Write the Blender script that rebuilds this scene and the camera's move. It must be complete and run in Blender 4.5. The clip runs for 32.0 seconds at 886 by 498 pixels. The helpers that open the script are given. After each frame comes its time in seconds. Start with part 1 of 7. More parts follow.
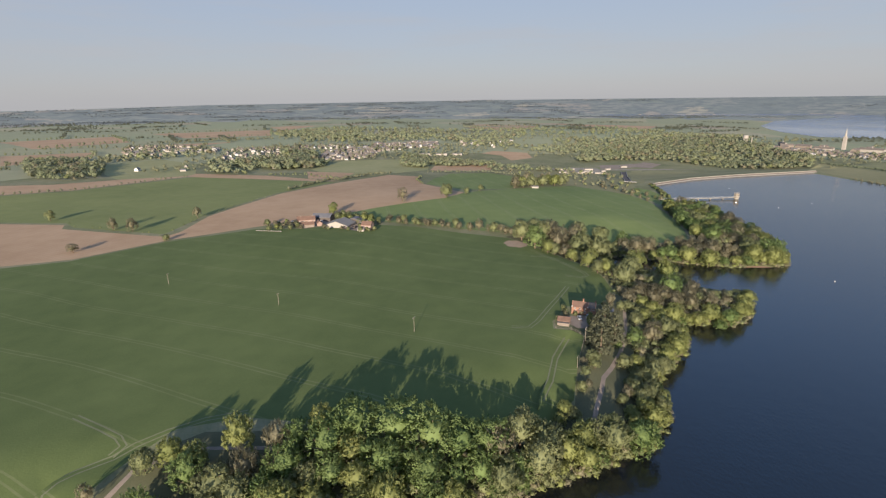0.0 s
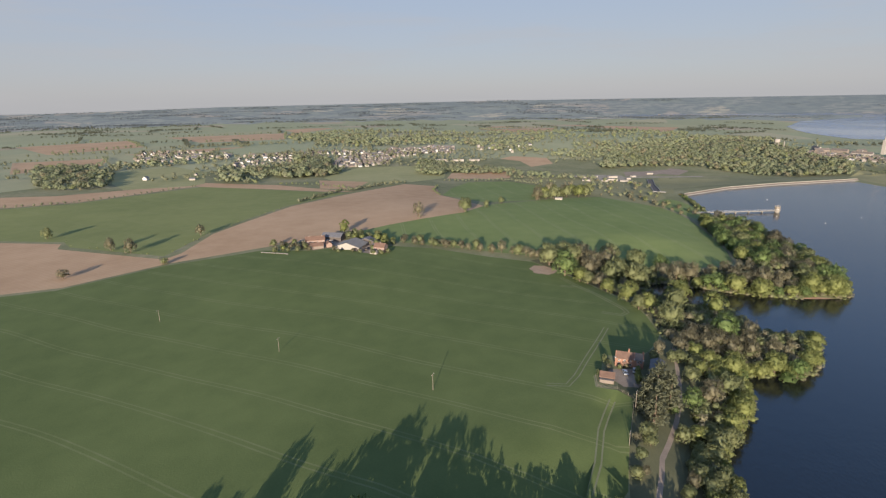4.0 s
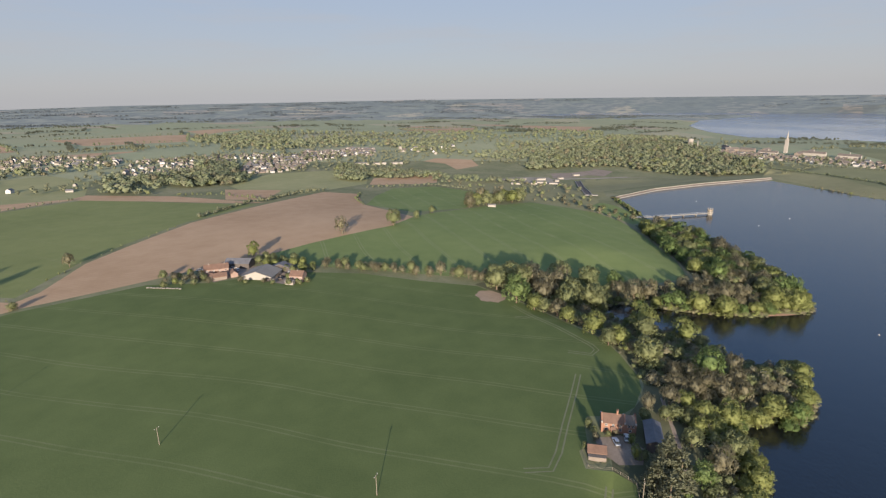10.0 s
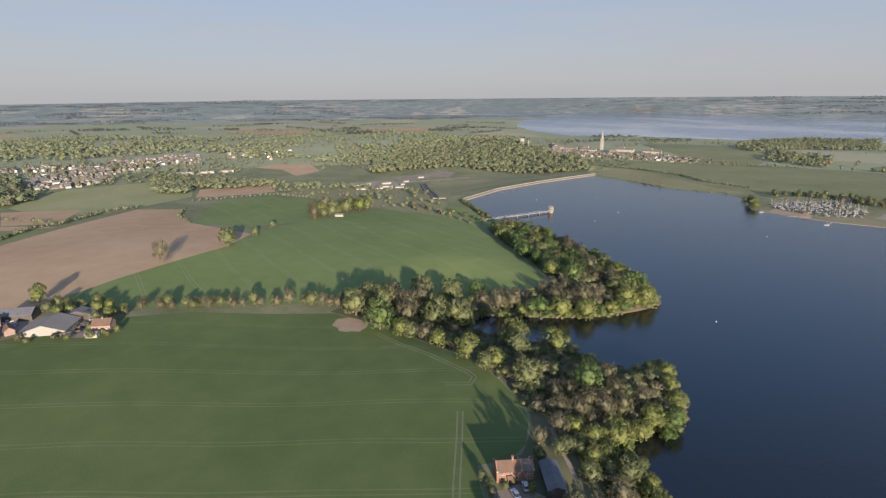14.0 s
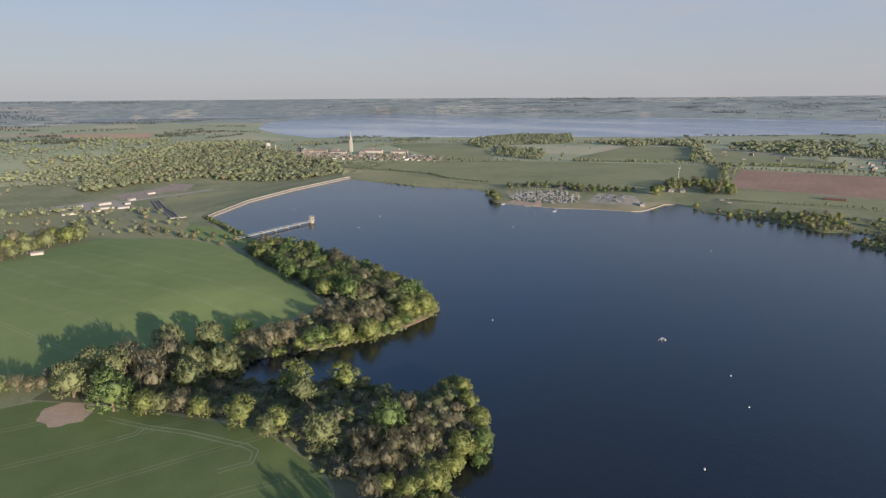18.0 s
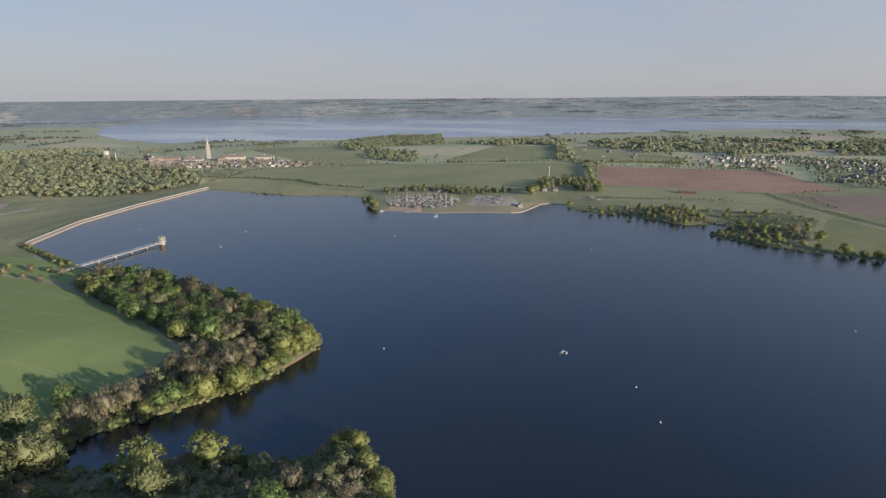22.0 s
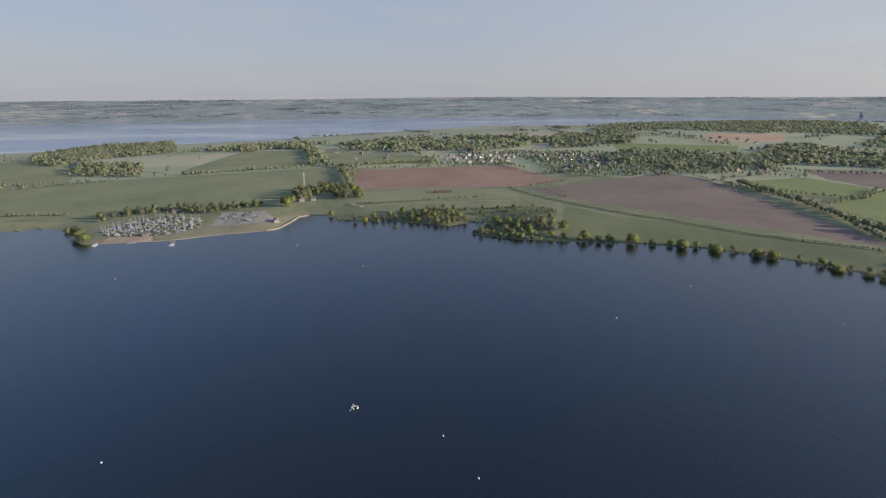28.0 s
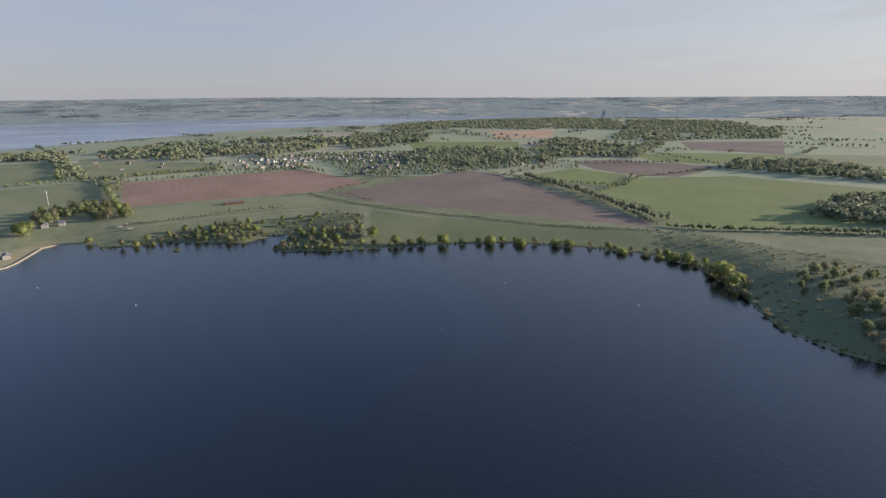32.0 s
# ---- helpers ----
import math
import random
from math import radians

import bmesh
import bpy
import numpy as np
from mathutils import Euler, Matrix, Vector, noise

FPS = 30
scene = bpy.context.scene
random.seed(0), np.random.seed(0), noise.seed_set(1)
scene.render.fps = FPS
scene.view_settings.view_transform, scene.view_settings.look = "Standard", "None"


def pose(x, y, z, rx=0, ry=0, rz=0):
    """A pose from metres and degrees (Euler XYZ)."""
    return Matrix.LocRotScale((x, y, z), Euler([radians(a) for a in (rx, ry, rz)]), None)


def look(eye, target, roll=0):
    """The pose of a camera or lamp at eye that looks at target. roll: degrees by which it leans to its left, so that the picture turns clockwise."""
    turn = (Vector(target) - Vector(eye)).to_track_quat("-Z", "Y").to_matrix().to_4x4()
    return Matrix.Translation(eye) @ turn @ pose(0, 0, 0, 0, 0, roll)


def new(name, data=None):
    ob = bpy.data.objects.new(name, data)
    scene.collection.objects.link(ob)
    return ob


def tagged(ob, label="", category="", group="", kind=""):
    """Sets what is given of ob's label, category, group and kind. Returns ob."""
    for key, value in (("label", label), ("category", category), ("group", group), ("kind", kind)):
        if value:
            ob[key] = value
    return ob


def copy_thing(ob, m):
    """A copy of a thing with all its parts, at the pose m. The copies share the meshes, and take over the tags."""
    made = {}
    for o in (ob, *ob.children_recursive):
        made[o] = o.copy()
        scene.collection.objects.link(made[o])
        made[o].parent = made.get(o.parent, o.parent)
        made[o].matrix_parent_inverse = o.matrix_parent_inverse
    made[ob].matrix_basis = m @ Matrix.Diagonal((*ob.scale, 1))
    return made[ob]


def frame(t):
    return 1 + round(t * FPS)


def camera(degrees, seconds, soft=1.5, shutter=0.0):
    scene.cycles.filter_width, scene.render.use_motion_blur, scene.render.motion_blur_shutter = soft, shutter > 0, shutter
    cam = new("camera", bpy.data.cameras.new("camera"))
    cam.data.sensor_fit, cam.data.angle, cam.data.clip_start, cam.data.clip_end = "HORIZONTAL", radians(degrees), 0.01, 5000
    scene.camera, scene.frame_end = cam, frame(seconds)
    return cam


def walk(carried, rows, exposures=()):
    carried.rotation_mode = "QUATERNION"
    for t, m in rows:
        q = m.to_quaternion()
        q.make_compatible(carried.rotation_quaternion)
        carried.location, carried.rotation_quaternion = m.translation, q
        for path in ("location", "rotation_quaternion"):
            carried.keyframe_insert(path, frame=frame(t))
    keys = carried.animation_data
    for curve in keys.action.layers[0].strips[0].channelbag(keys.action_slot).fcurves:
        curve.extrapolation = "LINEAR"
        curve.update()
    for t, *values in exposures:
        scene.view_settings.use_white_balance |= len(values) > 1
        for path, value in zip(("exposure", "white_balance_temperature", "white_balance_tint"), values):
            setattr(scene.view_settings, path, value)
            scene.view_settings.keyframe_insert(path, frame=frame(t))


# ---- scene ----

cam = camera(78.54, 32.0, soft=1.25)

# seconds, eye x y z, yaw (left positive, from +y), pitch, roll
PATH = [
    (0, 0.00, 0.00, 111.14, 0.002, -15.473, -0.80),
    (0.5, -0.28, 4.74, 112.08, 0.285, -15.460, -0.80),
    (1, -0.57, 9.45, 113.04, 0.532, -15.449, -0.85),
    (1.5, -0.86, 14.11, 114.04, 0.740, -15.435, -0.90),
    (2, -1.19, 18.71, 115.08, 0.948, -15.443, -0.95),
    (2.5, -1.58, 23.26, 116.14, 1.161, -15.463, -0.97),
    (3, -2.01, 27.78, 117.17, 1.337, -15.442, -0.99),
    (3.5, -2.50, 32.29, 118.08, 1.500, -15.451, -1.06),
    (5.5, -5.21, 50.34, 119.07, 1.897, -15.513, -1.03),
    (6, -5.82, 55.02, 119.08, 1.966, -15.536, -0.99),
    (6.5, -6.42, 59.69, 119.04, 1.935, -15.570, -0.98),
    (7, -7.02, 64.34, 118.95, 1.248, -15.596, -0.94),
    (7.5, -7.62, 68.97, 118.88, 0.386, -15.630, -0.93),
    (8, -8.15, 73.55, 118.84, -0.514, -15.644, -0.97),
    (8.5, -8.58, 78.07, 118.85, -1.814, -15.656, -0.95),
    (9, -8.89, 82.48, 118.92, -3.357, -15.653, -0.93),
    (9.5, -9.09, 86.79, 119.07, -5.234, -15.649, -0.90),
    (10, -9.21, 91.05, 119.23, -6.986, -15.675, -0.84),
    (10.5, -9.29, 95.33, 119.43, -8.571, -15.678, -0.82),
    (11, -9.35, 99.58, 119.63, -9.875, -15.680, -0.81),
    (11.5, -9.35, 103.77, 119.81, -11.297, -15.719, -0.79),
    (12, -9.21, 107.91, 119.97, -12.941, -15.745, -0.75),
    (12.5, -8.87, 111.99, 120.10, -14.742, -15.743, -0.70),
    (13, -8.32, 116.01, 120.22, -17.181, -15.765, -0.68),
    (13.5, -7.57, 119.97, 120.32, -20.348, -15.795, -0.64),
    (14, -6.64, 123.91, 120.42, -23.828, -15.801, -0.58),
    (14.5, -5.58, 127.84, 120.55, -27.479, -15.830, -0.57),
    (16.5, 0.66, 143.38, 121.58, -42.113, -15.910, -0.41),
    (17, 2.80, 147.05, 121.60, -46.620, -15.917, -0.41),
    (17.5, 5.09, 150.67, 121.60, -48.831, -15.888, -0.39),
    (18, 7.58, 154.22, 121.63, -49.900, -15.898, -0.39),
    (18.5, 10.24, 157.66, 121.72, -50.884, -15.891, -0.35),
    (19, 13.05, 160.94, 121.82, -52.134, -15.888, -0.36),
    (19.5, 16.04, 164.04, 121.91, -54.090, -15.893, -0.35),
    (20, 19.18, 166.95, 121.95, -56.427, -15.866, -0.34),
    (20.5, 22.46, 169.65, 121.95, -58.155, -15.853, -0.37),
    (21, 25.84, 172.17, 121.92, -59.459, -15.886, -0.38),
    (21.5, 29.31, 174.55, 121.89, -61.145, -15.900, -0.39),
    (22, 32.87, 176.77, 121.89, -63.374, -15.899, -0.38),
    (22.5, 36.54, 178.89, 121.92, -65.277, -15.933, -0.33),
    (23, 40.27, 180.89, 121.95, -67.377, -15.952, -0.33),
    (23.5, 44.09, 182.75, 121.97, -69.746, -15.951, -0.35),
    (24, 48.00, 184.49, 122.00, -71.778, -15.918, -0.38),
    (24.5, 52.01, 186.13, 122.00, -74.192, -15.918, -0.40),
    (25, 56.10, 187.69, 122.01, -76.678, -15.942, -0.42),
    (25.5, 60.20, 189.15, 122.03, -78.962, -15.975, -0.37),
    (27.5, 77.28, 192.61, 121.94, -87.416, -15.933, -0.39),
    (28, 81.83, 192.87, 121.85, -89.096, -15.930, -0.35),
    (28.5, 86.39, 193.03, 121.76, -90.987, -15.938, -0.38),
    (29, 90.93, 193.07, 121.63, -92.835, -15.928, -0.31),
    (29.5, 95.42, 192.98, 121.45, -95.030, -15.932, -0.31),
    (30, 99.87, 192.75, 121.20, -97.655, -15.930, -0.31),
    (30.5, 104.32, 192.33, 120.93, -100.342, -15.965, -0.30),
    (31, 108.75, 191.73, 120.64, -103.112, -15.992, -0.27),
    (31.5, 113.16, 191.01, 120.37, -106.322, -15.976, -0.24),
    (32, 117.57, 190.25, 120.13, -110.199, -15.969, -0.25),
]


def aim(x, y, z, yaw, pitch, roll):
    a, b = radians(yaw), radians(pitch)
    ahead = Vector((-math.sin(a) * math.cos(b), math.cos(a) * math.cos(b), math.sin(b)))
    return look((x, y, z), Vector((x, y, z)) + ahead * 10, roll)


walk(cam, [(t, aim(*row)) for t, *row in PATH], [(0, 1.74, 6420, 12), (14, 1.76, 6380, 12), (20, 1.72, 6250, 12), (27, 1.67, 6150, 12), (32, 1.71, 6120, 12)])

# ---- light ----
SUN_EL, SUN_AZ = radians(11.5), radians(189)  # clockwise from +y
world = bpy.data.worlds.new("world")
scene.world = world
world.use_nodes = True
wn = world.node_tree
sky = wn.nodes.new("ShaderNodeTexSky")
sky.sky_type = "NISHITA"
sky.sun_disc = False
sky.sun_elevation, sky.sun_rotation = SUN_EL, SUN_AZ
sky.altitude, sky.air_density, sky.dust_density, sky.ozone_density = 0, 1.0, 1.0, 4.0
bg = wn.nodes["Background"]
bg.inputs["Strength"].default_value = 0.13
haze = wn.nodes.new("ShaderNodeMix")  # thin high haze evens out the clear sky
haze.data_type = "RGBA"
up = wn.nodes.new("ShaderNodeSeparateXYZ")
wn.links.new(wn.nodes.new("ShaderNodeTexCoord").outputs["Generated"], up.inputs[0])
thick = wn.nodes.new("ShaderNodeMapRange")  # thickest low down, clear blue overhead
thick.inputs["From Min"].default_value, thick.inputs["From Max"].default_value = 0.18, 0.55
thick.inputs["To Min"].default_value, thick.inputs["To Max"].default_value = 0.94, 0.38
wn.links.new(up.outputs["Z"], thick.inputs["Value"])
low = wn.nodes.new("ShaderNodeValToRGB")  # milky at the skyline, grey blue above
low.color_ramp.elements[0].position, low.color_ramp.elements[0].color = 0.02, (1.02, 1.01, 1.03, 1)
low.color_ramp.elements[1].position, low.color_ramp.elements[1].color = 0.20, (0.82, 0.945, 1.16, 1)
high = low.color_ramp.elements.new(0.34)
high.color = (0.60, 0.90, 1.50, 1)
wn.links.new(up.outputs["Z"], low.inputs[0])
sunward = wn.nodes.new("ShaderNodeVectorMath")  # paler towards the sun
sunward.operation = "DOT_PRODUCT"
sunward.inputs[1].default_value = (math.sin(SUN_AZ), math.cos(SUN_AZ), 0)
wn.links.new(up.inputs[0].links[0].from_socket, sunward.inputs[0])
warm = wn.nodes.new("ShaderNodeMapRange")
warm.inputs["From Min"].default_value, warm.inputs["From Max"].default_value = -0.15, 0.95
wn.links.new(sunward.outputs["Value"], warm.inputs["Value"])
wn.links.new(thick.outputs[0], haze.inputs[0])
glow = wn.nodes.new("ShaderNodeMix")
glow.data_type = "RGBA"
glow.inputs[7].default_value = (1.34, 1.29, 1.24, 1)
wn.links.new(warm.outputs[0], glow.inputs[0])
wn.links.new(low.outputs[0], glow.inputs[6])
wn.links.new(glow.outputs[2], haze.inputs[7])
wn.links.new(sky.outputs[0], haze.inputs[6])
wisp_map = wn.nodes.new("ShaderNodeMapping")  # faint streaks of high cloud
wisp_map.inputs["Scale"].default_value, wisp_map.inputs["Rotation"].default_value = (1.6, 3.2, 16.0), (0.12, 0.08, 0.6)
wn.links.new(up.inputs[0].links[0].from_socket, wisp_map.inputs[0])
wisp = wn.nodes.new("ShaderNodeTexNoise")
wisp.inputs["Scale"].default_value, wisp.inputs["Detail"].default_value, wisp.inputs["Roughness"].default_value = 1.4, 6.0, 0.6
wn.links.new(wisp_map.outputs[0], wisp.inputs["Vector"])
veil = wn.nodes.new("ShaderNodeMapRange")
veil.inputs["From Min"].default_value, veil.inputs["From Max"].default_value = 0.46, 0.72
veil.inputs["To Min"].default_value, veil.inputs["To Max"].default_value = 0.0, 0.5
wn.links.new(wisp.outputs["Fac"], veil.inputs["Value"])
cirrus = wn.nodes.new("ShaderNodeMix")
cirrus.data_type = "RGBA"
cirrus.inputs[7].default_value = (1.14, 1.13, 1.13, 1)
wn.links.new(veil.outputs[0], cirrus.inputs[0])
wn.links.new(haze.outputs[2], cirrus.inputs[6])
wn.links.new(cirrus.outputs[2], bg.inputs["Color"])
sun_data = bpy.data.lights.new("sun", "SUN")
sun_data.energy, sun_data.angle, sun_data.color = 3.4, radians(0.6), (1.0, 0.845, 0.66)
sun = new("sun", sun_data)
to_sun = Vector((math.sin(SUN_AZ) * math.cos(SUN_EL), math.cos(SUN_AZ) * math.cos(SUN_EL), math.sin(SUN_EL)))
sun.rotation_euler = to_sun.to_track_quat("Z", "Y").to_euler()

# ---- materials ----


def material(name, rough=0.85, metal=0.0, spec=0.25):
    m = bpy.data.materials.new(name)
    m.use_nodes = True
    t = m.node_tree
    b = t.nodes["Principled BSDF"]
    b.inputs["Roughness"].default_value = rough
    b.inputs["Metallic"].default_value = metal
    b.inputs["Specular IOR Level"].default_value = spec
    return m, t, b


def place_of(t, world_space=True):
    if world_space:
        return t.nodes.new("ShaderNodeNewGeometry").outputs["Position"]
    return t.nodes.new("ShaderNodeTexCoord").outputs["Object"]


def noise_of(t, vec, scale, detail=4.0, rough=0.55):
    n = t.nodes.new("ShaderNodeTexNoise")
    n.inputs["Scale"].default_value, n.inputs["Detail"].default_value, n.inputs["Roughness"].default_value = scale, detail, rough
    t.links.new(vec, n.inputs["Vector"])
    return n.outputs["Fac"]


def ramp_of(t, fac, stops):
    r = t.nodes.new("ShaderNodeValToRGB")
    e = r.color_ramp.elements
    while len(e) < len(stops):
        e.new(0.5)
    for el, (p, c) in zip(e, stops):
        el.position, el.color = p, (*c, 1) if len(c) == 3 else c
    t.links.new(fac, r.inputs[0])
    return r.outputs[0]


def mix_of(t, fac, a, b, kind="MIX"):
    n = t.nodes.new("ShaderNodeMix")
    n.data_type, n.blend_type = "RGBA", kind
    for sock, v in ((n.inputs[0], fac), (n.inputs[6], a), (n.inputs[7], b)):
        if isinstance(v, bpy.types.NodeSocket):
            t.links.new(v, sock)
        else:
            sock.default_value = v if isinstance(v, (int, float)) else (*v, 1)
    return n.outputs[2]


def math_of(t, op, a, b=0.0, c=0.0):
    n = t.nodes.new("ShaderNodeMath")
    n.operation = op
    for sock, v in zip(n.inputs, (a, b, c)):
        if isinstance(v, bpy.types.NodeSocket):
            t.links.new(v, sock)
        else:
            sock.default_value = v
    return n.outputs[0]


def bump_to(t, b, height, strength, dist=0.1):
    n = t.nodes.new("ShaderNodeBump")
    n.inputs["Strength"].default_value, n.inputs["Distance"].default_value = strength, dist
    t.links.new(height, n.inputs["Height"])
    t.links.new(n.outputs[0], b.inputs["Normal"])


def set_color(t, b, c):
    t.links.new(c, b.inputs["Base Color"])


def plain(name, c, rough=0.8, metal=0.0, vary=0.25, scale=0.8, world_space=False, spec=0.25):
    """A paint, stone or wood with stains at two scales."""
    m, t, b = material(name, rough, metal, spec)
    v = place_of(t, world_space)
    big, small = noise_of(t, v, scale * 0.3, 3), noise_of(t, v, scale * 4, 5)
    low, high = [x * (1 - vary) for x in c], [min(1, x * (1 + vary)) for x in c]
    set_color(t, b, mix_of(t, 0.5, ramp_of(t, big, [(0.3, low), (0.7, high)]), ramp_of(t, small, [(0.3, low), (0.7, high)])))
    bump_to(t, b, small, 0.3, 0.03)
    return m


def field_mat(name, dark, light, furrow=0.0, turn=0.0, tram=0.0, spacing=24.0, line=(0.10, 0.10, 0.05)):
    """A crop or ploughed soil: patches, fine grain, drill rows and the wheel marks of tractors."""
    m, t, b = material(name, 0.95, 0, 0.1)
    dark, light = [Vector((1.12, 1.12, 1.12)) * Vector(k) for k in (dark, light)]
    v = place_of(t)
    big, mid, fine = noise_of(t, v, 0.012, 3), noise_of(t, v, 0.09, 4), noise_of(t, v, 1.6, 4)
    fac = math_of(t, "ADD", math_of(t, "MULTIPLY", big, 0.5), math_of(t, "ADD", math_of(t, "MULTIPLY", mid, 0.3), math_of(t, "MULTIPLY", fine, 0.2)))
    c = ramp_of(t, fac, [(0.36, dark), (0.64, light)])
    sep = t.nodes.new("ShaderNodeSeparateXYZ")
    t.links.new(v, sep.inputs[0])
    a = radians(turn)
    warp = math_of(t, "MULTIPLY", math_of(t, "SUBTRACT", noise_of(t, v, 0.008, 1), 0.5), 14.0)
    across = math_of(t, "ADD", math_of(t, "ADD", math_of(t, "MULTIPLY", sep.outputs[0], math.cos(a)), math_of(t, "MULTIPLY", sep.outputs[1], math.sin(a))), warp)
    if furrow:
        wave = math_of(t, "SINE", math_of(t, "MULTIPLY", across, 2 * math.pi / furrow))
        wave = math_of(t, "MULTIPLY_ADD", wave, 0.5, 0.5)
        c = mix_of(t, math_of(t, "MULTIPLY", wave, 0.22), c, dark)
    if tram:
        k = math_of(t, "SUBTRACT", math_of(t, "PINGPONG", across, spacing / 2), 1.0)
        on = math_of(t, "LESS_THAN", math_of(t, "ABSOLUTE", k), 0.30)
        on = math_of(t, "MULTIPLY", on, math_of(t, "MULTIPLY_ADD", mid, 1.2, -0.1))
        c = mix_of(t, math_of(t, "MULTIPLY", on, tram), c, line)
    set_color(t, b, c)
    bump_to(t, b, fine, 0.35, 0.15)
    return m


M_WHEAT = field_mat("young_wheat", (0.060, 0.081, 0.029), (0.089, 0.112, 0.042), 0, 68, 0.75, 24.0, (0.150, 0.160, 0.085))
M_WHEAT2 = field_mat("green_crop", (0.096, 0.128, 0.046), (0.134, 0.164, 0.062), 0, 12, 0.9, 26.0, (0.20, 0.21, 0.12))
M_WHEAT3 = field_mat("olive_crop", (0.108, 0.126, 0.049), (0.146, 0.162, 0.065), 0, 60, 0.4, 30.0, (0.19, 0.19, 0.11))
M_SOIL = field_mat("dry_soil", (0.250, 0.168, 0.102), (0.34, 0.240, 0.152), 3.0, 60)
M_REDSOIL = field_mat("red_soil", (0.155, 0.10, 0.072), (0.225, 0.15, 0.11), 9.0, 95)
M_BROWN = field_mat("brown_soil", (0.112, 0.086, 0.068), (0.162, 0.126, 0.10), 5.0, 140)
M_PASTURE = field_mat("pale_pasture", (0.116, 0.124, 0.064), (0.166, 0.166, 0.092), 0, 30)
M_WORN = plain("worn_crop", (0.125, 0.132, 0.075), 0.95, 0, 0.2, 0.6, True)
M_DRYGRASS = field_mat("dry_grass", (0.138, 0.136, 0.072), (0.188, 0.178, 0.098))
M_SCRUB = field_mat("brown_scrub", (0.078, 0.088, 0.048), (0.122, 0.126, 0.072))
M_MEADOW = field_mat("rough_meadow", (0.160, 0.166, 0.080), (0.224, 0.216, 0.112))
M_BANK = field_mat("worn_bank", (0.13, 0.118, 0.072), (0.185, 0.165, 0.105))
# tree shade is put into this dark ground colour
M_SHADED_FLOOR = field_mat("woodland_floor", (0.060, 0.064, 0.036), (0.100, 0.098, 0.058))
M_PALEGRAVEL = plain("pale_gravel", (0.22, 0.195, 0.155), 0.95, 0, 0.25, 0.3, True)
M_SAND = plain("sandy_ground", (0.25, 0.185, 0.13), 0.95, 0, 0.25, 0.3, True)
M_GRAVEL = plain("gravel_track", (0.185, 0.150, 0.120), 0.95, 0, 0.3, 0.4, True)


def ground_mat():
    """Rough grass near by; further off a patchwork of small fields."""
    m, t, b = material("rough_grass", 0.95, 0, 0.1)
    v = place_of(t)
    big, mid, fine = noise_of(t, v, 0.02, 4), noise_of(t, v, 0.15, 4), noise_of(t, v, 1.2, 4)
    fac = math_of(t, "ADD", math_of(t, "MULTIPLY", big, 0.5), math_of(t, "ADD", math_of(t, "MULTIPLY", mid, 0.3), math_of(t, "MULTIPLY", fine, 0.2)))
    grass = ramp_of(t, fac, [(0.35, (0.098, 0.108, 0.058)), (0.5, (0.145, 0.150, 0.084)), (0.68, (0.215, 0.20, 0.13))])
    vo = t.nodes.new("ShaderNodeTexVoronoi")
    vo.inputs["Scale"].default_value = 0.0048
    mapn = t.nodes.new("ShaderNodeMapping")
    mapn.inputs["Scale"].default_value = (1, 0.7, 0)
    mapn.inputs["Rotation"].default_value = (0, 0, 0.4)
    t.links.new(v, mapn.inputs[0])
    t.links.new(mapn.outputs[0], vo.inputs["Vector"])
    pick = t.nodes.new("ShaderNodeSeparateColor")
    t.links.new(vo.outputs["Color"], pick.inputs[0])
    # far field colours lightened above the grass to carry the haze
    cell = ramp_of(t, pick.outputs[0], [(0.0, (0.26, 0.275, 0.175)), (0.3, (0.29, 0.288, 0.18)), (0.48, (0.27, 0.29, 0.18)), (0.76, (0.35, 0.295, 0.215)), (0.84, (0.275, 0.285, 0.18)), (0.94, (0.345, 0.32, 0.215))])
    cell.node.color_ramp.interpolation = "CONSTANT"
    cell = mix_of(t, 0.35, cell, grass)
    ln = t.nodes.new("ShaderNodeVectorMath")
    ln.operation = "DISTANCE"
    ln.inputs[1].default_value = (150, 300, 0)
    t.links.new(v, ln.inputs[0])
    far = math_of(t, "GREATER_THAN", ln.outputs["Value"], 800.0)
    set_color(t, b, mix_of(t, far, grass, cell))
    bump_to(t, b, fine, 0.4, 0.2)
    return m


M_GROUND = ground_mat()


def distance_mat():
    """Land out to the skyline: fields painted pale, woods blue grey, for haze."""
    m, t, b = material("hazed_far_country", 1.0, 0, 0.0)
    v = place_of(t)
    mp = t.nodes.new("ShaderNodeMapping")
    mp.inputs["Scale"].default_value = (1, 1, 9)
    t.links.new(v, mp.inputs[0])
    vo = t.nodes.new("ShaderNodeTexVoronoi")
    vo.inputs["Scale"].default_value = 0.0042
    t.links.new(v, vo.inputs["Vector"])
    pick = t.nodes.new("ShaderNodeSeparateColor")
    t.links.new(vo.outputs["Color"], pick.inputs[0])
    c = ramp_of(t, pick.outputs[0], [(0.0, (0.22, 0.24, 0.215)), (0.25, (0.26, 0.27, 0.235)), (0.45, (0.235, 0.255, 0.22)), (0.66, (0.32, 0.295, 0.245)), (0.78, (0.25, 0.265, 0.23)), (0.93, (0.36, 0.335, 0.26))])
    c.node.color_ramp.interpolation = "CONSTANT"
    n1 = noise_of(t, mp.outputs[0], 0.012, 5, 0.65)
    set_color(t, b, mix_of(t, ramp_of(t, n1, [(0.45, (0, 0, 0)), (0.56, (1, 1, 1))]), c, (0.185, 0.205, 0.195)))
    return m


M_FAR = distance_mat()


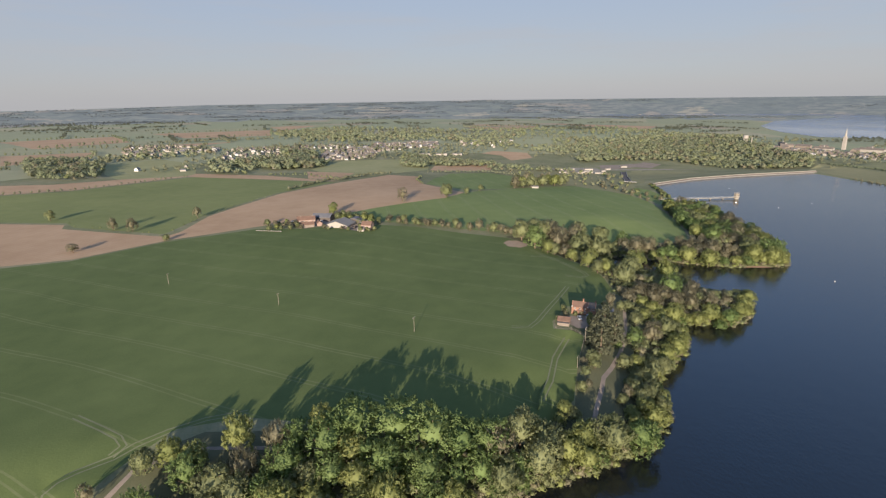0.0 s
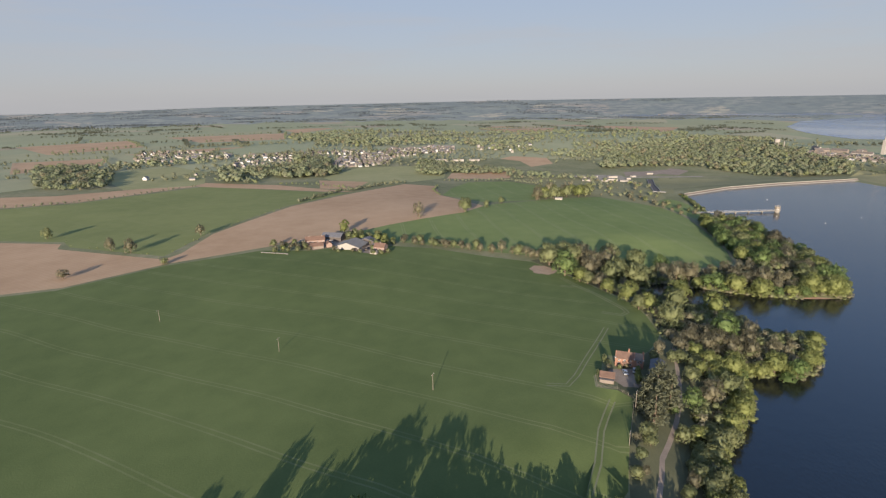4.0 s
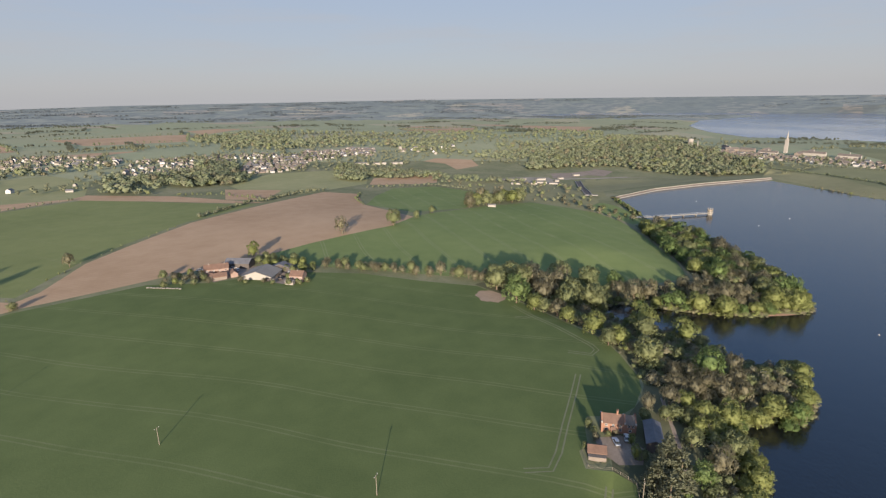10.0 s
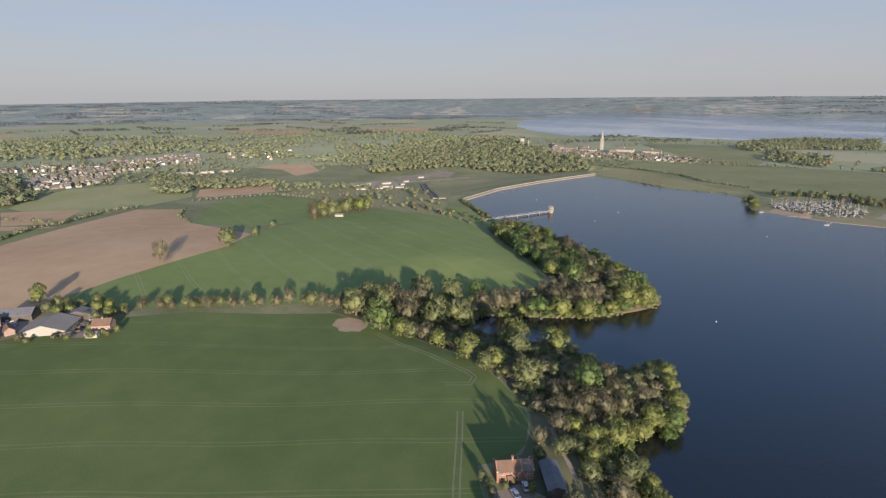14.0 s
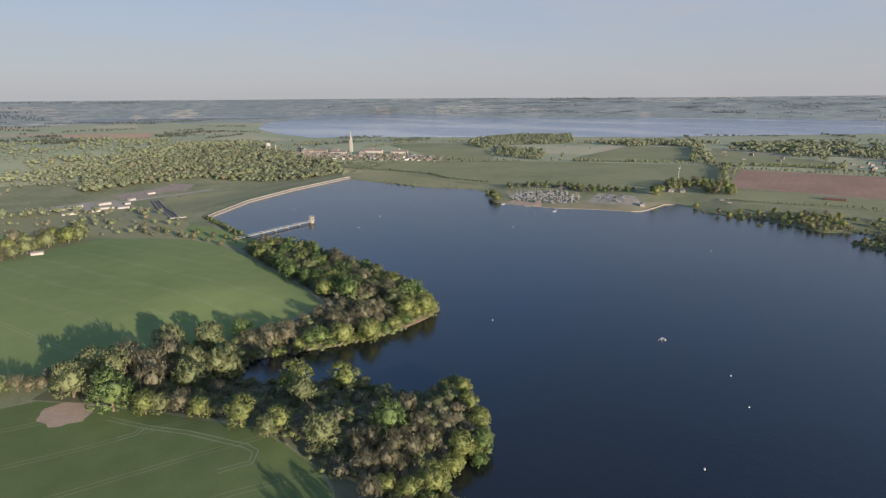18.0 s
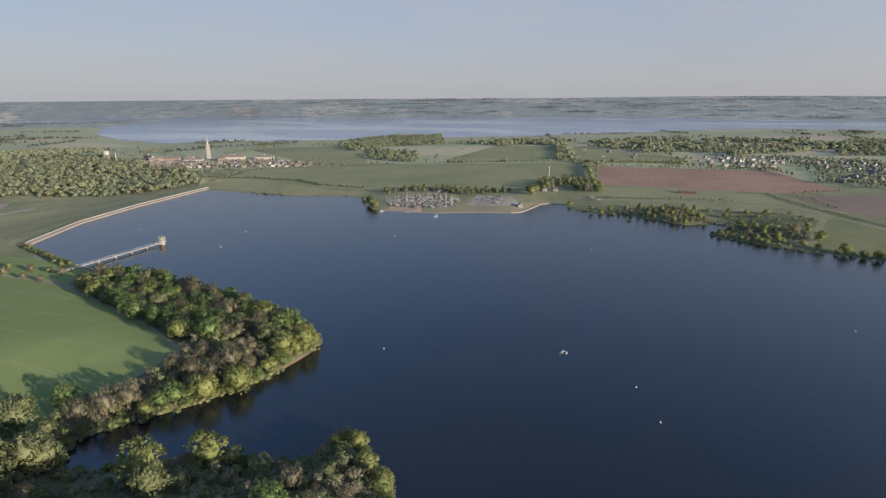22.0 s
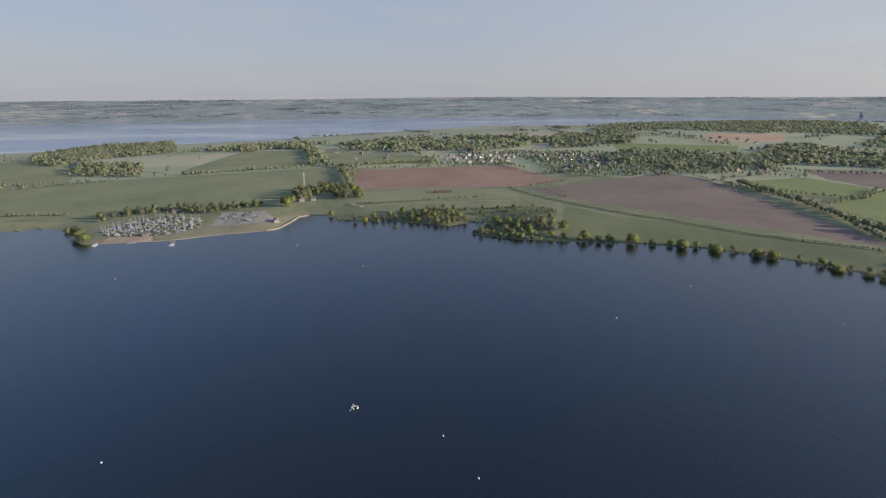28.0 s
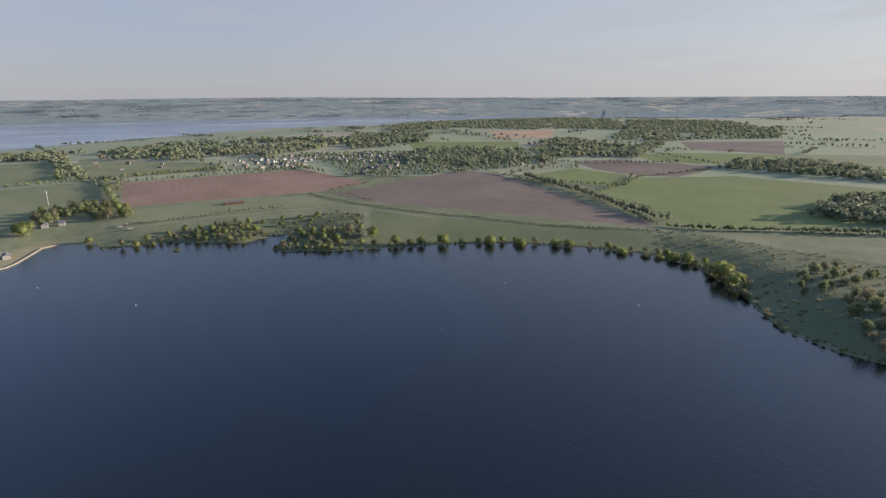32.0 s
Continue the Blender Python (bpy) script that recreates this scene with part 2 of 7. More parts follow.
def water_mat(name, base, ripple, mud=None):
    m, t, b = material(name, 0.08, 0, 0.38)
    b.inputs["Specular Tint"].default_value = (0.82, 0.89, 0.97, 1)
    v = place_of(t)
    if mud:
        sm = t.nodes.new("ShaderNodeMapping")
        sm.inputs["Rotation"].default_value, sm.inputs["Scale"].default_value = (0, 0, 0.55), (0.0035, 0.0012, 0)
        t.links.new(v, sm.inputs[0])
        banks = noise_of(t, sm.outputs[0], 1.0, 5, 0.6)
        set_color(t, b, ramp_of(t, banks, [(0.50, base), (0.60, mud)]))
    else:
        b.inputs["Base Color"].default_value = (*base, 1)
    mp = t.nodes.new("ShaderNodeMapping")
    mp.inputs["Scale"].default_value = (1.0, 0.6, 1)
    mp.inputs["Rotation"].default_value = (0, 0, 0.5)
    t.links.new(v, mp.inputs[0])
    n = math_of(t, "ADD", noise_of(t, mp.outputs[0], 0.9, 3), math_of(t, "MULTIPLY", noise_of(t, v, 0.12, 2), 0.8))
    bump_to(t, b, n, ripple, 0.3)
    rough = ramp_of(t, noise_of(t, v, 0.006, 3), [(0.35, (0.07,) * 3), (0.65, (0.15,) * 3)])
    t.links.new(rough, b.inputs["Roughness"])
    return m


M_WATER = water_mat("lake_water", (0.0062, 0.0074, 0.0084), 0.34)
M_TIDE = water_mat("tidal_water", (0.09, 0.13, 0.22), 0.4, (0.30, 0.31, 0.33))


def leaf_mat(name, dark, light, thin=0.25):
    m, t, b = material(name, 0.75, 0, 0.2)
    info = t.nodes.new("ShaderNodeObjectInfo").outputs["Random"]
    isl = t.nodes.new("ShaderNodeNewGeometry").outputs["Random Per Island"]
    fac = math_of(t, "MULTIPLY_ADD", info, 0.55, math_of(t, "MULTIPLY", isl, 0.45))
    c = ramp_of(t, fac, [(0.1, dark), (0.9, light)])
    set_color(t, b, c)
    tr = t.nodes.new("ShaderNodeBsdfTranslucent")
    t.links.new(c, tr.inputs[0])
    mx = t.nodes.new("ShaderNodeMixShader")
    mx.inputs[0].default_value = thin
    t.links.new(b.outputs[0], mx.inputs[1])
    t.links.new(tr.outputs[0], mx.inputs[2])
    t.links.new(mx.outputs[0], t.nodes["Material Output"].inputs[0])
    return m


M_LEAF = {
    "willow": leaf_mat("willow_leaf", (0.215, 0.246, 0.090), (0.300, 0.324, 0.124), 0.5),
    "oak": leaf_mat("oak_leaf", (0.188, 0.214, 0.104), (0.260, 0.280, 0.142), 0.5),
    "fresh": leaf_mat("fresh_leaf", (0.145, 0.210, 0.076), (0.205, 0.272, 0.104), 0.48),
    "budding": leaf_mat("budding_twigs", (0.205, 0.192, 0.126), (0.282, 0.262, 0.170), 0.52),
    "pine": leaf_mat("dark_needles", (0.135, 0.150, 0.098), (0.200, 0.208, 0.134), 0.5),
    # blue grey leaf colour with the skyline's haze painted in
    "distant": leaf_mat("hazed_distant_foliage", (0.150, 0.168, 0.160), (0.175, 0.19, 0.18)),
    "hedge": leaf_mat("hedgerow_foliage", (0.165, 0.178, 0.112), (0.205, 0.214, 0.136), 0.42),
    # leaf colour greyed to carry the haze over far woods
    "far": leaf_mat("far_foliage", (0.172, 0.200, 0.120), (0.214, 0.236, 0.146), 0.42),
}
M_BARK = plain("bark", (0.12, 0.09, 0.065), 0.95, 0, 0.35, 2.0)
M_WARMBRICK = plain("orange_red_brick", (0.215, 0.118, 0.082), 0.9, 0, 0.2, 2.0)
M_WARMTILE = plain("red_clay_tile", (0.125, 0.078, 0.058), 0.85, 0, 0.3, 1.5)
M_BRICK = plain("red_brick", (0.170, 0.142, 0.120), 0.9, 0, 0.25, 2.0)
M_RENDER = plain("pale_render", (0.26, 0.24, 0.215), 0.85, 0, 0.12, 0.6)
M_TILE = plain("clay_roof_tile", (0.116, 0.100, 0.088), 0.85, 0, 0.3, 1.5)
M_SLATE = plain("grey_slate", (0.10, 0.10, 0.108), 0.7, 0, 0.3, 1.5)
M_SHEET = plain("grey_roof_sheet", (0.155, 0.145, 0.13), 0.7, 0, 0.2, 0.5)
M_DARK = plain("tarred_board", (0.07, 0.06, 0.055), 0.8, 0, 0.3, 1.0)
M_STONE = plain("weathered_concrete", (0.225, 0.21, 0.185), 0.9, 0, 0.2, 0.5)
M_WHITE = plain("weathered_white_paint", (0.40, 0.39, 0.375), 0.5, 0, 0.1, 1.0)
M_POLE = plain("grey_wood", (0.16, 0.14, 0.11), 0.9, 0, 0.3, 2.0)
M_METAL = plain("galvanised_steel", (0.50, 0.51, 0.52), 0.45, 0.7, 0.12, 2.0)
M_GLASS = plain("window_glass", (0.03, 0.035, 0.04), 0.08, 0, 0.1, 1.0, spec=0.5)
M_PINK = plain("pink_lime_wash", (0.235, 0.168, 0.140), 0.9, 0, 0.15, 0.8)
M_BLUE = plain("blue_plastic", (0.10, 0.16, 0.30), 0.5, 0, 0.15, 1.0)
M_CRESTGRASS = field_mat("mown_grass", (0.092, 0.103, 0.050), (0.134, 0.138, 0.072))

# ---- plan ----
CENTRE = (60.0, 120.0)
EDGE = 4850.0
SHORE_WEST = [
    (-130, 60), (-110, 88), (-60, 103), (-15, 118), (19, 131), (49, 144), (67, 154), (79, 168), (83, 189), (91, 203), (108, 222),
    (117, 243), (119, 252), (133, 252), (143, 249), (152, 254), (161, 266), (170, 280), (169, 287), (156, 292), (147, 302), (145, 314), (140, 325), (129, 342), (118, 353), (113, 362),
    (120, 371), (127, 376), (137, 372), (148, 365), (163, 356), (182, 349), (196, 345), (212, 344), (224, 344), (233, 350), (239, 362), (248, 395), (255, 445), (258, 505),
    (257, 550), (256, 592), (264, 640), (272, 690),
]
SHORE_DAM = [(280, 697), (345, 737), (425, 764), (538, 789)]
SHORE_EAST = [
    (546, 721), (555, 643), (582, 588), (571, 548), (535, 522), (524, 508), (526, 494), (531, 463), (537, 438), (557, 403), (571, 366),
    (588, 357), (630, 352), (638, 338), (629, 313), (609, 303), (614, 255), (600, 225), (588, 196), (606, 170), (604, 156), (590, 160),
    (560, 175), (548, 164), (538, 130), (529, 80), (523, 34), (505, -20), (478, -60), (433, -106), (415, -112), (355, -94), (302, -67),
    (273, -70), (240, -85), (150, -130), (40, -150), (-60, -110), (-110, -20),
]
LAKE = SHORE_WEST + SHORE_DAM + SHORE_EAST
ESTUARY = [
    (1120, 3920), (1560, 3860), (2180, 3560), (2420, 3420), (2240, 3170), (1930, 2980), (1684, 2812), (1387, 2408), (1283, 2164), (1222, 1980),
    (1188, 1730), (1314, 1640), (1400, 1500), (1490, 1340), (1590, 1190), (1690, 1100), (1780, 960), (1880, 800), (2091, 601), (2326, 372), (2465, 227),
    (2640, 40), (2690, -339), (2850, -780), (2960, -1200), (2860, -1629), (2715, -2059), (2521, -2417), (2577, -2666),
    (2809, -2932), (3132, -2800), (3360, -2186), (3380, -1368), (3480, -700), (3590, -170), (3640, 260), (3600, 800), (3400, 1250), (3150, 1700), (2980, 2100),
    (2960, 2365), (3180, 2640), (3200, 3200), (2950, 3480), (2520, 3830), (1950, 4160), (1300, 4400), (1080, 4420),
]
FIELDS = [  # name, label, material, corners
    ("wheat_field", "wide young green wheat field with tractor lines", M_WHEAT, [(-272, 318), (-239, 331), (-199, 378), (-145, 410), (-110, 405), (-56, 417), (-20, 412), (15, 398), (47, 387), (73, 347), (90, 308), (92, 276), (86, 262), (78, 251), (70, 246.5), (59, 248), (56, 242), (53.5, 233), (49.5, 230), (48.5, 222), (56, 219.5), (60, 213), (53, 194), (49, 182), (46, 172), (30, 152), (10, 147), (-33, 151), (-64, 153), (-83, 147), (-90, 136), (-93, 127), (-98, 117), (-116, 108), (-150, 98), (-420, 70), (-560, 220), (-440, 270)]),
    ("ploughed_field", "pale brown bare soil field", M_SOIL, [(-560, 420), (-373, 446), (-314, 440), (-306, 425), (-208, 394), (-203, 409), (-205, 466), (-195, 508), (-174, 585), (-127, 669), (-73, 756), (-32, 739), (-22, 653), (26, 577), (1, 534), (-67, 475), (-90, 457), (-118, 437), (-144, 420), (-199, 384), (-239, 336), (-272, 323), (-440, 276), (-560, 260)]),
    ("crop_field", "olive green crop field beside bare soil", M_WHEAT3, [(-560, 428), (-376, 452), (-316, 446), (-300, 430), (-212, 402), (-210, 466), (-201, 510), (-180, 587), (-134, 672), (-330, 735), (-418, 604), (-473, 568), (-600, 540)]),
    ("stubble_field", "narrow strip of bare brown soil", M_SOIL, [(-600, 548), (-474, 576), (-420, 612), (-345, 732), (-250, 712), (-150, 682), (-128, 684), (-240, 745), (-345, 765), (-470, 650), (-600, 620)]),
    ("crop_field", "green wheat field inside a line of hedgerow trees", M_WHEAT2, [(-86, 460), (-61, 486), (2, 539), (26, 584), (44, 602), (105, 645), (162, 672), (213, 612), (221, 585), (219, 547), (213, 509), (199, 435), (185, 396), (130, 392), (57, 399), (8, 413), (-40, 426), (-71, 441)]),
    ("crop_field", "small green crop field", M_WHEAT2, [(-20, 655), (-10, 720), (12, 786), (69, 806), (127, 744), (108, 685), (79, 630), (24, 606)]),
    ("ploughed_field", "small patch of bare brown soil", M_SOIL, [(-18, 824), (3, 817), (16, 828), (42, 829), (76, 847), (85, 926), (37, 946), (23, 900), (-12, 888)]),
    ("ploughed_field", "small bare tan field among trees", M_SOIL, [(80, 1094), (116, 1065), (127, 992), (173, 1040), (173, 1113), (107, 1136)]),
    ("bare_patch", "bare sandy patch in the crop", M_SAND, [(51.5 + (8.6 + 0.9 * math.sin(3 * a + 1) + 0.6 * math.sin(7 * a)) * math.cos(a), 369.5 + (9.4 + 0.8 * math.sin(4 * a) + 0.6 * math.cos(9 * a)) * math.sin(a)) for a in np.linspace(0, 2 * math.pi, 28, endpoint=False).tolist()]),
    ("ploughed_field", "far bare tan field", M_SOIL, [(-859, 1067), (-702, 1117), (-626, 976), (-707, 874)]),
    ("ploughed_field", "far bare tan field", M_SOIL, [(-1216, 1522), (-1019, 1718), (-802, 1422), (-922, 1245)]),
    ("ploughed_field", "far bare tan field", M_SOIL, [(-967, 1856), (-618, 2016), (-500, 1625), (-717, 1554)]),
    ("ploughed_field", "far bare tan field", M_SOIL, [(83, 2079), (379, 2203), (301, 1747), (162, 1790)]),
    ("ploughed_field", "far bare tan field", M_SOIL, [(467, 2620), (930, 2380), (700, 1890), (570, 2200)]),
    ("meadow", "rough olive meadow below the village", M_MEADOW, [(-190, 880), (-163, 930), (-60, 975), (-20, 920), (-22, 830), (-60, 785), (-100, 740), (-160, 760), (-196, 815)]),
    ("meadow", "rough olive meadow among hedges", M_MEADOW, [(-466, 750), (-550, 888), (-479, 946), (-394, 877), (-345, 760), (-352, 738), (-420, 700)]),
    ("pasture_field", "broad flat olive green pasture", M_PASTURE, [(577, 836), (689, 868), (860, 668), (989, 390), (860, 352), (705, 396), (672, 420), (640, 560), (605, 666)]),
    ("pasture_field", "pale green field behind the school", M_PASTURE, [(944, 1123), (1078, 1110), (1159, 955), (860, 745), (819, 739), (761, 851), (830, 900)]),
    ("pasture_field", "pale green field by a wood", M_PASTURE, [(947, 627), (1271, 647), (1304, 500), (1007, 432), (900, 600)]),
    ("pasture_field", "pale green field by the village", M_PASTURE, [(1305, 475), (1144, 224), (1044, 226), (1015, 415)]),
    ("ploughed_field", "red brown ploughed field in long strips", M_REDSOIL, [(951, 344), (1002, 96), (836, 36), (793, 92), (757, 313)]),
    ("meadow", "mown grass strip beside the ploughed field", M_PASTURE, [(741, 310), (778, 104), (715, 97), (670, 292)]),
    ("ploughed_field", "large dull brown ploughed field", M_BROWN, [(768, 92), (905, -130), (857, -163), (508, -160), (496, -146), (560, -80), (700, 58)]),
    ("crop_field", "bright green crop field", M_WHEAT3, [(666, -215), (739, -333), (697, -467), (543, -538), (420, -345), (478, -178)]),
    ("crop_field", "small green field inside hedges", M_WHEAT3, [(821, -198), (857, -309), (766, -336), (689, -270), (758, -189)]),
    ("ploughed_field", "bare brown field", M_BROWN, [(907, -342), (850, -507), (763, -492), (779, -335)]),
    ("pasture_field", "pale far pasture", M_PASTURE, [(1001, -576), (779, -922), (655, -721), (815, -546)]),
    ("grass_bank", "worn brown grass bank beside the sailing club", M_BANK, [(521, 503), (526, 486), (531, 463), (537, 438), (557, 403), (571, 366), (588, 354), (632, 349), (641, 338), (637, 330), (648, 345), (640, 362), (604, 376), (588, 425), (575, 452), (552, 456), (545, 480), (535, 512)]),
    ("sandy_bank", "bare sandy slope below the boats", M_SAND, [(529, 494), (546, 499), (551, 462), (533, 453)]),
    ("sandy_bank", "small sandy beach below the wooded headland", M_REDSOIL, [(201, 341), (212, 341), (220, 341), (219, 344.6), (212, 346), (205, 346), (202, 345)]),
    ("car_park", "worn gravel car park", M_PALEGRAVEL, [(585, 424), (637, 433), (646, 392), (614, 370), (600, 372), (588, 400)]),
    ("ploughed_field", "far bare tan field", M_SOIL, [(-818, 1786), (-627, 1622), (-564, 1948), (-700, 2010)]),
    ("ploughed_field", "far bare tan field", M_SOIL, [(-698, 2259), (-564, 1990), (-527, 2406), (-640, 2420)]),
    ("ploughed_field", "far bare tan field", M_SOIL, [(-720, 1190), (-590, 1297), (-485, 1313), (-560, 1180)]),
    ("ploughed_field", "far bare tan field", M_SOIL, [(100, 2230), (180, 2420), (380, 2300), (330, 2230)]),
    ("rough_grass", "dark rough grass between the field hedge and the water", M_CRESTGRASS, [(656, 68), (602, 29), (562, -37), (507, -104), (482, -138), (436, -108), (480, -62), (507, -20), (525, 34), (531, 80), (540, 100), (561, 92), (641, 76)]),
    ("ploughed_field", "reddish brown ploughed field below the village", M_SOIL, [(-196, 790), (-125, 776), (-131, 702), (-176, 712)]),
    ("meadow", "brownish shore meadow beside the dam", M_DRYGRASS, [(561, 830), (615, 884), (634, 773), (607, 657), (605, 573), (592, 580), (556, 648), (552, 781)]),
    ("ploughed_field", "dull brown bare field behind hedges", M_BROWN, [(943, -359), (927, -448), (838, -482), (794, -535), (749, -460), (723, -389), (760, -347), (835, -328)]),
    ("ploughed_field", "dull brown bare field near the woods", M_BROWN, [(1159, -800), (1081, -1041), (865, -775), (948, -731), (1012, -691)]),
    ("ploughed_field", "bare tan strip between woods", M_SOIL, [(1725, -563), (1662, -763), (1415, -596), (1441, -448)]),
    ("crop_field", "green field strip below the woods", M_WHEAT3, [(993, -522), (939, -659), (853, -760), (779, -668), (810, -552), (874, -481)]),
    ("crop_field", "small green field among village trees", M_WHEAT3, [(1429, -198), (1334, -457), (1207, -391), (1271, -165)]),
    ("reed_bed", "rough brown olive reeds and scrub on the bank", M_SCRUB, [(588, 254), (614, 258), (631, 238), (644, 200), (652, 148), (657, 102), (641, 82), (566, 98), (548, 108), (541, 130), (549, 164), (560, 175), (590, 160), (604, 156), (606, 170), (588, 196), (600, 225)]),
    ("works_yard", "bare pale yard of the water works", M_GRAVEL, [(330, 927), (351, 912), (385, 955), (364, 985)]),
    ("works_yard", "bare yard round the works buildings", M_GRAVEL, [(190, 880), (222, 846), (256, 834), (262, 862), (215, 892)]),
]
TRACK = [(-96, 100), (-91, 118), (-87, 130), (-74, 139), (-30, 139), (15, 137), (40, 143), (48, 155), (52, 165), (57, 176), (60, 184), (66, 194), (73, 206), (79, 218), (83, 229), (86, 240), (91, 256)]


def strip(points, half):
    """The outline of a lane of that half width along a line."""
    p = [Vector(q) for q in points]
    left, right = [], []
    for i, q in enumerate(p):
        d = (p[min(i + 1, len(p) - 1)] - p[max(i - 1, 0)]).normalized()
        n = Vector((-d.y, d.x)) * half
        left.append(tuple(q + n))
        right.append(tuple(q - n))
    return left + right[::-1]


WHEELS = [  # where tractors turned at the edge of the crop
    [(30, 223), (38, 222.5), (43, 230), (50, 244), (60, 263), (67, 277)],
    [(53, 215), (48, 205), (44, 196), (39, 180), (33, 166)],
    [(-105, 114), (-107, 120), (-106, 125), (-103, 129), (-96, 135), (-92, 140), (-85, 146), (-76, 152), (-64, 156)],
    [(60, 354), (66, 339), (74, 324), (79, 311), (82.5, 302), (83, 297), (79, 293), (70, 297)],
    [(57, 338.5), (62, 337), (66, 339)],
    [(-119, 154), (-106, 147), (-99, 143), (-95.5, 139.5), (-97, 135.5)],
]
# dark ground patches that paint shade into the gaps between trees
for poly in (
    [(-100, 98), (-90, 134), (-74, 146), (-33, 149), (10, 145), (30, 150), (46, 170), (49, 182), (53, 194), (60, 213), (56, 219.5), (60, 232), (66, 247), (74, 247), (82, 255), (88, 264), (93, 276), (91, 308), (84, 328), (122, 341), (140, 322), (145, 300), (166, 284), (150, 256), (118, 255), (104, 222), (88, 203), (80, 189), (76, 170), (64, 156), (20, 134), (-60, 106)],
    [(46, 390), (74, 349), (90, 318), (120, 342), (112, 362), (127, 379), (196, 348), (228, 350), (244, 395), (252, 445), (255, 505), (250, 552), (228, 556), (216, 508), (201, 436), (187, 393), (130, 390), (57, 397)],
):
    FIELDS.append(("woodland_floor", "woodland ground under the lakeside trees, coloured dark for their shade", M_SHADED_FLOOR, poly))
FIELDS.append(("farm_track", "narrow brown gravel track under trees", M_GRAVEL, strip(TRACK, 0.8)))
FIELDS.append(("farm_yard", "worn gravel yard between the farm buildings", M_GRAVEL, [(-115, 421), (-110, 436), (-98, 437), (-84, 434), (-69, 431), (-57, 413), (-61, 394), (-70, 398), (-77, 404), (-93, 416), (-106, 405)]))
FIELDS.append(('works_yard', 'bare pale yard below the dam', M_GRAVEL, [(275, 949), (310, 953), (364, 974), (350, 940), (294, 905), (264, 902)]))
FIELDS.append(('country_lane', 'pale lane below the dam', M_PALEGRAVEL, [(175, 897), (225, 891), (299, 900), (385, 903), (381, 893), (294, 889), (220, 875), (171, 882)]))
FIELDS.append(('dry_slope', 'tan worn slope beside the spillway', M_DRYGRASS, [(307, 880), (328, 891), (266, 708), (250, 711)]))
FIELDS.append(('works_yard', 'pale bare yard among works buildings', M_PALEGRAVEL, [(191, 905), (226, 912), (260, 907), (251, 850), (205, 828), (178, 840)]))
FIELDS.append(("cottage_yard", "worn gravel yard in front of the cottage", M_GRAVEL, [(57, 236), (56, 229), (59, 222), (66, 221), (70, 228), (66, 236)]))
FIELDS.append(("meadow", "olive grass below the dam", M_DRYGRASS, [(290, 850), (281, 790), (278, 748), (345, 778), (425, 806), (530, 828), (420, 850), (340, 885)]))
FIELDS.append(("meadow", "rough tan meadow with scattered bushes", M_DRYGRASS, [(128, 748), (165, 676), (214, 612), (222, 566), (228, 560), (215, 643), (244, 676), (255, 745), (262, 800), (262, 832), (220, 842), (186, 878), (110, 868), (84, 820)]))
FIELDS.append(("field_path", "worn pale path along the wood edge", M_BANK, strip([(186.5, 393), (201, 436), (215, 508), (221, 547), (222.5, 580)], 0.9)))
FIELDS.append(("mown_lawn", "mown green bank by the footbridge", M_WHEAT2, [(215, 643), (244, 672), (252, 655), (254, 596), (246, 570), (228, 560)]))
FIELDS.append(("scrubland", "rough brown scrub on the south bank", M_SCRUB, [(433, -109), (415, -115), (355, -97), (302, -70), (273, -73), (240, -88), (150, -133), (150, -200), (300, -230), (400, -185), (470, -168), (480, -140)]))
for line in WHEELS:
    for off in (-0.95, 0.95):
        q = strip(line, off)
        FIELDS.append(("wheel_track", "worn tractor wheel mark in the wheat", M_WORN, strip(q[:len(line)], 0.27)))
FIELDS.append(("country_lane", "pale gravel lane below the dam", M_GRAVEL, strip([(262, 938), (305, 902), (355, 895), (421, 890)], 1.3)))
FIELDS.append(("country_lane", "worn pale lane along the meadow", M_MEADOW, strip([(652, 300), (657, 294), (673, 235), (685, 172), (691, 121), (694, 90), (655, 42), (562, -38), (505, -108)], 1.2)))

CONTROL = np.array([
    (-80, 247, 15), (-150, 281, 15), (-13, 217, 14), (67, 238, 12), (52, 370, 11), (-75, 385, 20), (-204, 383, 14), (-36, 510, 18),
    (235, 708, 3), (585, 1073, 14), (806, 1087, 8), (804, 392, 6), (818, 324, 8), (785, 91, 5), (588, -220, 4), (1021, -230, 5),
    (190, 450, 7), (160, 405, 9), (190, 520, 8), (350, 850, -8), (450, 885, -7), (300, 800, -6), (550, 515, 2), (0, 0, 13), (1000, 2600, -12), (1500, 3300, -17), (700, 3300, -10), (1250, 2000, -12), (1500, 4000, -18), (-600, 600, 20), (-300, 1200, 22), (300, 1500, 18), (-800, -200, 20), (1300, 300, 4), (0, -600, 12),
], float)


def inside(x, y, poly):
    p = np.array(poly, float)
    q = np.roll(p, -1, 0)
    r = np.zeros(np.shape(x), bool)
    for (ax, ay), (bx, by) in zip(p, q):
        if ay != by:
            r ^= ((ay > y) != (by > y)) & (x < (bx - ax) * (y - ay) / (by - ay) + ax)
    return r


def edge_distance(x, y, poly):
    p = np.array(poly, float)
    d = np.full(np.shape(x), 1e9)
    for a, b in zip(p, np.roll(p, -1, 0)):
        e = b - a
        k = np.clip(((x - a[0]) * e[0] + (y - a[1]) * e[1]) / (e @ e), 0, 1)
        d = np.minimum(d, np.hypot(x - a[0] - k * e[0], y - a[1] - k * e[1]))
    return d


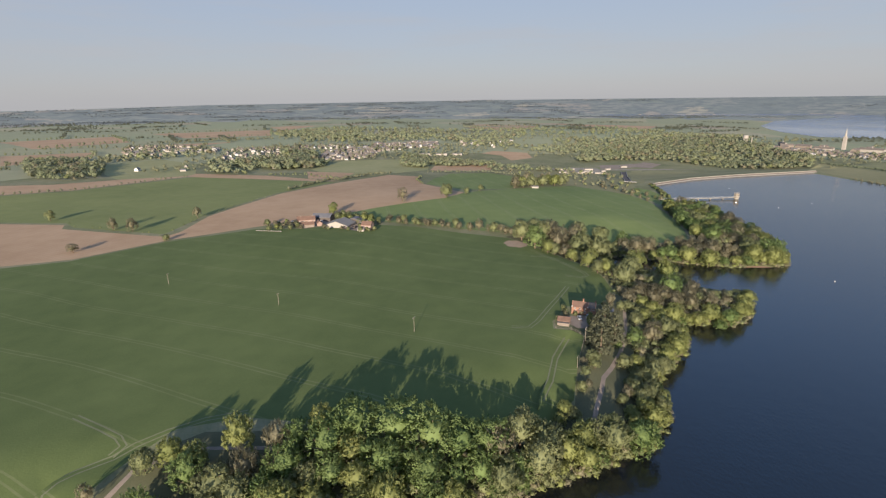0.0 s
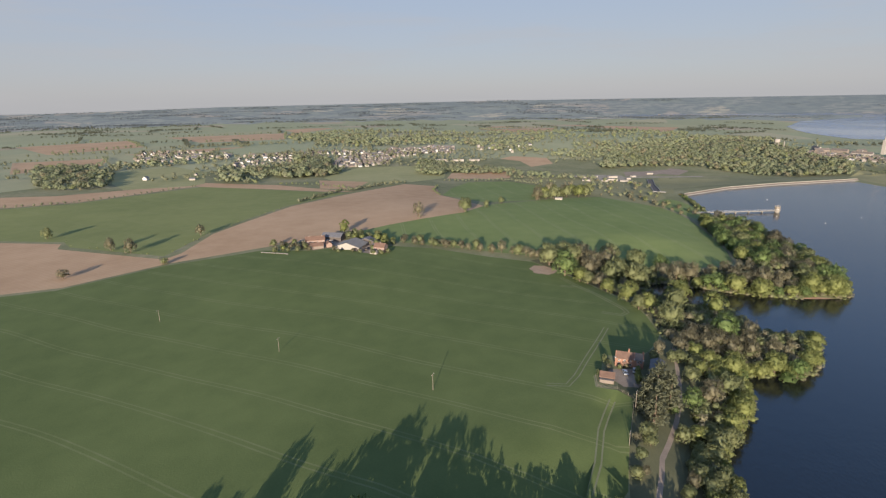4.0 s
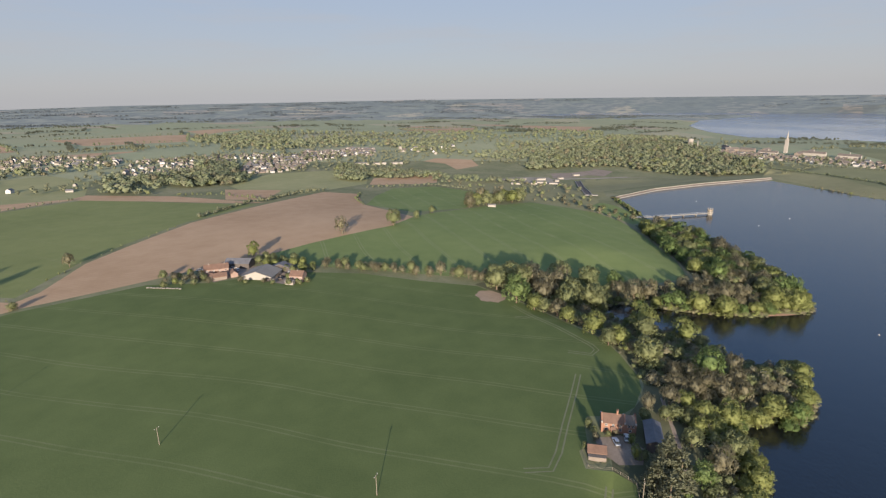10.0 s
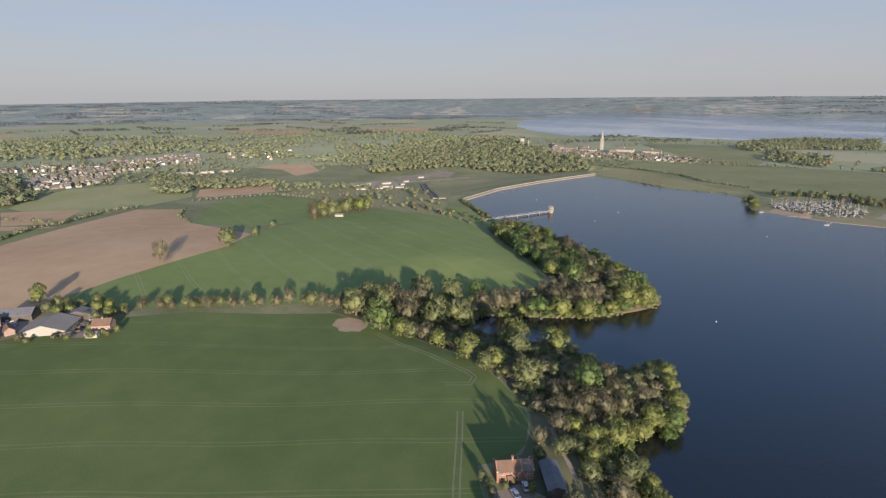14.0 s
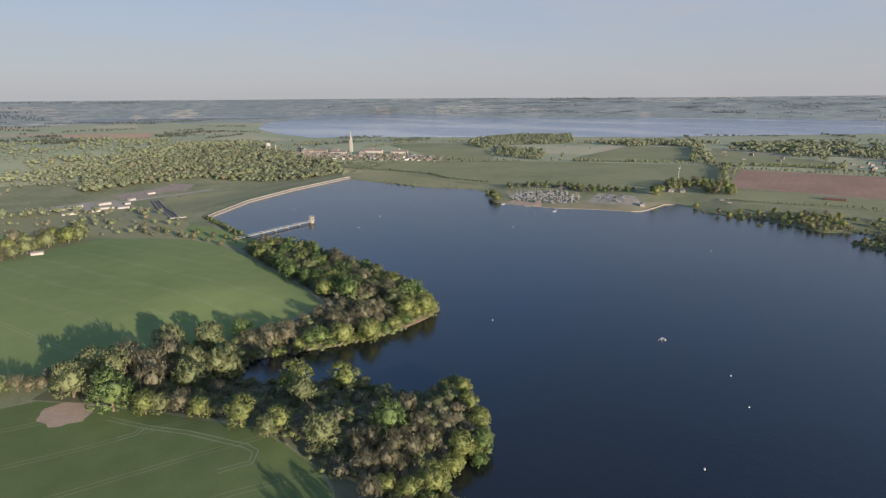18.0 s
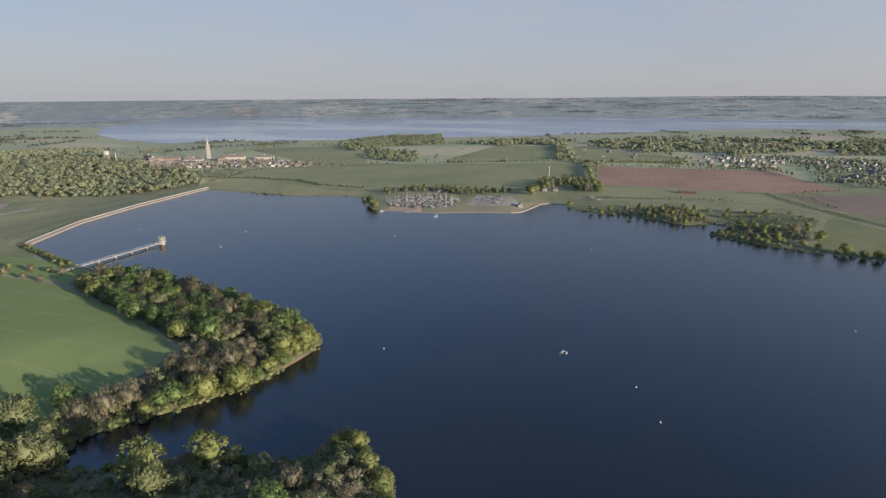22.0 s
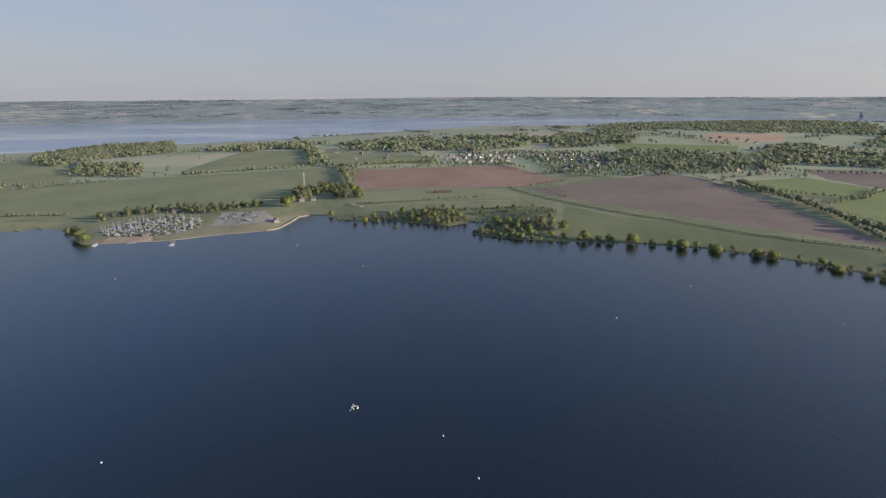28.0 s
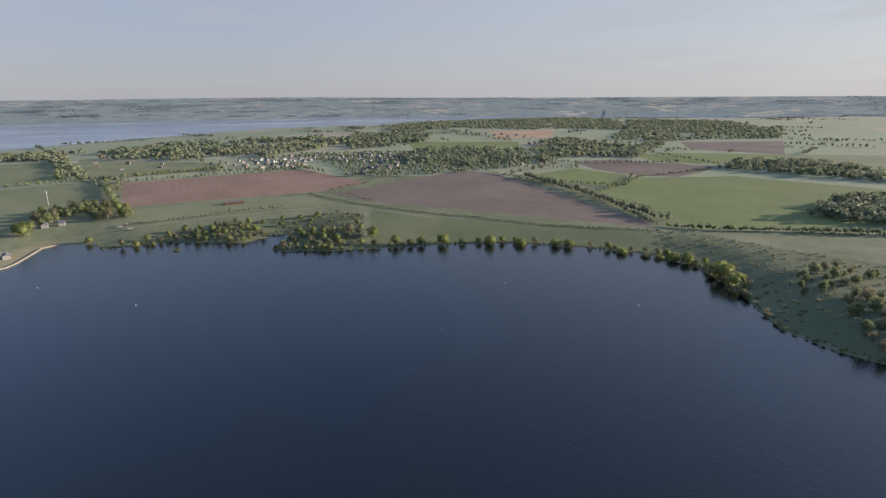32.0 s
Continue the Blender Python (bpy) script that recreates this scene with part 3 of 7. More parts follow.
def height(x, y):
    """Land height over the lake's surface, the rim raised to fit the camera's skyline."""
    x, y = np.atleast_1d(np.asarray(x, float)), np.atleast_1d(np.asarray(y, float))
    w = 1 / (((x[:, None] - CONTROL[:, 0]) ** 2 + (y[:, None] - CONTROL[:, 1]) ** 2 + 6400) ** 1.5)
    z = (w * CONTROL[:, 2]).sum(1) / w.sum(1)
    d, lake = edge_distance(x, y, LAKE), inside(x, y, LAKE)
    k = np.clip(d / (52 + 55 * np.clip((y - 380) / 40, 0, 1) * np.clip((x - 60) / 60, 0, 1)), 0, 1)
    z = -0.1 + np.minimum(d, 3) * 0.25 + (z - 0.65) * k * k * (3 - 2 * k)
    near = inside(x, y, [(-130, 40), (-100, 150), (0, 160), (50, 170), (60, 260), (300, 300), (300, -100)])
    z = np.where(near, np.maximum(z, np.minimum(d * 0.42 - 0.1, 12.5)), z)
    e, tide = edge_distance(x, y, ESTUARY), inside(x, y, ESTUARY)
    s = np.clip(e / 700, 0, 1)
    z = -19.3 + (z + 19.3) * s * s * (3 - 2 * s)
    r = np.hypot(x - CENTRE[0], y - CENTRE[1])
    north = np.clip(1.6 - np.abs(np.degrees(np.arctan2(x - CENTRE[0], y - CENTRE[1])) - 30) / 12, 0, 1)
    begin = 3650 + 850 * north
    far = np.clip((r - begin) / (EDGE - begin), 0, 1)
    # rim height set to meet the skyline in view, lower in the west
    swell = 93 + 5 * np.sin(x * 0.0011 + 1) + 4 * np.cos(y * 0.0017) - 24 * np.clip((-x - 1900) / 1000, 0, 1)
    z = z * (1 - far) + swell * far
    z = np.where(lake, -np.minimum(6, 0.3 + d * 0.3), z)
    return np.where(tide, -20 - np.minimum(3, 0.4 + e * 0.02), z)


def ground_z(x, y):
    return float(height(x, y)[0])


def mesh_of(name, verts, faces, mats=(), smooth=False):
    me = bpy.data.meshes.new(name)
    me.from_pydata([tuple(v) for v in verts], [], [tuple(f) for f in faces])
    for m in mats:
        me.materials.append(m)
    if smooth:
        me.polygons.foreach_set("use_smooth", [True] * len(me.polygons))
    me.update()
    return me


def spread_points():
    rnd = np.random.default_rng(3)
    out = []
    for lo, hi, step in (((-320, -220), (720, 860), 13.0), ((-1100, -1100), (1500, 1700), 42.0), ((-2600, -2600), (2900, 2900), 110.0), ((-4900, -4900), (4950, 4950), 210.0)):
        gx, gy = np.meshgrid(np.arange(lo[0], hi[0], step), np.arange(lo[1], hi[1], step))
        p = np.stack([gx.ravel(), gy.ravel()], 1) + rnd.uniform(-0.3, 0.3, (gx.size, 2)) * step
        p = p[np.hypot(p[:, 0] - CENTRE[0], p[:, 1] - CENTRE[1]) < EDGE - 60]
        for qlo, qhi in out_boxes:
            p = p[~((p[:, 0] > qlo[0]) & (p[:, 0] < qhi[0]) & (p[:, 1] > qlo[1]) & (p[:, 1] < qhi[1]))]
        out.append(p)
        out_boxes.append((lo, hi))
    return np.concatenate(out)


out_boxes = []


def build_ground():
    from mathutils.geometry import delaunay_2d_cdt
    pts = [Vector(p) for p in spread_points()]
    edges = []

    def ring(poly):
        start = len(pts)
        for a, b in zip(poly, poly[1:] + poly[:1]):
            n = max(1, int(math.hypot(b[0] - a[0], b[1] - a[1]) / 14)) if math.hypot(a[0], a[1]) < 1000 else 1
            for i in range(n):
                pts.append(Vector((a[0] + (b[0] - a[0]) * i / n, a[1] + (b[1] - a[1]) * i / n)))
        edges.extend((i, i + 1) for i in range(start, len(pts) - 1))
        edges.append((len(pts) - 1, start))

    circle = [(CENTRE[0] + EDGE * math.cos(a), CENTRE[1] + EDGE * math.sin(a)) for a in np.linspace(0, 2 * math.pi, 180, endpoint=False)]
    for poly in [circle, LAKE, ESTUARY] + [f[3] for f in FIELDS]:
        ring(poly)
    v, _, f, *_ = delaunay_2d_cdt(pts, edges, [], 0, 1e-4)
    xy = np.array([tuple(p) for p in v])
    tri = np.array([tuple(t) for t in f])
    z = height(xy[:, 0], xy[:, 1])
    c = xy[tri].mean(1)
    own = np.full(len(tri), -1)
    for n, field in enumerate(FIELDS):
        own[inside(c[:, 0], c[:, 1], field[3])] = n
    own[inside(c[:, 0], c[:, 1], LAKE)] = -1
    r = np.hypot(c[:, 0] - CENTRE[0], c[:, 1] - CENTRE[1])
    for n in range(-1, len(FIELDS)):
        mine = tri[own == n]
        used, back = np.unique(mine, return_inverse=True)
        verts = np.column_stack([xy[used], z[used]])
        if n < 0:
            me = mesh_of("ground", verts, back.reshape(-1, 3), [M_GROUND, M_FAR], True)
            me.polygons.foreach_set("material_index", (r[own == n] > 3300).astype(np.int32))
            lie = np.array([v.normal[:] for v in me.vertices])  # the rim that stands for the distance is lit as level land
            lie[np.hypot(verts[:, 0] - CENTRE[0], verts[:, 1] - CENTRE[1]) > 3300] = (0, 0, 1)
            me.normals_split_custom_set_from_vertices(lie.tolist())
            tagged(new("ground", me), "rough grassland and patchwork farmland round a reservoir", "ground", kind="structure")
        else:
            name, label, m, _ = FIELDS[n]
            tagged(new(name, mesh_of(name, verts, back.reshape(-1, 3), [m], True)), label, name.replace("_", " "), kind="structure")


build_ground()


def water_sheet(name, label, poly, z, m):
    bm = bmesh.new()
    vs = [bm.verts.new((*q, z)) for q in poly]
    bm.faces.new(vs)
    bmesh.ops.triangulate(bm, faces=bm.faces)
    me = bpy.data.meshes.new(name)
    bmesh.ops.recalc_face_normals(bm, faces=bm.faces)
    bm.to_mesh(me)
    bm.free()
    me.materials.append(m)
    tagged(new(name, me), label, "water", kind="structure")


water_sheet("water", "still dark blue reservoir water", LAKE, 0.0, M_WATER)
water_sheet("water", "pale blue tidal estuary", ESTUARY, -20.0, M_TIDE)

# ---- helpers for things ----
rng = np.random.default_rng(11)


def part(name, bm, m, parent=None, label=""):
    """Links a bmesh as one mesh object under a thing or a part."""
    me = bpy.data.meshes.new(name)
    bm.to_mesh(me)
    bm.free()
    for k in m if isinstance(m, (list, tuple)) else [m]:
        me.materials.append(k)
    ob = new(name, me)
    ob.parent = parent
    if label:
        tagged(ob, label)
    return ob


def box(bm, x0, x1, y0, y1, z0, z1):
    vs = [bm.verts.new(p) for p in ((x0, y0, z0), (x1, y0, z0), (x1, y1, z0), (x0, y1, z0), (x0, y0, z1), (x1, y0, z1), (x1, y1, z1), (x0, y1, z1))]
    for f in ((0, 3, 2, 1), (4, 5, 6, 7), (0, 1, 5, 4), (1, 2, 6, 5), (2, 3, 7, 6), (3, 0, 4, 7)):
        bm.faces.new([vs[i] for i in f])


def boxes(*sizes, bevel=0.0):
    bm = bmesh.new()
    for s in sizes:
        box(bm, *s)
    if bevel:
        bmesh.ops.bevel(bm, geom=bm.edges[:], offset=bevel, segments=1, affect="EDGES")
    return bm


def rod(bm, a, b, r0, r1, n=8, cap=True):
    """A tapered round bar from a to b."""
    a, b = Vector(a), Vector(b)
    q = (b - a).to_track_quat("Z", "Y")
    rings = []
    for c, r in ((a, r0), (b, r1)):
        rings.append([bm.verts.new(c + q @ Vector((r * math.cos(t), r * math.sin(t), 0))) for t in np.linspace(0, 2 * math.pi, n, endpoint=False)])
    for i in range(n):
        bm.faces.new((rings[0][i], rings[0][(i + 1) % n], rings[1][(i + 1) % n], rings[1][i]))
    if cap:
        bm.faces.new(rings[0][::-1])
        bm.faces.new(rings[1])


def turned(bm, profile, n=16, at=(0, 0)):
    """A round body from a list of radius and height."""
    rings = [[bm.verts.new((at[0] + r * math.cos(t), at[1] + r * math.sin(t), z)) for t in np.linspace(0, 2 * math.pi, n, endpoint=False)] for r, z in profile]
    for a, b in zip(rings, rings[1:]):
        for i in range(n):
            bm.faces.new((a[i], a[(i + 1) % n], b[(i + 1) % n], b[i]))
    bm.faces.new(rings[0][::-1])
    bm.faces.new(rings[-1])


# ---- trees ----
def skin(r, lobes, n):
    """Points on the outside of some lobes, with the way outward."""
    c = np.array([l[:3] for l in lobes])
    s = np.array([l[3:6] for l in lobes])
    w = s[:, 0] * s[:, 2]
    pick = r.choice(len(lobes), n, p=w / w.sum())
    d = r.normal(size=(n, 3))
    d /= np.linalg.norm(d, axis=1)[:, None]
    d[:, 2] = np.where(d[:, 2] < -0.35, -d[:, 2] * 0.5, d[:, 2])
    p = c[pick] + d * s[pick] * r.uniform(0.82, 1.08, (n, 1))
    deep = np.zeros(n, int)
    for k in range(len(lobes)):
        deep += (((p - c[k]) / s[k]) ** 2).sum(1) < 0.7
    return p[deep == 0], d[deep == 0]


def leaf_quads(r, p, nor, t, size, aspect):
    n = len(p)
    t = t / np.linalg.norm(t, axis=1)[:, None]
    b = np.cross(nor, t)
    b /= np.linalg.norm(b, axis=1)[:, None] + 1e-6
    sz = size * r.uniform(0.6, 1.4, (n, 1))
    v = np.stack([p - t * sz, p - b * sz * aspect + nor * sz * 0.2, p + t * sz, p + b * sz * aspect + nor * sz * 0.2], 1)
    v[(np.cross(v[:, 1] - v[:, 0], v[:, 2] - v[:, 0]) * nor).sum(1) < 0] = v[(np.cross(v[:, 1] - v[:, 0], v[:, 2] - v[:, 0]) * nor).sum(1) < 0][:, ::-1]
    return v.reshape(-1, 3), np.arange(4 * n).reshape(-1, 4)


def plumes(r, lobes, n, each, long, thick, lift, size, aspect):
    """Leafy shoots that rise from the skin of a crown, each of several leaf clumps."""
    p, d = skin(r, lobes, n)
    n = len(p)
    way = d * (1 - lift) + np.array([0, 0, lift]) + r.normal(size=(n, 3)) * 0.16
    way /= np.linalg.norm(way, axis=1)[:, None]
    ln = long * r.uniform(0.55, 1.3, (n, 1))
    i = np.repeat(np.arange(n), each)
    k = r.uniform(0, 1, (len(i), 1))
    off = r.normal(size=(len(i), 3))
    off /= np.linalg.norm(off, axis=1)[:, None]
    q = p[i] + way[i] * ln[i] * (k - 0.35) + off * thick * (0.35 + 0.65 * np.sin(np.pi * np.clip(k + 0.1, 0, 1)))
    nor = off + d[i] * 0.8 + r.normal(size=off.shape) * 0.35
    nor /= np.linalg.norm(nor, axis=1)[:, None]
    v, f = leaf_quads(r, q, nor, way[i] + r.normal(size=off.shape) * 0.3, size, aspect)
    soft = nor * 0.55 + d[i] + np.array([0, 0, 0.35])
    return v, f, np.repeat(soft / np.linalg.norm(soft, axis=1)[:, None], 4, axis=0)


ICO_V, ICO_F = None, None


def ico():
    global ICO_V, ICO_F
    if ICO_V is None:
        bm = bmesh.new()
        bmesh.ops.create_icosphere(bm, subdivisions=1, radius=1)
        ICO_V = np.array([v.co[:] for v in bm.verts])
        ICO_F = np.array([[v.index for v in f.verts] for f in bm.faces])
        bm.free()
    return ICO_V, ICO_F


def lobes_for(kind, r):
    """Lobes of a crown for a tree ten metres high."""
    if kind == "pine":
        out = []
        for i in range(11):
            z = 1.3 + i * 0.82
            w = 2.5 * (1 - i / 11.3) ** 0.85
            for j in range(4 if i < 8 else 2):
                a = r.uniform(0, 6.28)
                out.append((math.cos(a) * w * 0.45, math.sin(a) * w * 0.45, z, w * 0.66, w * 0.66, 0.8))
        return out
    low, top, wide = {"willow": (1.0, 8.6, 4.3), "fresh": (1.2, 8.5, 4.2), "oak": (1.3, 8.5, 4.4), "budding": (1.6, 8.7, 3.8)}[kind]
    out = [(0, 0, (low + top) / 2, wide * 0.80, wide * 0.80, (top - low) * 0.50)]
    for i in range(18):
        a, z = i * 2.4 + r.uniform(-0.4, 0.4), r.uniform(low, top - 0.6)
        k = math.sin(math.pi * min(1, max(0.22, (z - low + 1.2) / (top - low + 1.6)))) ** 0.6
        s = r.uniform(1.0, 1.9)
        out.append((math.cos(a) * wide * 0.70 * k, math.sin(a) * wide * 0.70 * k, z, s, s, s * r.uniform(0.85, 1.25)))
    for i in range(3):
        out.append((r.uniform(-1.4, 1.4), r.uniform(-1.4, 1.4), top - r.uniform(0, 0.7), 1.0, 1.0, 1.3))
    return out


def tree_prototype(kind, seed):
    r = np.random.default_rng(seed)
    root = new({"willow": "willow_tree", "oak": "oak_tree", "fresh": "sycamore_tree", "budding": "bare_tree", "pine": "pine_tree"}[kind])
    tagged(root, {
        "willow": "rounded willow tree in yellow green spring leaf",
        "oak": "broad oak tree in olive green leaf",
        "fresh": "leafy tree in fresh bright green leaf",
        "budding": "grey brown tree still mostly bare, in bud",
        "pine": "tall narrow dark green conifer",
    }[kind], "tree", kind="")
    lobes = lobes_for(kind, r)
    bm = bmesh.new()
    rod(bm, (0, 0, -0.6), (0.05, 0.05, 3.2), 0.30, 0.20, 8)
    rod(bm, (0.05, 0.05, 3.2), (0.1, -0.1, 7.2), 0.20, 0.06, 6)
    for l in lobes[1:8]:
        z = max(1.4, l[2] - 2.2)
        rod(bm, (0.05, 0.05, z), (l[0] * 0.9, l[1] * 0.9, l[2]), 0.11, 0.03, 5, False)
    part("trunk", bm, M_BARK, root)
    shape = {  # shoots, leaves on each, length, thickness, upward lean, leaf size, leaf width
        "willow": (760, 15, 0.8, 0.34, 0.35, 0.20, 0.6), "oak": (680, 16, 1.05, 0.36, 0.5, 0.21, 0.55), "fresh": (520, 20, 1.25, 0.42, 0.4, 0.21, 0.55),
        "budding": (600, 14, 1.7, 0.28, 0.72, 0.32, 0.2), "pine": (760, 15, 0.9, 0.26, 0.25, 0.22, 0.45),
    }[kind]
    v, f, lie = plumes(r, lobes, *shape)
    verts, faces, lies = [v], [tuple(q) for q in f], [lie]
    at = len(v)
    bm = bmesh.new()
    bmesh.ops.create_icosphere(bm, subdivisions=3, radius=1)
    iv, fi = np.array([q.co[:] for q in bm.verts]), np.array([[q.index for q in g.verts] for g in bm.faces])
    bm.free()
    if kind != "pine":
        l = lobes[0]
        rough = np.array([1 + 0.25 * noise.noise((x * 2.6, y * 2.6, z * 2.6 + seed)) for x, y, z in iv])[:, None]
        verts.append(iv * np.array(l[3:6]) * (0.62 if kind in ("budding", "fresh") else 0.74) * rough + np.array(l[:3]))
        faces += [tuple(q) for q in fi + at]
        lies.append(iv)
    me = mesh_of("crown", np.concatenate(verts), faces, [M_LEAF[kind]], True)
    me.normals_split_custom_set_from_vertices(np.concatenate(lies).tolist())  # leaves take the light as one rounded mass
    ob = new("crown", me)
    ob.parent = root
    return root


PROTO = {}


def plant(kind, x, y, h, wide=1.0, group=""):
    """One tree of that height at a place; the first of a kind is the pattern of the rest."""
    variant = int(rng.integers(0, 4))
    key = (kind, variant)
    m = pose(x, y, ground_z(x, y) - 0.1, 0, 0, float(rng.uniform(0, 360))) @ Matrix.Diagonal((h / 10 * wide, h / 10 * wide, h / 10, 1))
    if key not in PROTO:
        PROTO[key] = tree_prototype(kind, 100 * len(PROTO) + 7)
        PROTO[key].matrix_basis = m
        ob = PROTO[key]
        ob["placed"] = 1
        del ob["placed"]
    else:
        src = PROTO[key]
        ob = copy_thing(src, m @ Matrix.Diagonal((1 / src.scale.x, 1 / src.scale.y, 1 / src.scale.z, 1)))
    if group:
        tagged(ob, group=group)
    return ob


PLANTED = []


def wood(poly, gap, kinds, low, high, group, wide=1.0, cap=400):
    """Fills an outline with trees no nearer to each other than gap."""
    p = np.array(poly, float)
    lo, hi = p.min(0), p.max(0)
    area = (hi - lo).prod()
    names, odds = list(kinds), np.array(list(kinds.values()), float)
    made = 0
    for _ in range(int(area / gap ** 2 * 6)):
        q = rng.uniform(lo, hi)
        if not inside(q[:1], q[1:], poly)[0]:
            continue
        h = rng.uniform(low, high)
        g = gap * (0.75 + 0.5 * (h - low) / (high - low + 0.01))
        if any((q[0] - a) ** 2 + (q[1] - b) ** 2 < ((g + c) / 2) ** 2 for a, b, c in PLANTED):
            continue
        PLANTED.append((q[0], q[1], g))
        plant(names[rng.choice(len(names), p=odds / odds.sum())], q[0], q[1], h, wide * rng.uniform(0.9, 1.15), group)
        made += 1
        if made >= cap:
            break


def single(kind, x, y, h, wide=1.0, group="field trees"):
    PLANTED.append((x, y, h * 0.5 * wide))
    plant(kind, x, y, h, wide, group)


# trees that stand out
for kind, x, y, h, w in (
    ("willow", -60, 137, 11, 0.8), ("willow", -77, 131, 8, 0.9), ("willow", -70, 131, 7, 1.0), ("oak", -83, 128, 7, 1.0), ("oak", -56, 119, 11, 0.9), ("willow", -44, 117, 13, 0.9), ("budding", -49, 137, 9, 0.9), ("budding", -94, 119, 5, 0.9), ("fresh", -28, 143, 13, 1.2), ("fresh", -34, 137, 12, 1.2), ("fresh", 4, 141, 12.5, 1.2), ("fresh", 13, 142, 12, 1.1),
    ("fresh", -15, 143, 13.5, 1.25), ("fresh", -4, 142, 13.5, 1.25), ("fresh", -18, 133, 11, 1.25), ("fresh", -6, 131, 11, 1.2), ("budding", 16, 141, 11, 1.0),
    ("willow", 38, 144, 9, 1.0), ("willow", 43, 148, 10, 1.0), ("oak", 47, 150, 9, 0.9),
    ("pine", 68, 213, 14, 1.1),
    ("budding", -38, 514, 14, 0.85), ("oak", 4, 540, 15, 1.0), ("willow", -94, 458, 11, 0.85), ("oak", 43, 599, 8, 0.9), ("oak", 26, 572, 8, 0.8),
    ("budding", -212, 460, 10, 0.9), ("oak", -337, 457, 10, 0.9), ("budding", -261, 419, 10, 0.9), ("budding", -242, 412, 11, 1.0), ("budding", -250, 353, 6, 1.6),
    ("oak", -201, 382, 5, 1.2), ("budding", 86, 635, 13, 1.0), ("oak", 112, 673, 14, 1.0), ("budding", 125, 680, 14, 1.0), ("oak", 139, 683, 12, 1.0),
):
    single(kind, x, y, h * (1.18 if y < 400 and x > -100 else 1.0), w)

for kind, x, y, h in (
    ("willow", 167, 278, 8.6), ("willow", 158, 268, 8.2), ("willow", 151, 258, 8.8), ("fresh", 142, 250, 9.4), ("fresh", 136, 247, 6.5), ("willow", 134, 253, 11), ("willow", 127, 251, 8.1), ("willow", 113, 248, 11.8), ("willow", 103, 248, 8.9), ("willow", 103, 241, 8), ("willow", 95, 239, 6.9), ("oak", 107, 233, 8),
):
    single(kind, x, y, h, 1.08, "trees of the wooded point")
for kind, x, y, h in (
    ("fresh", 123, 277, 14), ("budding", 137, 281, 8.9), ("oak", 141, 299, 8.4), ("oak", 142, 312, 7.7), ("willow", 138, 319, 13.3), ("willow", 122, 331, 15.4), ("oak", 116, 318, 11.5), ("oak", 100, 285, 13.3), ("willow", 95, 301, 9.3), ("oak", 90, 301, 8.3), ("willow", 88, 314, 11.5), ("willow", 82, 332, 8.2), ("budding", 80, 341, 9.5), ("oak", 74, 345, 8.5), ("willow", 70, 348, 9.5), ("fresh", 63, 358, 16.2),
):
    single(kind, x, y, h, 1.08, "trees of the wooded point")
for kind, x, y, h in (
    ("budding", 107, 277, 8), ("budding", 114, 276, 8.2), ("budding", 116, 267, 8.9), ("budding", 119, 262, 9.8), ("budding", 128, 262, 8.2), ("budding", 137, 262, 8.4), ("budding", 101, 264, 8.4), ("budding", 108, 263, 8.6), ("budding", 112, 260, 7), ("budding", 92, 253, 7.8), ("budding", 130, 269, 7.5), ("oak", 147, 275, 7), ("oak", 160, 279, 7.4), ("oak", 89, 244, 6.1), ("oak", 85, 243, 5.2),
):
    single(kind, x, y, h, 1.08, "trees of the wooded point")
for kind, x, y, h in (
    ("willow", 222, 349, 13), ("willow", 211, 353, 13), ("oak", 213, 364, 13), ("willow", 196, 349, 6.1), ("willow", 179, 349, 13), ("budding", 187, 362, 12.3), ("willow", 167, 355, 12.8), ("fresh", 159, 362, 10.4), ("fresh", 154, 365, 9.1), ("willow", 148, 366, 7.1), ("budding", 147, 375, 13), ("budding", 140, 378, 13), ("budding", 133, 384, 10.5), ("budding", 173, 369, 10.8), ("budding", 178, 362, 10.7),
):
    single(kind, x, y, h, 1.08, "trees of the wooded headland")
for kind, x, y, h in (
    ("fresh", 136, 397, 10.8), ("oak", 118, 395, 15.5), ("oak", 103, 403, 15.5), ("oak", 100, 376, 15.5), ("oak", 110, 370, 15.5), ("budding", 97, 387, 15.5), ("budding", 83, 375, 15.5), ("budding", 79, 385, 15.4), ("budding", 79, 364, 13.1), ("oak", 71, 381, 15.5), ("oak", 57, 380, 15.5), ("oak", 67, 390, 14), ("oak", 93, 362, 15.5), ("oak", 112, 367, 12.6),
):
    single(kind, x, y, h, 1.08, "trees of the inlet wood")
for kind, x, y, h in (
    ("fresh", 83, 217, 8.4), ("budding", 93, 223, 9.8), ("oak", 103, 231, 10.2), ("willow", 103, 219, 9.9), ("willow", 95, 210, 9.5), ("oak", 72, 197, 6.7), ("oak", 84, 197, 8.9), ("oak", 91, 203, 8.2), ("oak", 74, 187, 6.5), ("oak", 80, 191, 7.7), ("oak", 77, 179, 8.2), ("oak", 71, 173, 7.9), ("willow", 80, 178, 7.4), ("willow", 70, 167, 7.7), ("willow", 72, 164, 8.6), ("willow", 64, 161, 6.7), ("willow", 56, 159, 5.7),
):
    single(kind, x, y, h, 1.08, "trees of the shore belt")
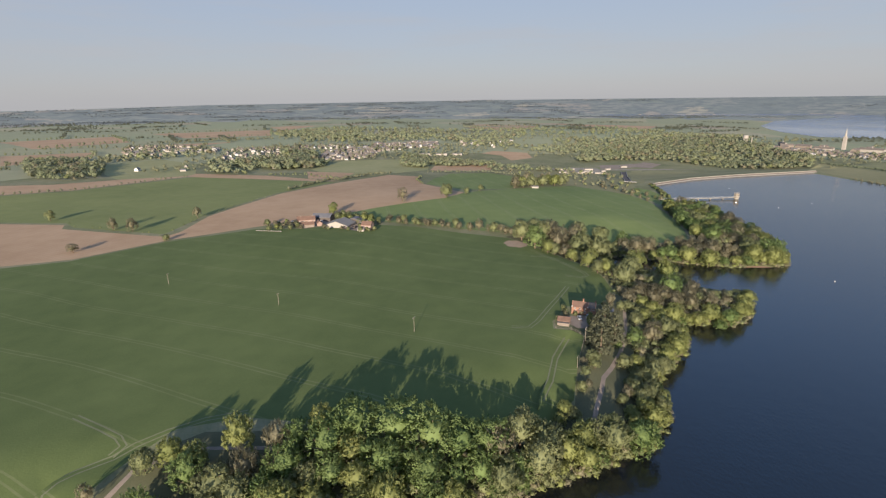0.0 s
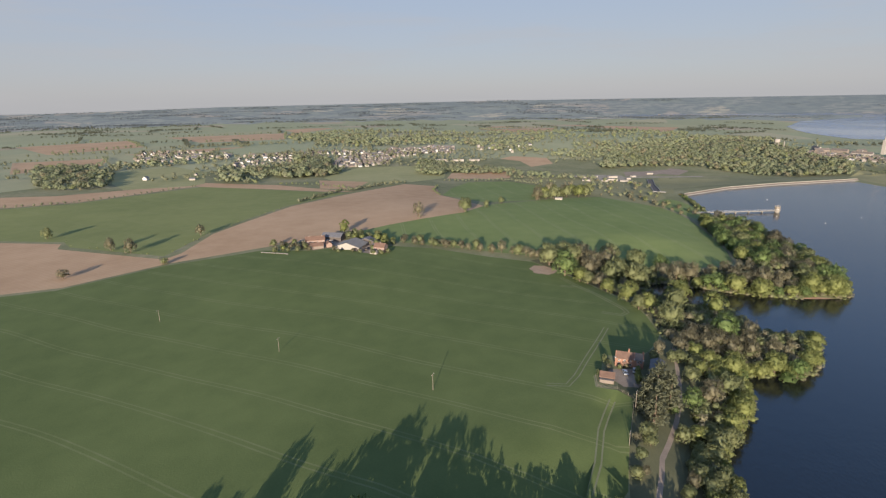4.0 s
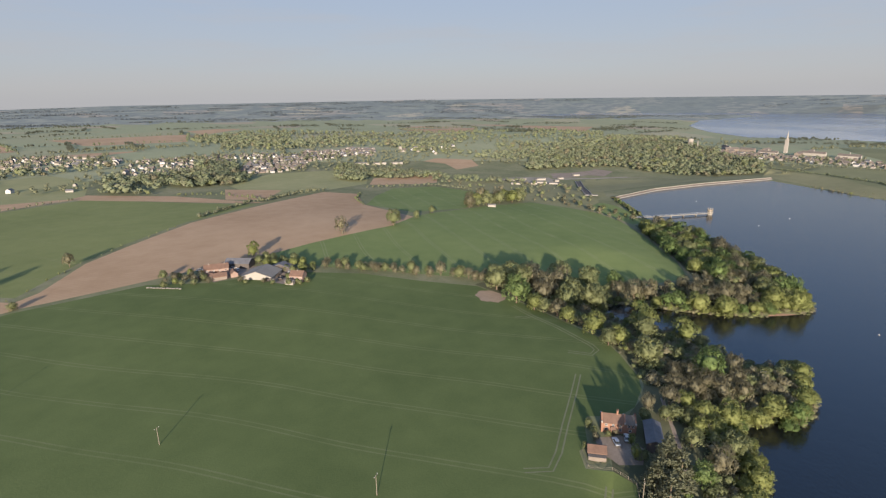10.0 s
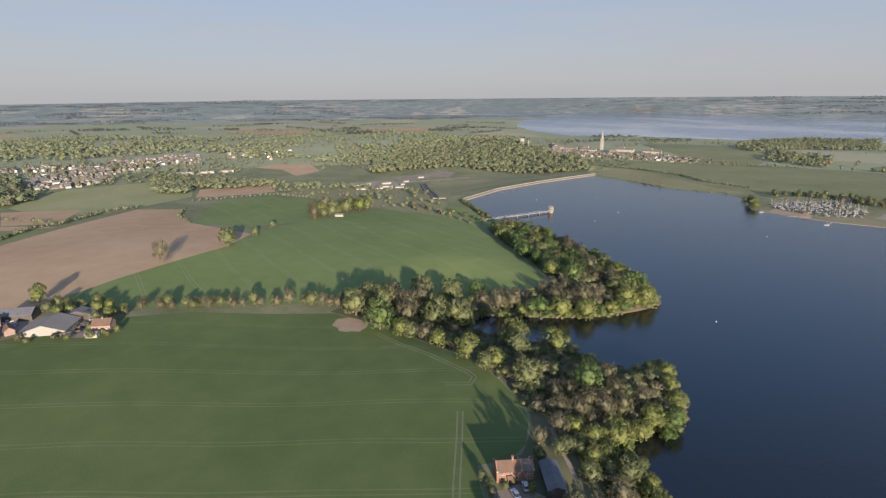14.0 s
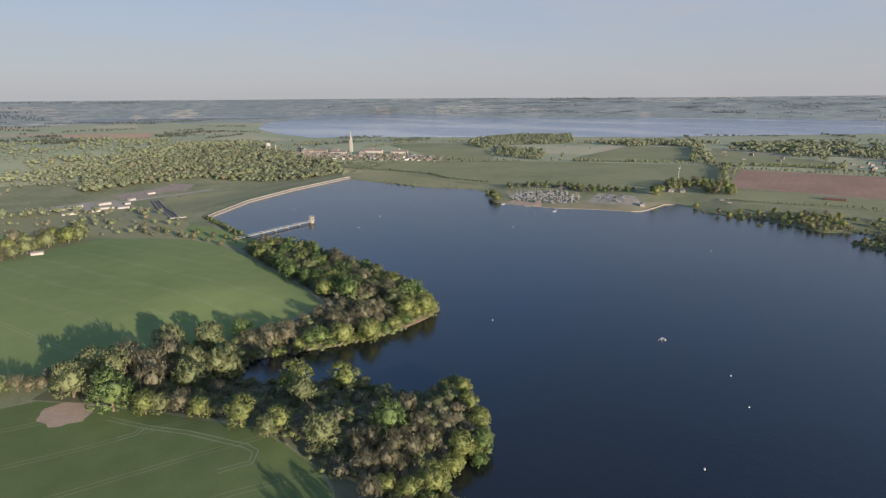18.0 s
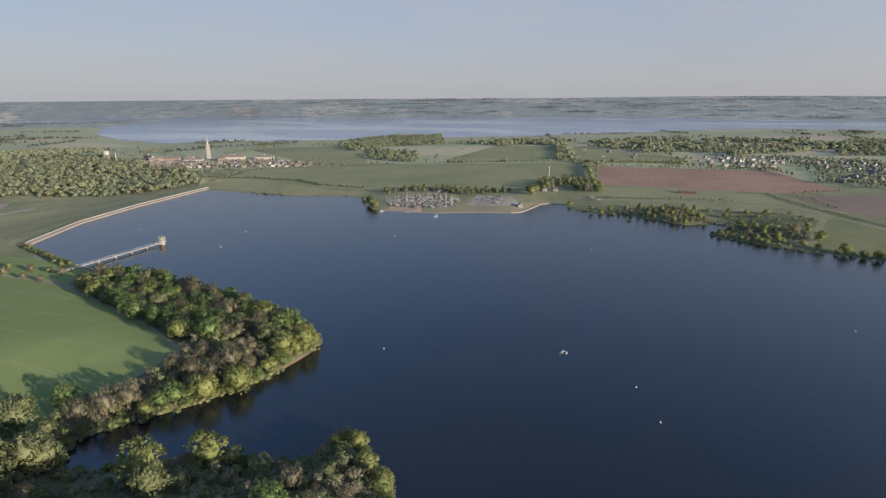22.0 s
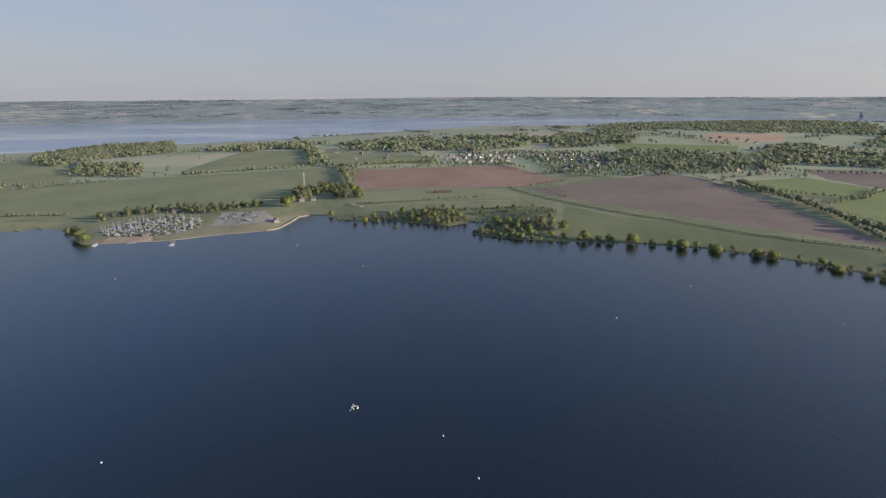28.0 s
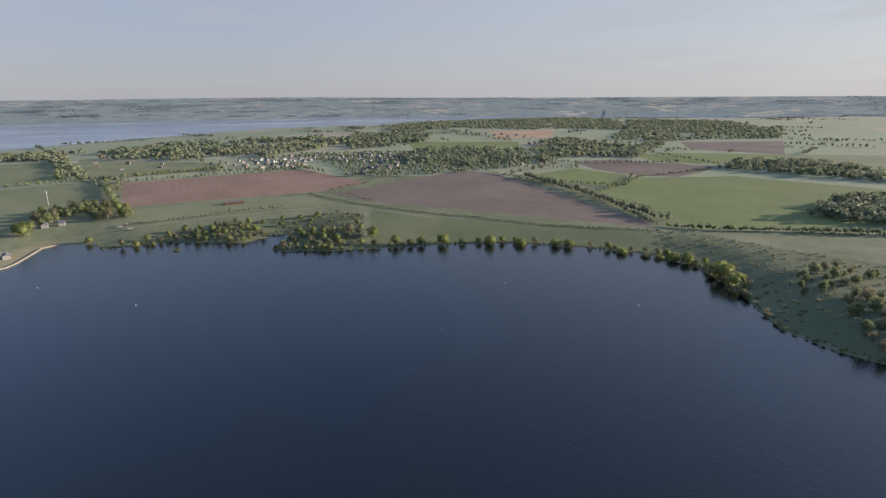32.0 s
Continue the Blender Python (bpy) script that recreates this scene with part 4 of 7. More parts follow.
for kind, x, y, h in (
    ("pine", 63, 208, 15), ("pine", 71, 217, 15), ("pine", 73, 213, 15), ("pine", 64, 203, 15), ("fresh", 74, 211, 4), ("oak", 58, 192, 6.4), ("oak", 52, 180, 4.3), ("oak", 50, 177, 4.7), ("oak", 58, 189, 4.5), ("budding", 53, 188, 3.6), ("budding", 52, 175, 3), ("willow", 40, 161, 5.5), ("oak", 43, 159, 5.5), ("willow", 38, 157, 4.7),
):
    single(kind, x, y, h, 1.08, "trees by the track")
wood([(-80, 110), (-74, 124), (-58, 128), (-44, 146), (-20, 148), (15, 147), (42, 150), (66, 152), (47, 143), (18, 130), (-20, 117), (-60, 104)], 6.6, {"willow": 3, "oak": 4, "fresh": 3, "budding": 1}, 10, 15, "trees of the shore belt")
wood([(66, 156), (77, 168), (81, 189), (89, 203), (105, 222), (114, 243), (115, 250), (104, 254), (95, 240), (90, 228), (80, 206), (70, 186), (60, 166)], 5.2, {"willow": 4, "oak": 4, "budding": 1}, 4, 7.5, "trees of the shore belt")
wood([(87, 228), (95, 238), (103, 254), (96, 257), (91, 242)], 4.8, {"oak": 3, "budding": 2, "willow": 2}, 5, 8, "trees by the track")
wood([(77, 242), (82, 240), (85, 250), (79, 252)], 4.5, {"budding": 3, "oak": 1}, 4, 7, "cottage garden bushes")
wood([(-97, 402), (-74, 393), (-70, 396), (-92, 405)], 5.5, {"oak": 3, "budding": 2}, 2.5, 4.5, "farmyard trees")
wood([(-66, 400), (-62, 392), (-54, 392), (-50, 400), (-60, 406)], 5.0, {"oak": 3, "budding": 1}, 2.5, 4.5, "farmyard trees")
wood([(96, 258), (118, 254), (143, 252), (158, 266), (166, 279), (152, 290), (140, 300), (138, 318), (122, 340), (100, 345), (90, 318), (92, 290)], 6.5, {"budding": 4, "oak": 3}, 3.5, 6, "trees of the wooded point")
wood([(64, 362), (90, 320), (104, 350), (118, 376), (140, 376), (182, 354), (212, 352), (222, 356), (190, 378), (130, 396), (60, 396)], 7.0, {"budding": 3, "oak": 4}, 5, 9, "trees of the inlet wood")
wood([(218, 374), (237, 364), (246, 396), (253, 446), (256, 505), (253, 540), (242, 545), (226, 538), (216, 508), (203, 446), (192, 394)], 6.6, {"budding": 2, "oak": 3, "willow": 3, "fresh": 3}, 8, 13, "trees of the wooded headland", 1.1)
wood([(-46, 424), (10, 409), (55, 394), (57, 399), (10, 414), (-44, 429)], 4.2, {"budding": 4, "oak": 3}, 4.5, 9, "hedgerow trees")
wood([(-136, 402), (-112, 400), (-104, 406), (-122, 425), (-140, 418)], 5.5, {"oak": 3, "budding": 3, "willow": 1}, 3.5, 6.5, "farmyard trees")
wood([(-132, 406), (-121, 404), (-118, 412), (-126, 424), (-131, 420)], 4.6, {"budding": 3, "willow": 3}, 5, 8, "farmyard trees")
wood([(-88, 438), (-72, 422), (-56, 414), (-44, 420), (-60, 442), (-84, 448)], 5.0, {"oak": 3, "willow": 2}, 4, 7, "farmyard trees")
wood([(80, 634), (110, 648), (150, 676), (160, 700), (110, 700), (85, 664)], 9, {"budding": 3, "oak": 4, "willow": 2}, 7, 15, "copse trees")
wood([(190, 660), (215, 610), (216, 560), (240, 565), (236, 620), (205, 690)], 12, {"budding": 3, "oak": 3}, 4, 8, "scattered scrub trees")
wood([(254, 600), (263, 640), (271, 688), (266, 690), (258, 645), (250, 604)], 4.0, {"oak": 3, "fresh": 1}, 3, 5, "lakeside bushes")
# the opposite bank
wood([(612, 296), (607, 262), (615, 256), (604, 225), (592, 197), (609, 172), (640, 190), (640, 230), (628, 262), (618, 280)], 8, {"oak": 1, "budding": 3, "willow": 5}, 4, 8, "trees of the east bank")
wood([(602, 154), (590, 158), (562, 173), (550, 162), (541, 130), (562, 100), (590, 120), (606, 140)], 8, {"willow": 3, "oak": 2, "budding": 3}, 3.5, 7, "bushes of the reedy spit")
wood([(588, 251), (625, 236), (642, 200), (650, 148), (655, 102), (640, 82), (566, 98), (575, 140), (612, 165), (596, 196), (606, 225)], 15, {"willow": 4, "oak": 3, "budding": 2}, 2.5, 5.5, "bushes of the reed bed", 1.35)
for x, y, h, k in ((584, 247, 7, "oak"), (536, 78, 7, "willow"), (530, 58, 6, "willow"), (526, 40, 8, "willow"), (520, 25, 5, "oak"), (511, 4, 8, "willow"), (499, -18, 8, "willow"), (486, -43, 7, "willow"), (481, -52, 7, "willow"), (449, -80, 7, "willow"), (436, -92, 6, "oak"), (428, -98, 6, "willow"), (420, -104, 8, "willow"), (412, -108, 8, "willow"), (545, 105, 5, "willow"), (541, 95, 4, "oak"), (558, 92, 8, "willow"), (570, 110, 8, "budding"), (635, 318, 5, "willow"), (542, 523, 9, "oak"), (533, 512, 7, "willow"), (550, 530, 9, "oak"), (566, 549, 6, "oak")):
    single(k, x, y, h * 1.1, 1.35, "bank trees")
for a, b in zip(SHORE_EAST[22:32], SHORE_EAST[23:33]):  # willow bushes at the far waterline
    for i in range(max(1, int(math.dist(a, b) / 9))):
        k = rng.uniform(0, 1)
        plant(("willow", "willow", "budding")[int(rng.integers(0, 3))], a[0] + (b[0] - a[0]) * k + 2.5, a[1] + (b[1] - a[1]) * k - 1.5, rng.uniform(2, 5.5), rng.uniform(1.2, 1.6), "bank trees")
single("willow", 374, -102, 13, 1.25, "trees of the south bank")
single("willow", 361, -98, 10.5, 1.25, "trees of the south bank")
single("oak", 386, -106, 8, 1.2, "trees of the south bank")
wood([(410, -112), (381, -106), (352, -96), (345, -106), (368, -114), (400, -122)], 8, {"willow": 4, "oak": 2}, 3.5, 6, "trees of the south bank", 1.15)
wood([(342, -118), (322, -110), (318, -150), (326, -178), (350, -170)], 8, {"oak": 3, "budding": 3}, 4, 7.5, "scrub of the south bank")
wood([(290, -95), (262, -78), (240, -92), (230, -130), (280, -150), (310, -130)], 8, {"oak": 4, "budding": 3}, 5, 9, "scrub of the south bank")
wood([(626, 528), (640, 492), (632, 452), (628, 440), (640, 438), (664, 400), (672, 404), (660, 450), (664, 490), (640, 540)], 7, {"oak": 4, "budding": 2, "fresh": 1}, 5, 8, "trees behind the boat park")
wood([(600, 540), (610, 555), (640, 535), (630, 520)], 8, {"oak": 3, "budding": 2}, 5, 8, "trees behind the boat park")
wood([(655, 372), (668, 380), (742, 378), (780, 340), (730, 300), (695, 296), (690, 318), (728, 345), (700, 362)], 9, {"oak": 4, "willow": 2, "budding": 2}, 7, 12, "trees round the yard")

BEACH = [(203, 336), (219, 336), (219, 345.6), (203, 345.6)]
for x, y, h in ((199, 348.5, 6.5), (204.5, 349.5, 7.5), (210, 349.8, 6.2), (215.5, 349.2, 7.2), (220, 347.8, 6.0), (224.5, 347.5, 6.8)):
    plant("willow", x, y, h, 1.25, "willows at the waterline")
for a, b in zip(SHORE_WEST[1:40], SHORE_WEST[2:41]):  # round willows lean over the water
    d = Vector((b[0] - a[0], b[1] - a[1]))
    for i in range(max(1, int(d.length / 8.5))):
        k = (i + rng.uniform(0.2, 0.8)) / max(1, int(d.length / 8.5))
        o = rng.uniform(0.3, 2.0)
        x, y = a[0] + d.x * k - d.y / d.length * o, a[1] + d.y * k + d.x / d.length * o
        if not inside(np.array([x]), np.array([y]), BEACH)[0]:
            plant(("willow", "willow", "willow", "fresh")[int(rng.integers(0, 4))], x, y, rng.uniform(3.0, 5.0) if 290 < y < 375 and x < 172 else rng.uniform(4.0, 7.0), rng.uniform(1.1, 1.4), "willows at the waterline")


# ---- woods and hedges further off ----
FAR_T = []  # bushes and small trees


def leafy_crown(r, lobes, leaves, size, aspect=0.65):
    """A crown of leaf clumps on rounded lobes: vertices, triangles and the way each clump takes the light."""
    p, d = skin(r, lobes, leaves)
    nor = d + r.normal(size=d.shape) * 0.45
    nor /= np.linalg.norm(nor, axis=1)[:, None]
    v, f = leaf_quads(r, p, nor, np.cross(nor, r.normal(size=d.shape)), size, aspect)
    lie = nor * 0.25 + d + np.array([0, 0, 0.18])
    lie /= np.linalg.norm(lie, axis=1)[:, None]
    iv, fi = ico()
    l, at = lobes[0], len(v)
    return np.concatenate([v, iv * np.array(l[3:6]) * 0.75 + np.array(l[:3])]), np.concatenate([f[:, [0, 1, 2]], f[:, [0, 2, 3]], fi + at]), np.concatenate([np.repeat(lie, 4, axis=0), iv])


for k in range(5):
    r_ = np.random.default_rng(400 + k)
    ls = [(0, 0, 4.4, 2.8, 2.8, 3.2)] + [(math.cos(a) * 2.2, math.sin(a) * 2.2, r_.uniform(2.6, 6.8), 1.6, 1.6, 1.6) for a in r_.uniform(0, 6.28, 6)]
    FAR_T.append(leafy_crown(r_, ls, 260, 0.5))


G = (1 + 5 ** 0.5) / 2
TWENTY_V = np.array([(-1, G, 0), (1, G, 0), (-1, -G, 0), (1, -G, 0), (0, -1, G), (0, 1, G), (0, -1, -G), (0, 1, -G), (G, 0, -1), (G, 0, 1), (-G, 0, -1), (-G, 0, 1)]) / 1.9
TWENTY_F = np.array([(0, 11, 5), (0, 5, 1), (0, 1, 7), (0, 7, 10), (0, 10, 11), (1, 5, 9), (5, 11, 4), (11, 10, 2), (10, 7, 6), (7, 1, 8), (3, 9, 4), (3, 4, 2), (3, 2, 6), (3, 6, 8), (3, 8, 9), (4, 9, 5), (2, 4, 11), (6, 2, 10), (8, 6, 7), (9, 8, 1)])
LOW_T = []
for k in range(5):
    r_ = np.random.default_rng(500 + k)
    vs_, fs_ = [], []
    for j in range(4):
        o_ = np.array([r_.uniform(-1.7, 1.7), r_.uniform(-1.7, 1.7), r_.uniform(3.0, 6.6)])
        vs_.append(TWENTY_V * np.array([2.3, 2.3, 2.6]) * r_.uniform(0.7, 1.25, (12, 1)) + o_)
        fs_.append(TWENTY_F + j * 12)
    LOW_T.append((np.concatenate(vs_), np.concatenate(fs_)))


WOOD_T = []  # crowns taller than wide
for k in range(5):
    r_ = np.random.default_rng(600 + k)
    ls = [(0, 0, 4.8, 2.4, 2.4, 4.0)] + [(math.cos(a) * 2.0, math.sin(a) * 2.0, r_.uniform(2.0, 8.4), 1.3, 1.3, 1.6) for a in r_.uniform(0, 6.28, 7)]
    WOOD_T.append(leafy_crown(r_, ls, 140, 0.7))
CANOPY_T = []  # crowns seen from afar
for k in range(5):
    r_ = np.random.default_rng(700 + k)
    ls = [(0, 0, 4.6, 2.5, 2.5, 3.8)] + [(math.cos(a) * 1.9, math.sin(a) * 1.9, r_.uniform(2.6, 8.0), 1.5, 1.5, 1.7) for a in r_.uniform(0, 6.28, 5)]
    p_, d_ = skin(r_, ls, 44)
    nor_ = d_ + r_.normal(size=d_.shape) * 0.35
    nor_ /= np.linalg.norm(nor_, axis=1)[:, None]
    v_, f_ = leaf_quads(r_, p_, nor_, np.cross(nor_, r_.normal(size=d_.shape)), 1.15, 0.75)
    out_ = nor_ * 0.3 + d_
    out_ /= np.linalg.norm(out_, axis=1)[:, None]
    core = TWENTY_V * np.array([2.0, 2.0, 3.2]) + np.array([0, 0, 4.6])
    CANOPY_T.append((np.concatenate([v_, core]), np.concatenate([f_[:, [0, 1, 2]], f_[:, [0, 2, 3]], TWENTY_F + len(v_)]), np.concatenate([np.repeat(out_, 4, axis=0), TWENTY_V])))
DOT_T = [(v[:24], f[:40], np.repeat([(0, 0, 1.0)], 24, axis=0)) for v, f in LOW_T]


def mass(name, label, category, xy, h, mat_, wide=1.0, shapes=FAR_T, sink=0.02):
    """Many trees or bushes, joined: nobody could count them."""
    if len(xy) == 0:
        return
    xy, h = np.asarray(xy, float), np.asarray(h, float)
    z = height(xy[:, 0], xy[:, 1])
    pick, turn = rng.integers(0, 5, len(xy)), rng.uniform(0, 6.28, len(xy))
    wd = wide * rng.uniform(0.85, 1.25, len(xy))
    vs, fs, ns, at = [], [], [], 0
    for k in range(5):
        v, f, lie = shapes[k]
        i = np.where(pick == k)[0]
        if not len(i):
            continue
        c, s, g = np.cos(turn[i])[:, None], np.sin(turn[i])[:, None], (h[i] / 9.2)[:, None]
        w = g * wd[i][:, None]
        px = (v[:, 0] * c - v[:, 1] * s) * w + xy[i, 0:1]
        py = (v[:, 0] * s + v[:, 1] * c) * w + xy[i, 1:2]
        pz = v[None, :, 2] * g + z[i][:, None] - sink * h[i][:, None]
        vs.append(np.stack([px, py, pz], -1).reshape(-1, 3))
        ns.append(np.stack([lie[:, 0] * c - lie[:, 1] * s, lie[:, 0] * s + lie[:, 1] * c, np.broadcast_to(lie[:, 2], px.shape)], -1).reshape(-1, 3))
        fs.append((f[None] + (at + np.arange(len(i)) * len(v))[:, None, None]).reshape(-1, 3))
        at += len(i) * len(v)
    v, f = np.concatenate(vs).astype(np.float32), np.concatenate(fs).astype(np.int32)
    me = bpy.data.meshes.new(name)
    me.vertices.add(len(v))
    me.vertices.foreach_set("co", v.ravel())
    me.loops.add(f.size)
    me.loops.foreach_set("vertex_index", f.ravel())
    me.polygons.add(len(f))
    me.polygons.foreach_set("loop_start", np.arange(0, f.size, 3, dtype=np.int32))
    me.materials.append(mat_)
    me.update(calc_edges=True)
    me.polygons.foreach_set("use_smooth", np.ones(len(f), bool))
    me.attributes.new("custom_normal", "FLOAT_VECTOR", "POINT").data.foreach_set("vector", np.concatenate(ns).astype(np.float32).ravel())
    tagged(new(name, me), label, category, kind="stuff")


def fill(poly, gap, keep_out=()):
    p = np.array(poly, float)
    lo, hi = p.min(0), p.max(0)
    gx, gy = np.meshgrid(np.arange(lo[0], hi[0], gap), np.arange(lo[1], hi[1], gap))
    q = np.stack([gx.ravel(), gy.ravel()], 1) + rng.uniform(-0.5, 0.5, (gx.size, 2)) * gap
    ok = inside(q[:, 0], q[:, 1], poly) & ~inside(q[:, 0], q[:, 1], LAKE)
    for k in keep_out:
        ok &= ~inside(q[:, 0], q[:, 1], k)
    return q[ok]


for poly in (
    [(-78, 111), (-66, 126), (-40, 142), (15, 143), (42, 147), (62, 151), (47, 143), (18, 132), (-20, 119), (-60, 106)],
    [(66, 156), (77, 168), (81, 189), (89, 203), (105, 222), (114, 243), (104, 254), (90, 228), (78, 202), (66, 178)],
    [(91, 262), (118, 256), (143, 253), (156, 264), (165, 280), (152, 288), (142, 298), (136, 320), (122, 340), (116, 330), (122, 310), (110, 290), (92, 286)],
    [(52, 390), (74, 354), (90, 322), (96, 352), (106, 364), (112, 376), (132, 380), (120, 387), (60, 396)],
    [(137, 379), (190, 355), (206, 357), (218, 357), (228, 354), (235, 364), (244, 396), (251, 446), (254, 505), (250, 545), (238, 556), (220, 520), (205, 448), (194, 394), (180, 388)],
    [(612, 294), (610, 262), (617, 256), (606, 225), (594, 197), (611, 172), (640, 190), (640, 230), (628, 262), (618, 280)],
    [(602, 152), (590, 156), (562, 171), (552, 162), (543, 130), (562, 100), (590, 120), (606, 140)],
):
    q = fill(poly, 3.9 if poly[0][0] < 500 else 4.4)
    u = rng.uniform(0, 1, len(q))
    for k, m_ in enumerate((M_LEAF["oak"] if poly[0][0] < 500 else M_LEAF["willow"], M_LEAF["budding"])):
        mine = q[(u * 2).astype(int) == k]
        mass("undergrowth", "thick undergrowth beneath the lakeside trees", "bushes", mine, rng.uniform(*((2.8, 6.2) if poly[0][0] < 500 else (1.5, 4.0)), len(mine)), m_, 1.1)

q = fill([(91, 290), (116, 292), (120, 316), (115, 338), (106, 356), (96, 350), (92, 330)], 3.6)
for k, m_ in enumerate((M_LEAF["oak"], M_LEAF["budding"], M_LEAF["willow"])):
    mass("undergrowth", "low scrub in a clearing of the wood", "bushes", q[k::3], rng.uniform(1.2, 3.8, len(q[k::3])), m_, 1.3)

OPEN = [f[3] for f in FIELDS]
WOODS = [  # outline, spacing, low, high
    ([(239, 982), (274, 984), (328, 998), (407, 993), (465, 889), (509, 853), (571, 842), (633, 924), (615, 996), (668, 1204), (614, 1333), (412, 1202), (307, 1143)], 10, 7, 13),
    ([(405, 1232), (629, 1363), (723, 1290), (940, 1723), (573, 1454), (365, 1269)], 14, 5, 10),
    ([(230, 1113), (277, 1118), (405, 1232), (365, 1269), (273, 1230)], 17, 5, 9),
    ([(-56, 932), (13, 872), (80, 895), (108, 920), (60, 935), (0, 960)], 9, 7, 11),
    ([(-285, 929), (-213, 912), (-180, 870), (-198, 821), (-240, 800), (-330, 850), (-330, 900)], 10, 9, 14),
    ([(-720, 940), (-530, 690), (-465, 684), (-444, 710), (-517, 837), (-640, 960)], 13, 7, 13), ([(-335, 765), (-394, 930), (-343, 880), (-283, 825), (-271, 750)], 15, 6, 12), ([(-225, 808), (-294, 1010), (-242, 1040), (-194, 874)], 12, 9, 15),
    ([(-560, 900), (-470, 950), (-400, 1010), (-480, 1040), (-620, 980)], 19, 6, 11), ([(-507, 1666), (-440, 1508), (-221, 1300), (-230, 1580), (-300, 1800), (-560, 1900)], 20, 8, 13),
    ([(-406, 1622), (-194, 1638), (52, 1518), (297, 1415), (549, 1389), (392, 1033), (205, 1120), (76, 1215), (-11, 1356), (-108, 1298), (-223, 1197), (-297, 1198)], 17, 5, 11),
    ([(-546, 2173), (-306, 2102), (65, 1786), (772, 1897), (549, 1389), (297, 1415), (52, 1518), (-194, 1638), (-417, 1666)], 28, 6, 11),
    ([(-68, 871), (-28, 849), (-18, 911), (-28, 1011), (-52, 1036), (-69, 995)], 8, 5, 10),
    ([(60, 900), (160, 880), (240, 850), (225, 830), (130, 850), (80, 830)], 13, 4, 9),
    ([(1070, 968), (1462, 1222), (1676, 1249), (1865, 1099), (1288, 795), (1171, 871), (994, 869)], 12, 6, 11),
    ([(896, 778), (882, 712), (883, 653), (986, 707), (1050, 793), (1025, 832)], 11, 6, 11),
    ([(1010, 425), (1030, 400), (1350, 510), (1400, 560), (1330, 600), (1304, 520)], 14, 7, 12),
    ([(1240, 620), (1400, 560), (1500, 500), (1580, 620), (1450, 720), (1290, 760)], 17, 8, 13),
    ([(1160, 210), (1300, 440), (1480, 480), (1600, 300), (1650, 0), (1500, -100), (1300, 60)], 17, 8, 14),
    ([(1290, -30), (1560, -60), (1740, -160), (1600, -330), (1330, -200)], 17, 8, 14),
    ([(763, -498), (690, -540), (570, -590), (560, -640), (740, -700), (800, -620)], 13, 9, 14),
    ([(470, -310), (520, -440), (490, -470), (430, -400), (400, -345)], 10, 9, 14),
    ([(1889, -256), (2822, -639), (2884, -1302), (2097, -1337), (1566, -972), (1662, -763), (1796, -617), (1885, -452), (1663, -284)], 19, 6, 12),
    ([(2046, -1350), (1880, -1673), (1426, -1468), (1126, -1097), (1189, -907), (1172, -766), (1292, -693), (1548, -939)], 19, 6, 12),
    ([(1135, -378), (1362, -581), (1218, -624), (1144, -756), (932, -485), (949, -396), (931, -288)], 15, 7, 13),
    ([(1053, -46), (1202, -144), (1240, -285), (1140, -368), (951, -278), (932, -147), (1002, -93)], 14, 6, 11),
]
LEAVES = ((M_LEAF["hedge"], 0.25), (M_LEAF["far"], 0.88), (M_LEAF["budding"], 0.95), (M_LEAF["oak"], 1.01))
for poly, gap, lo_h, hi_h in WOODS:
    q = fill(poly, gap * 0.85)
    if gap >= 14:  # clearings
        q = q[[noise.noise((x * 0.007, y * 0.007, 7.0)) > -0.34 for x, y in q]]
    u = rng.uniform(0, 1, len(q))
    swell = np.array([0.85 + 0.4 * noise.noise((x * 0.02, y * 0.02, 1.0)) for x, y in q])
    last = 0.0
    for m_, upto in LEAVES:
        on = (u >= last) & (u < upto)
        mass("woodland", "dense mixed woodland in spring leaf", "woodland", q[on], rng.uniform(lo_h * 0.75, hi_h * 1.1, on.sum()) * swell[on], m_, 1.55 if gap < 14 else 1.6, WOOD_T if gap < 14 else CANOPY_T)
        last = upto

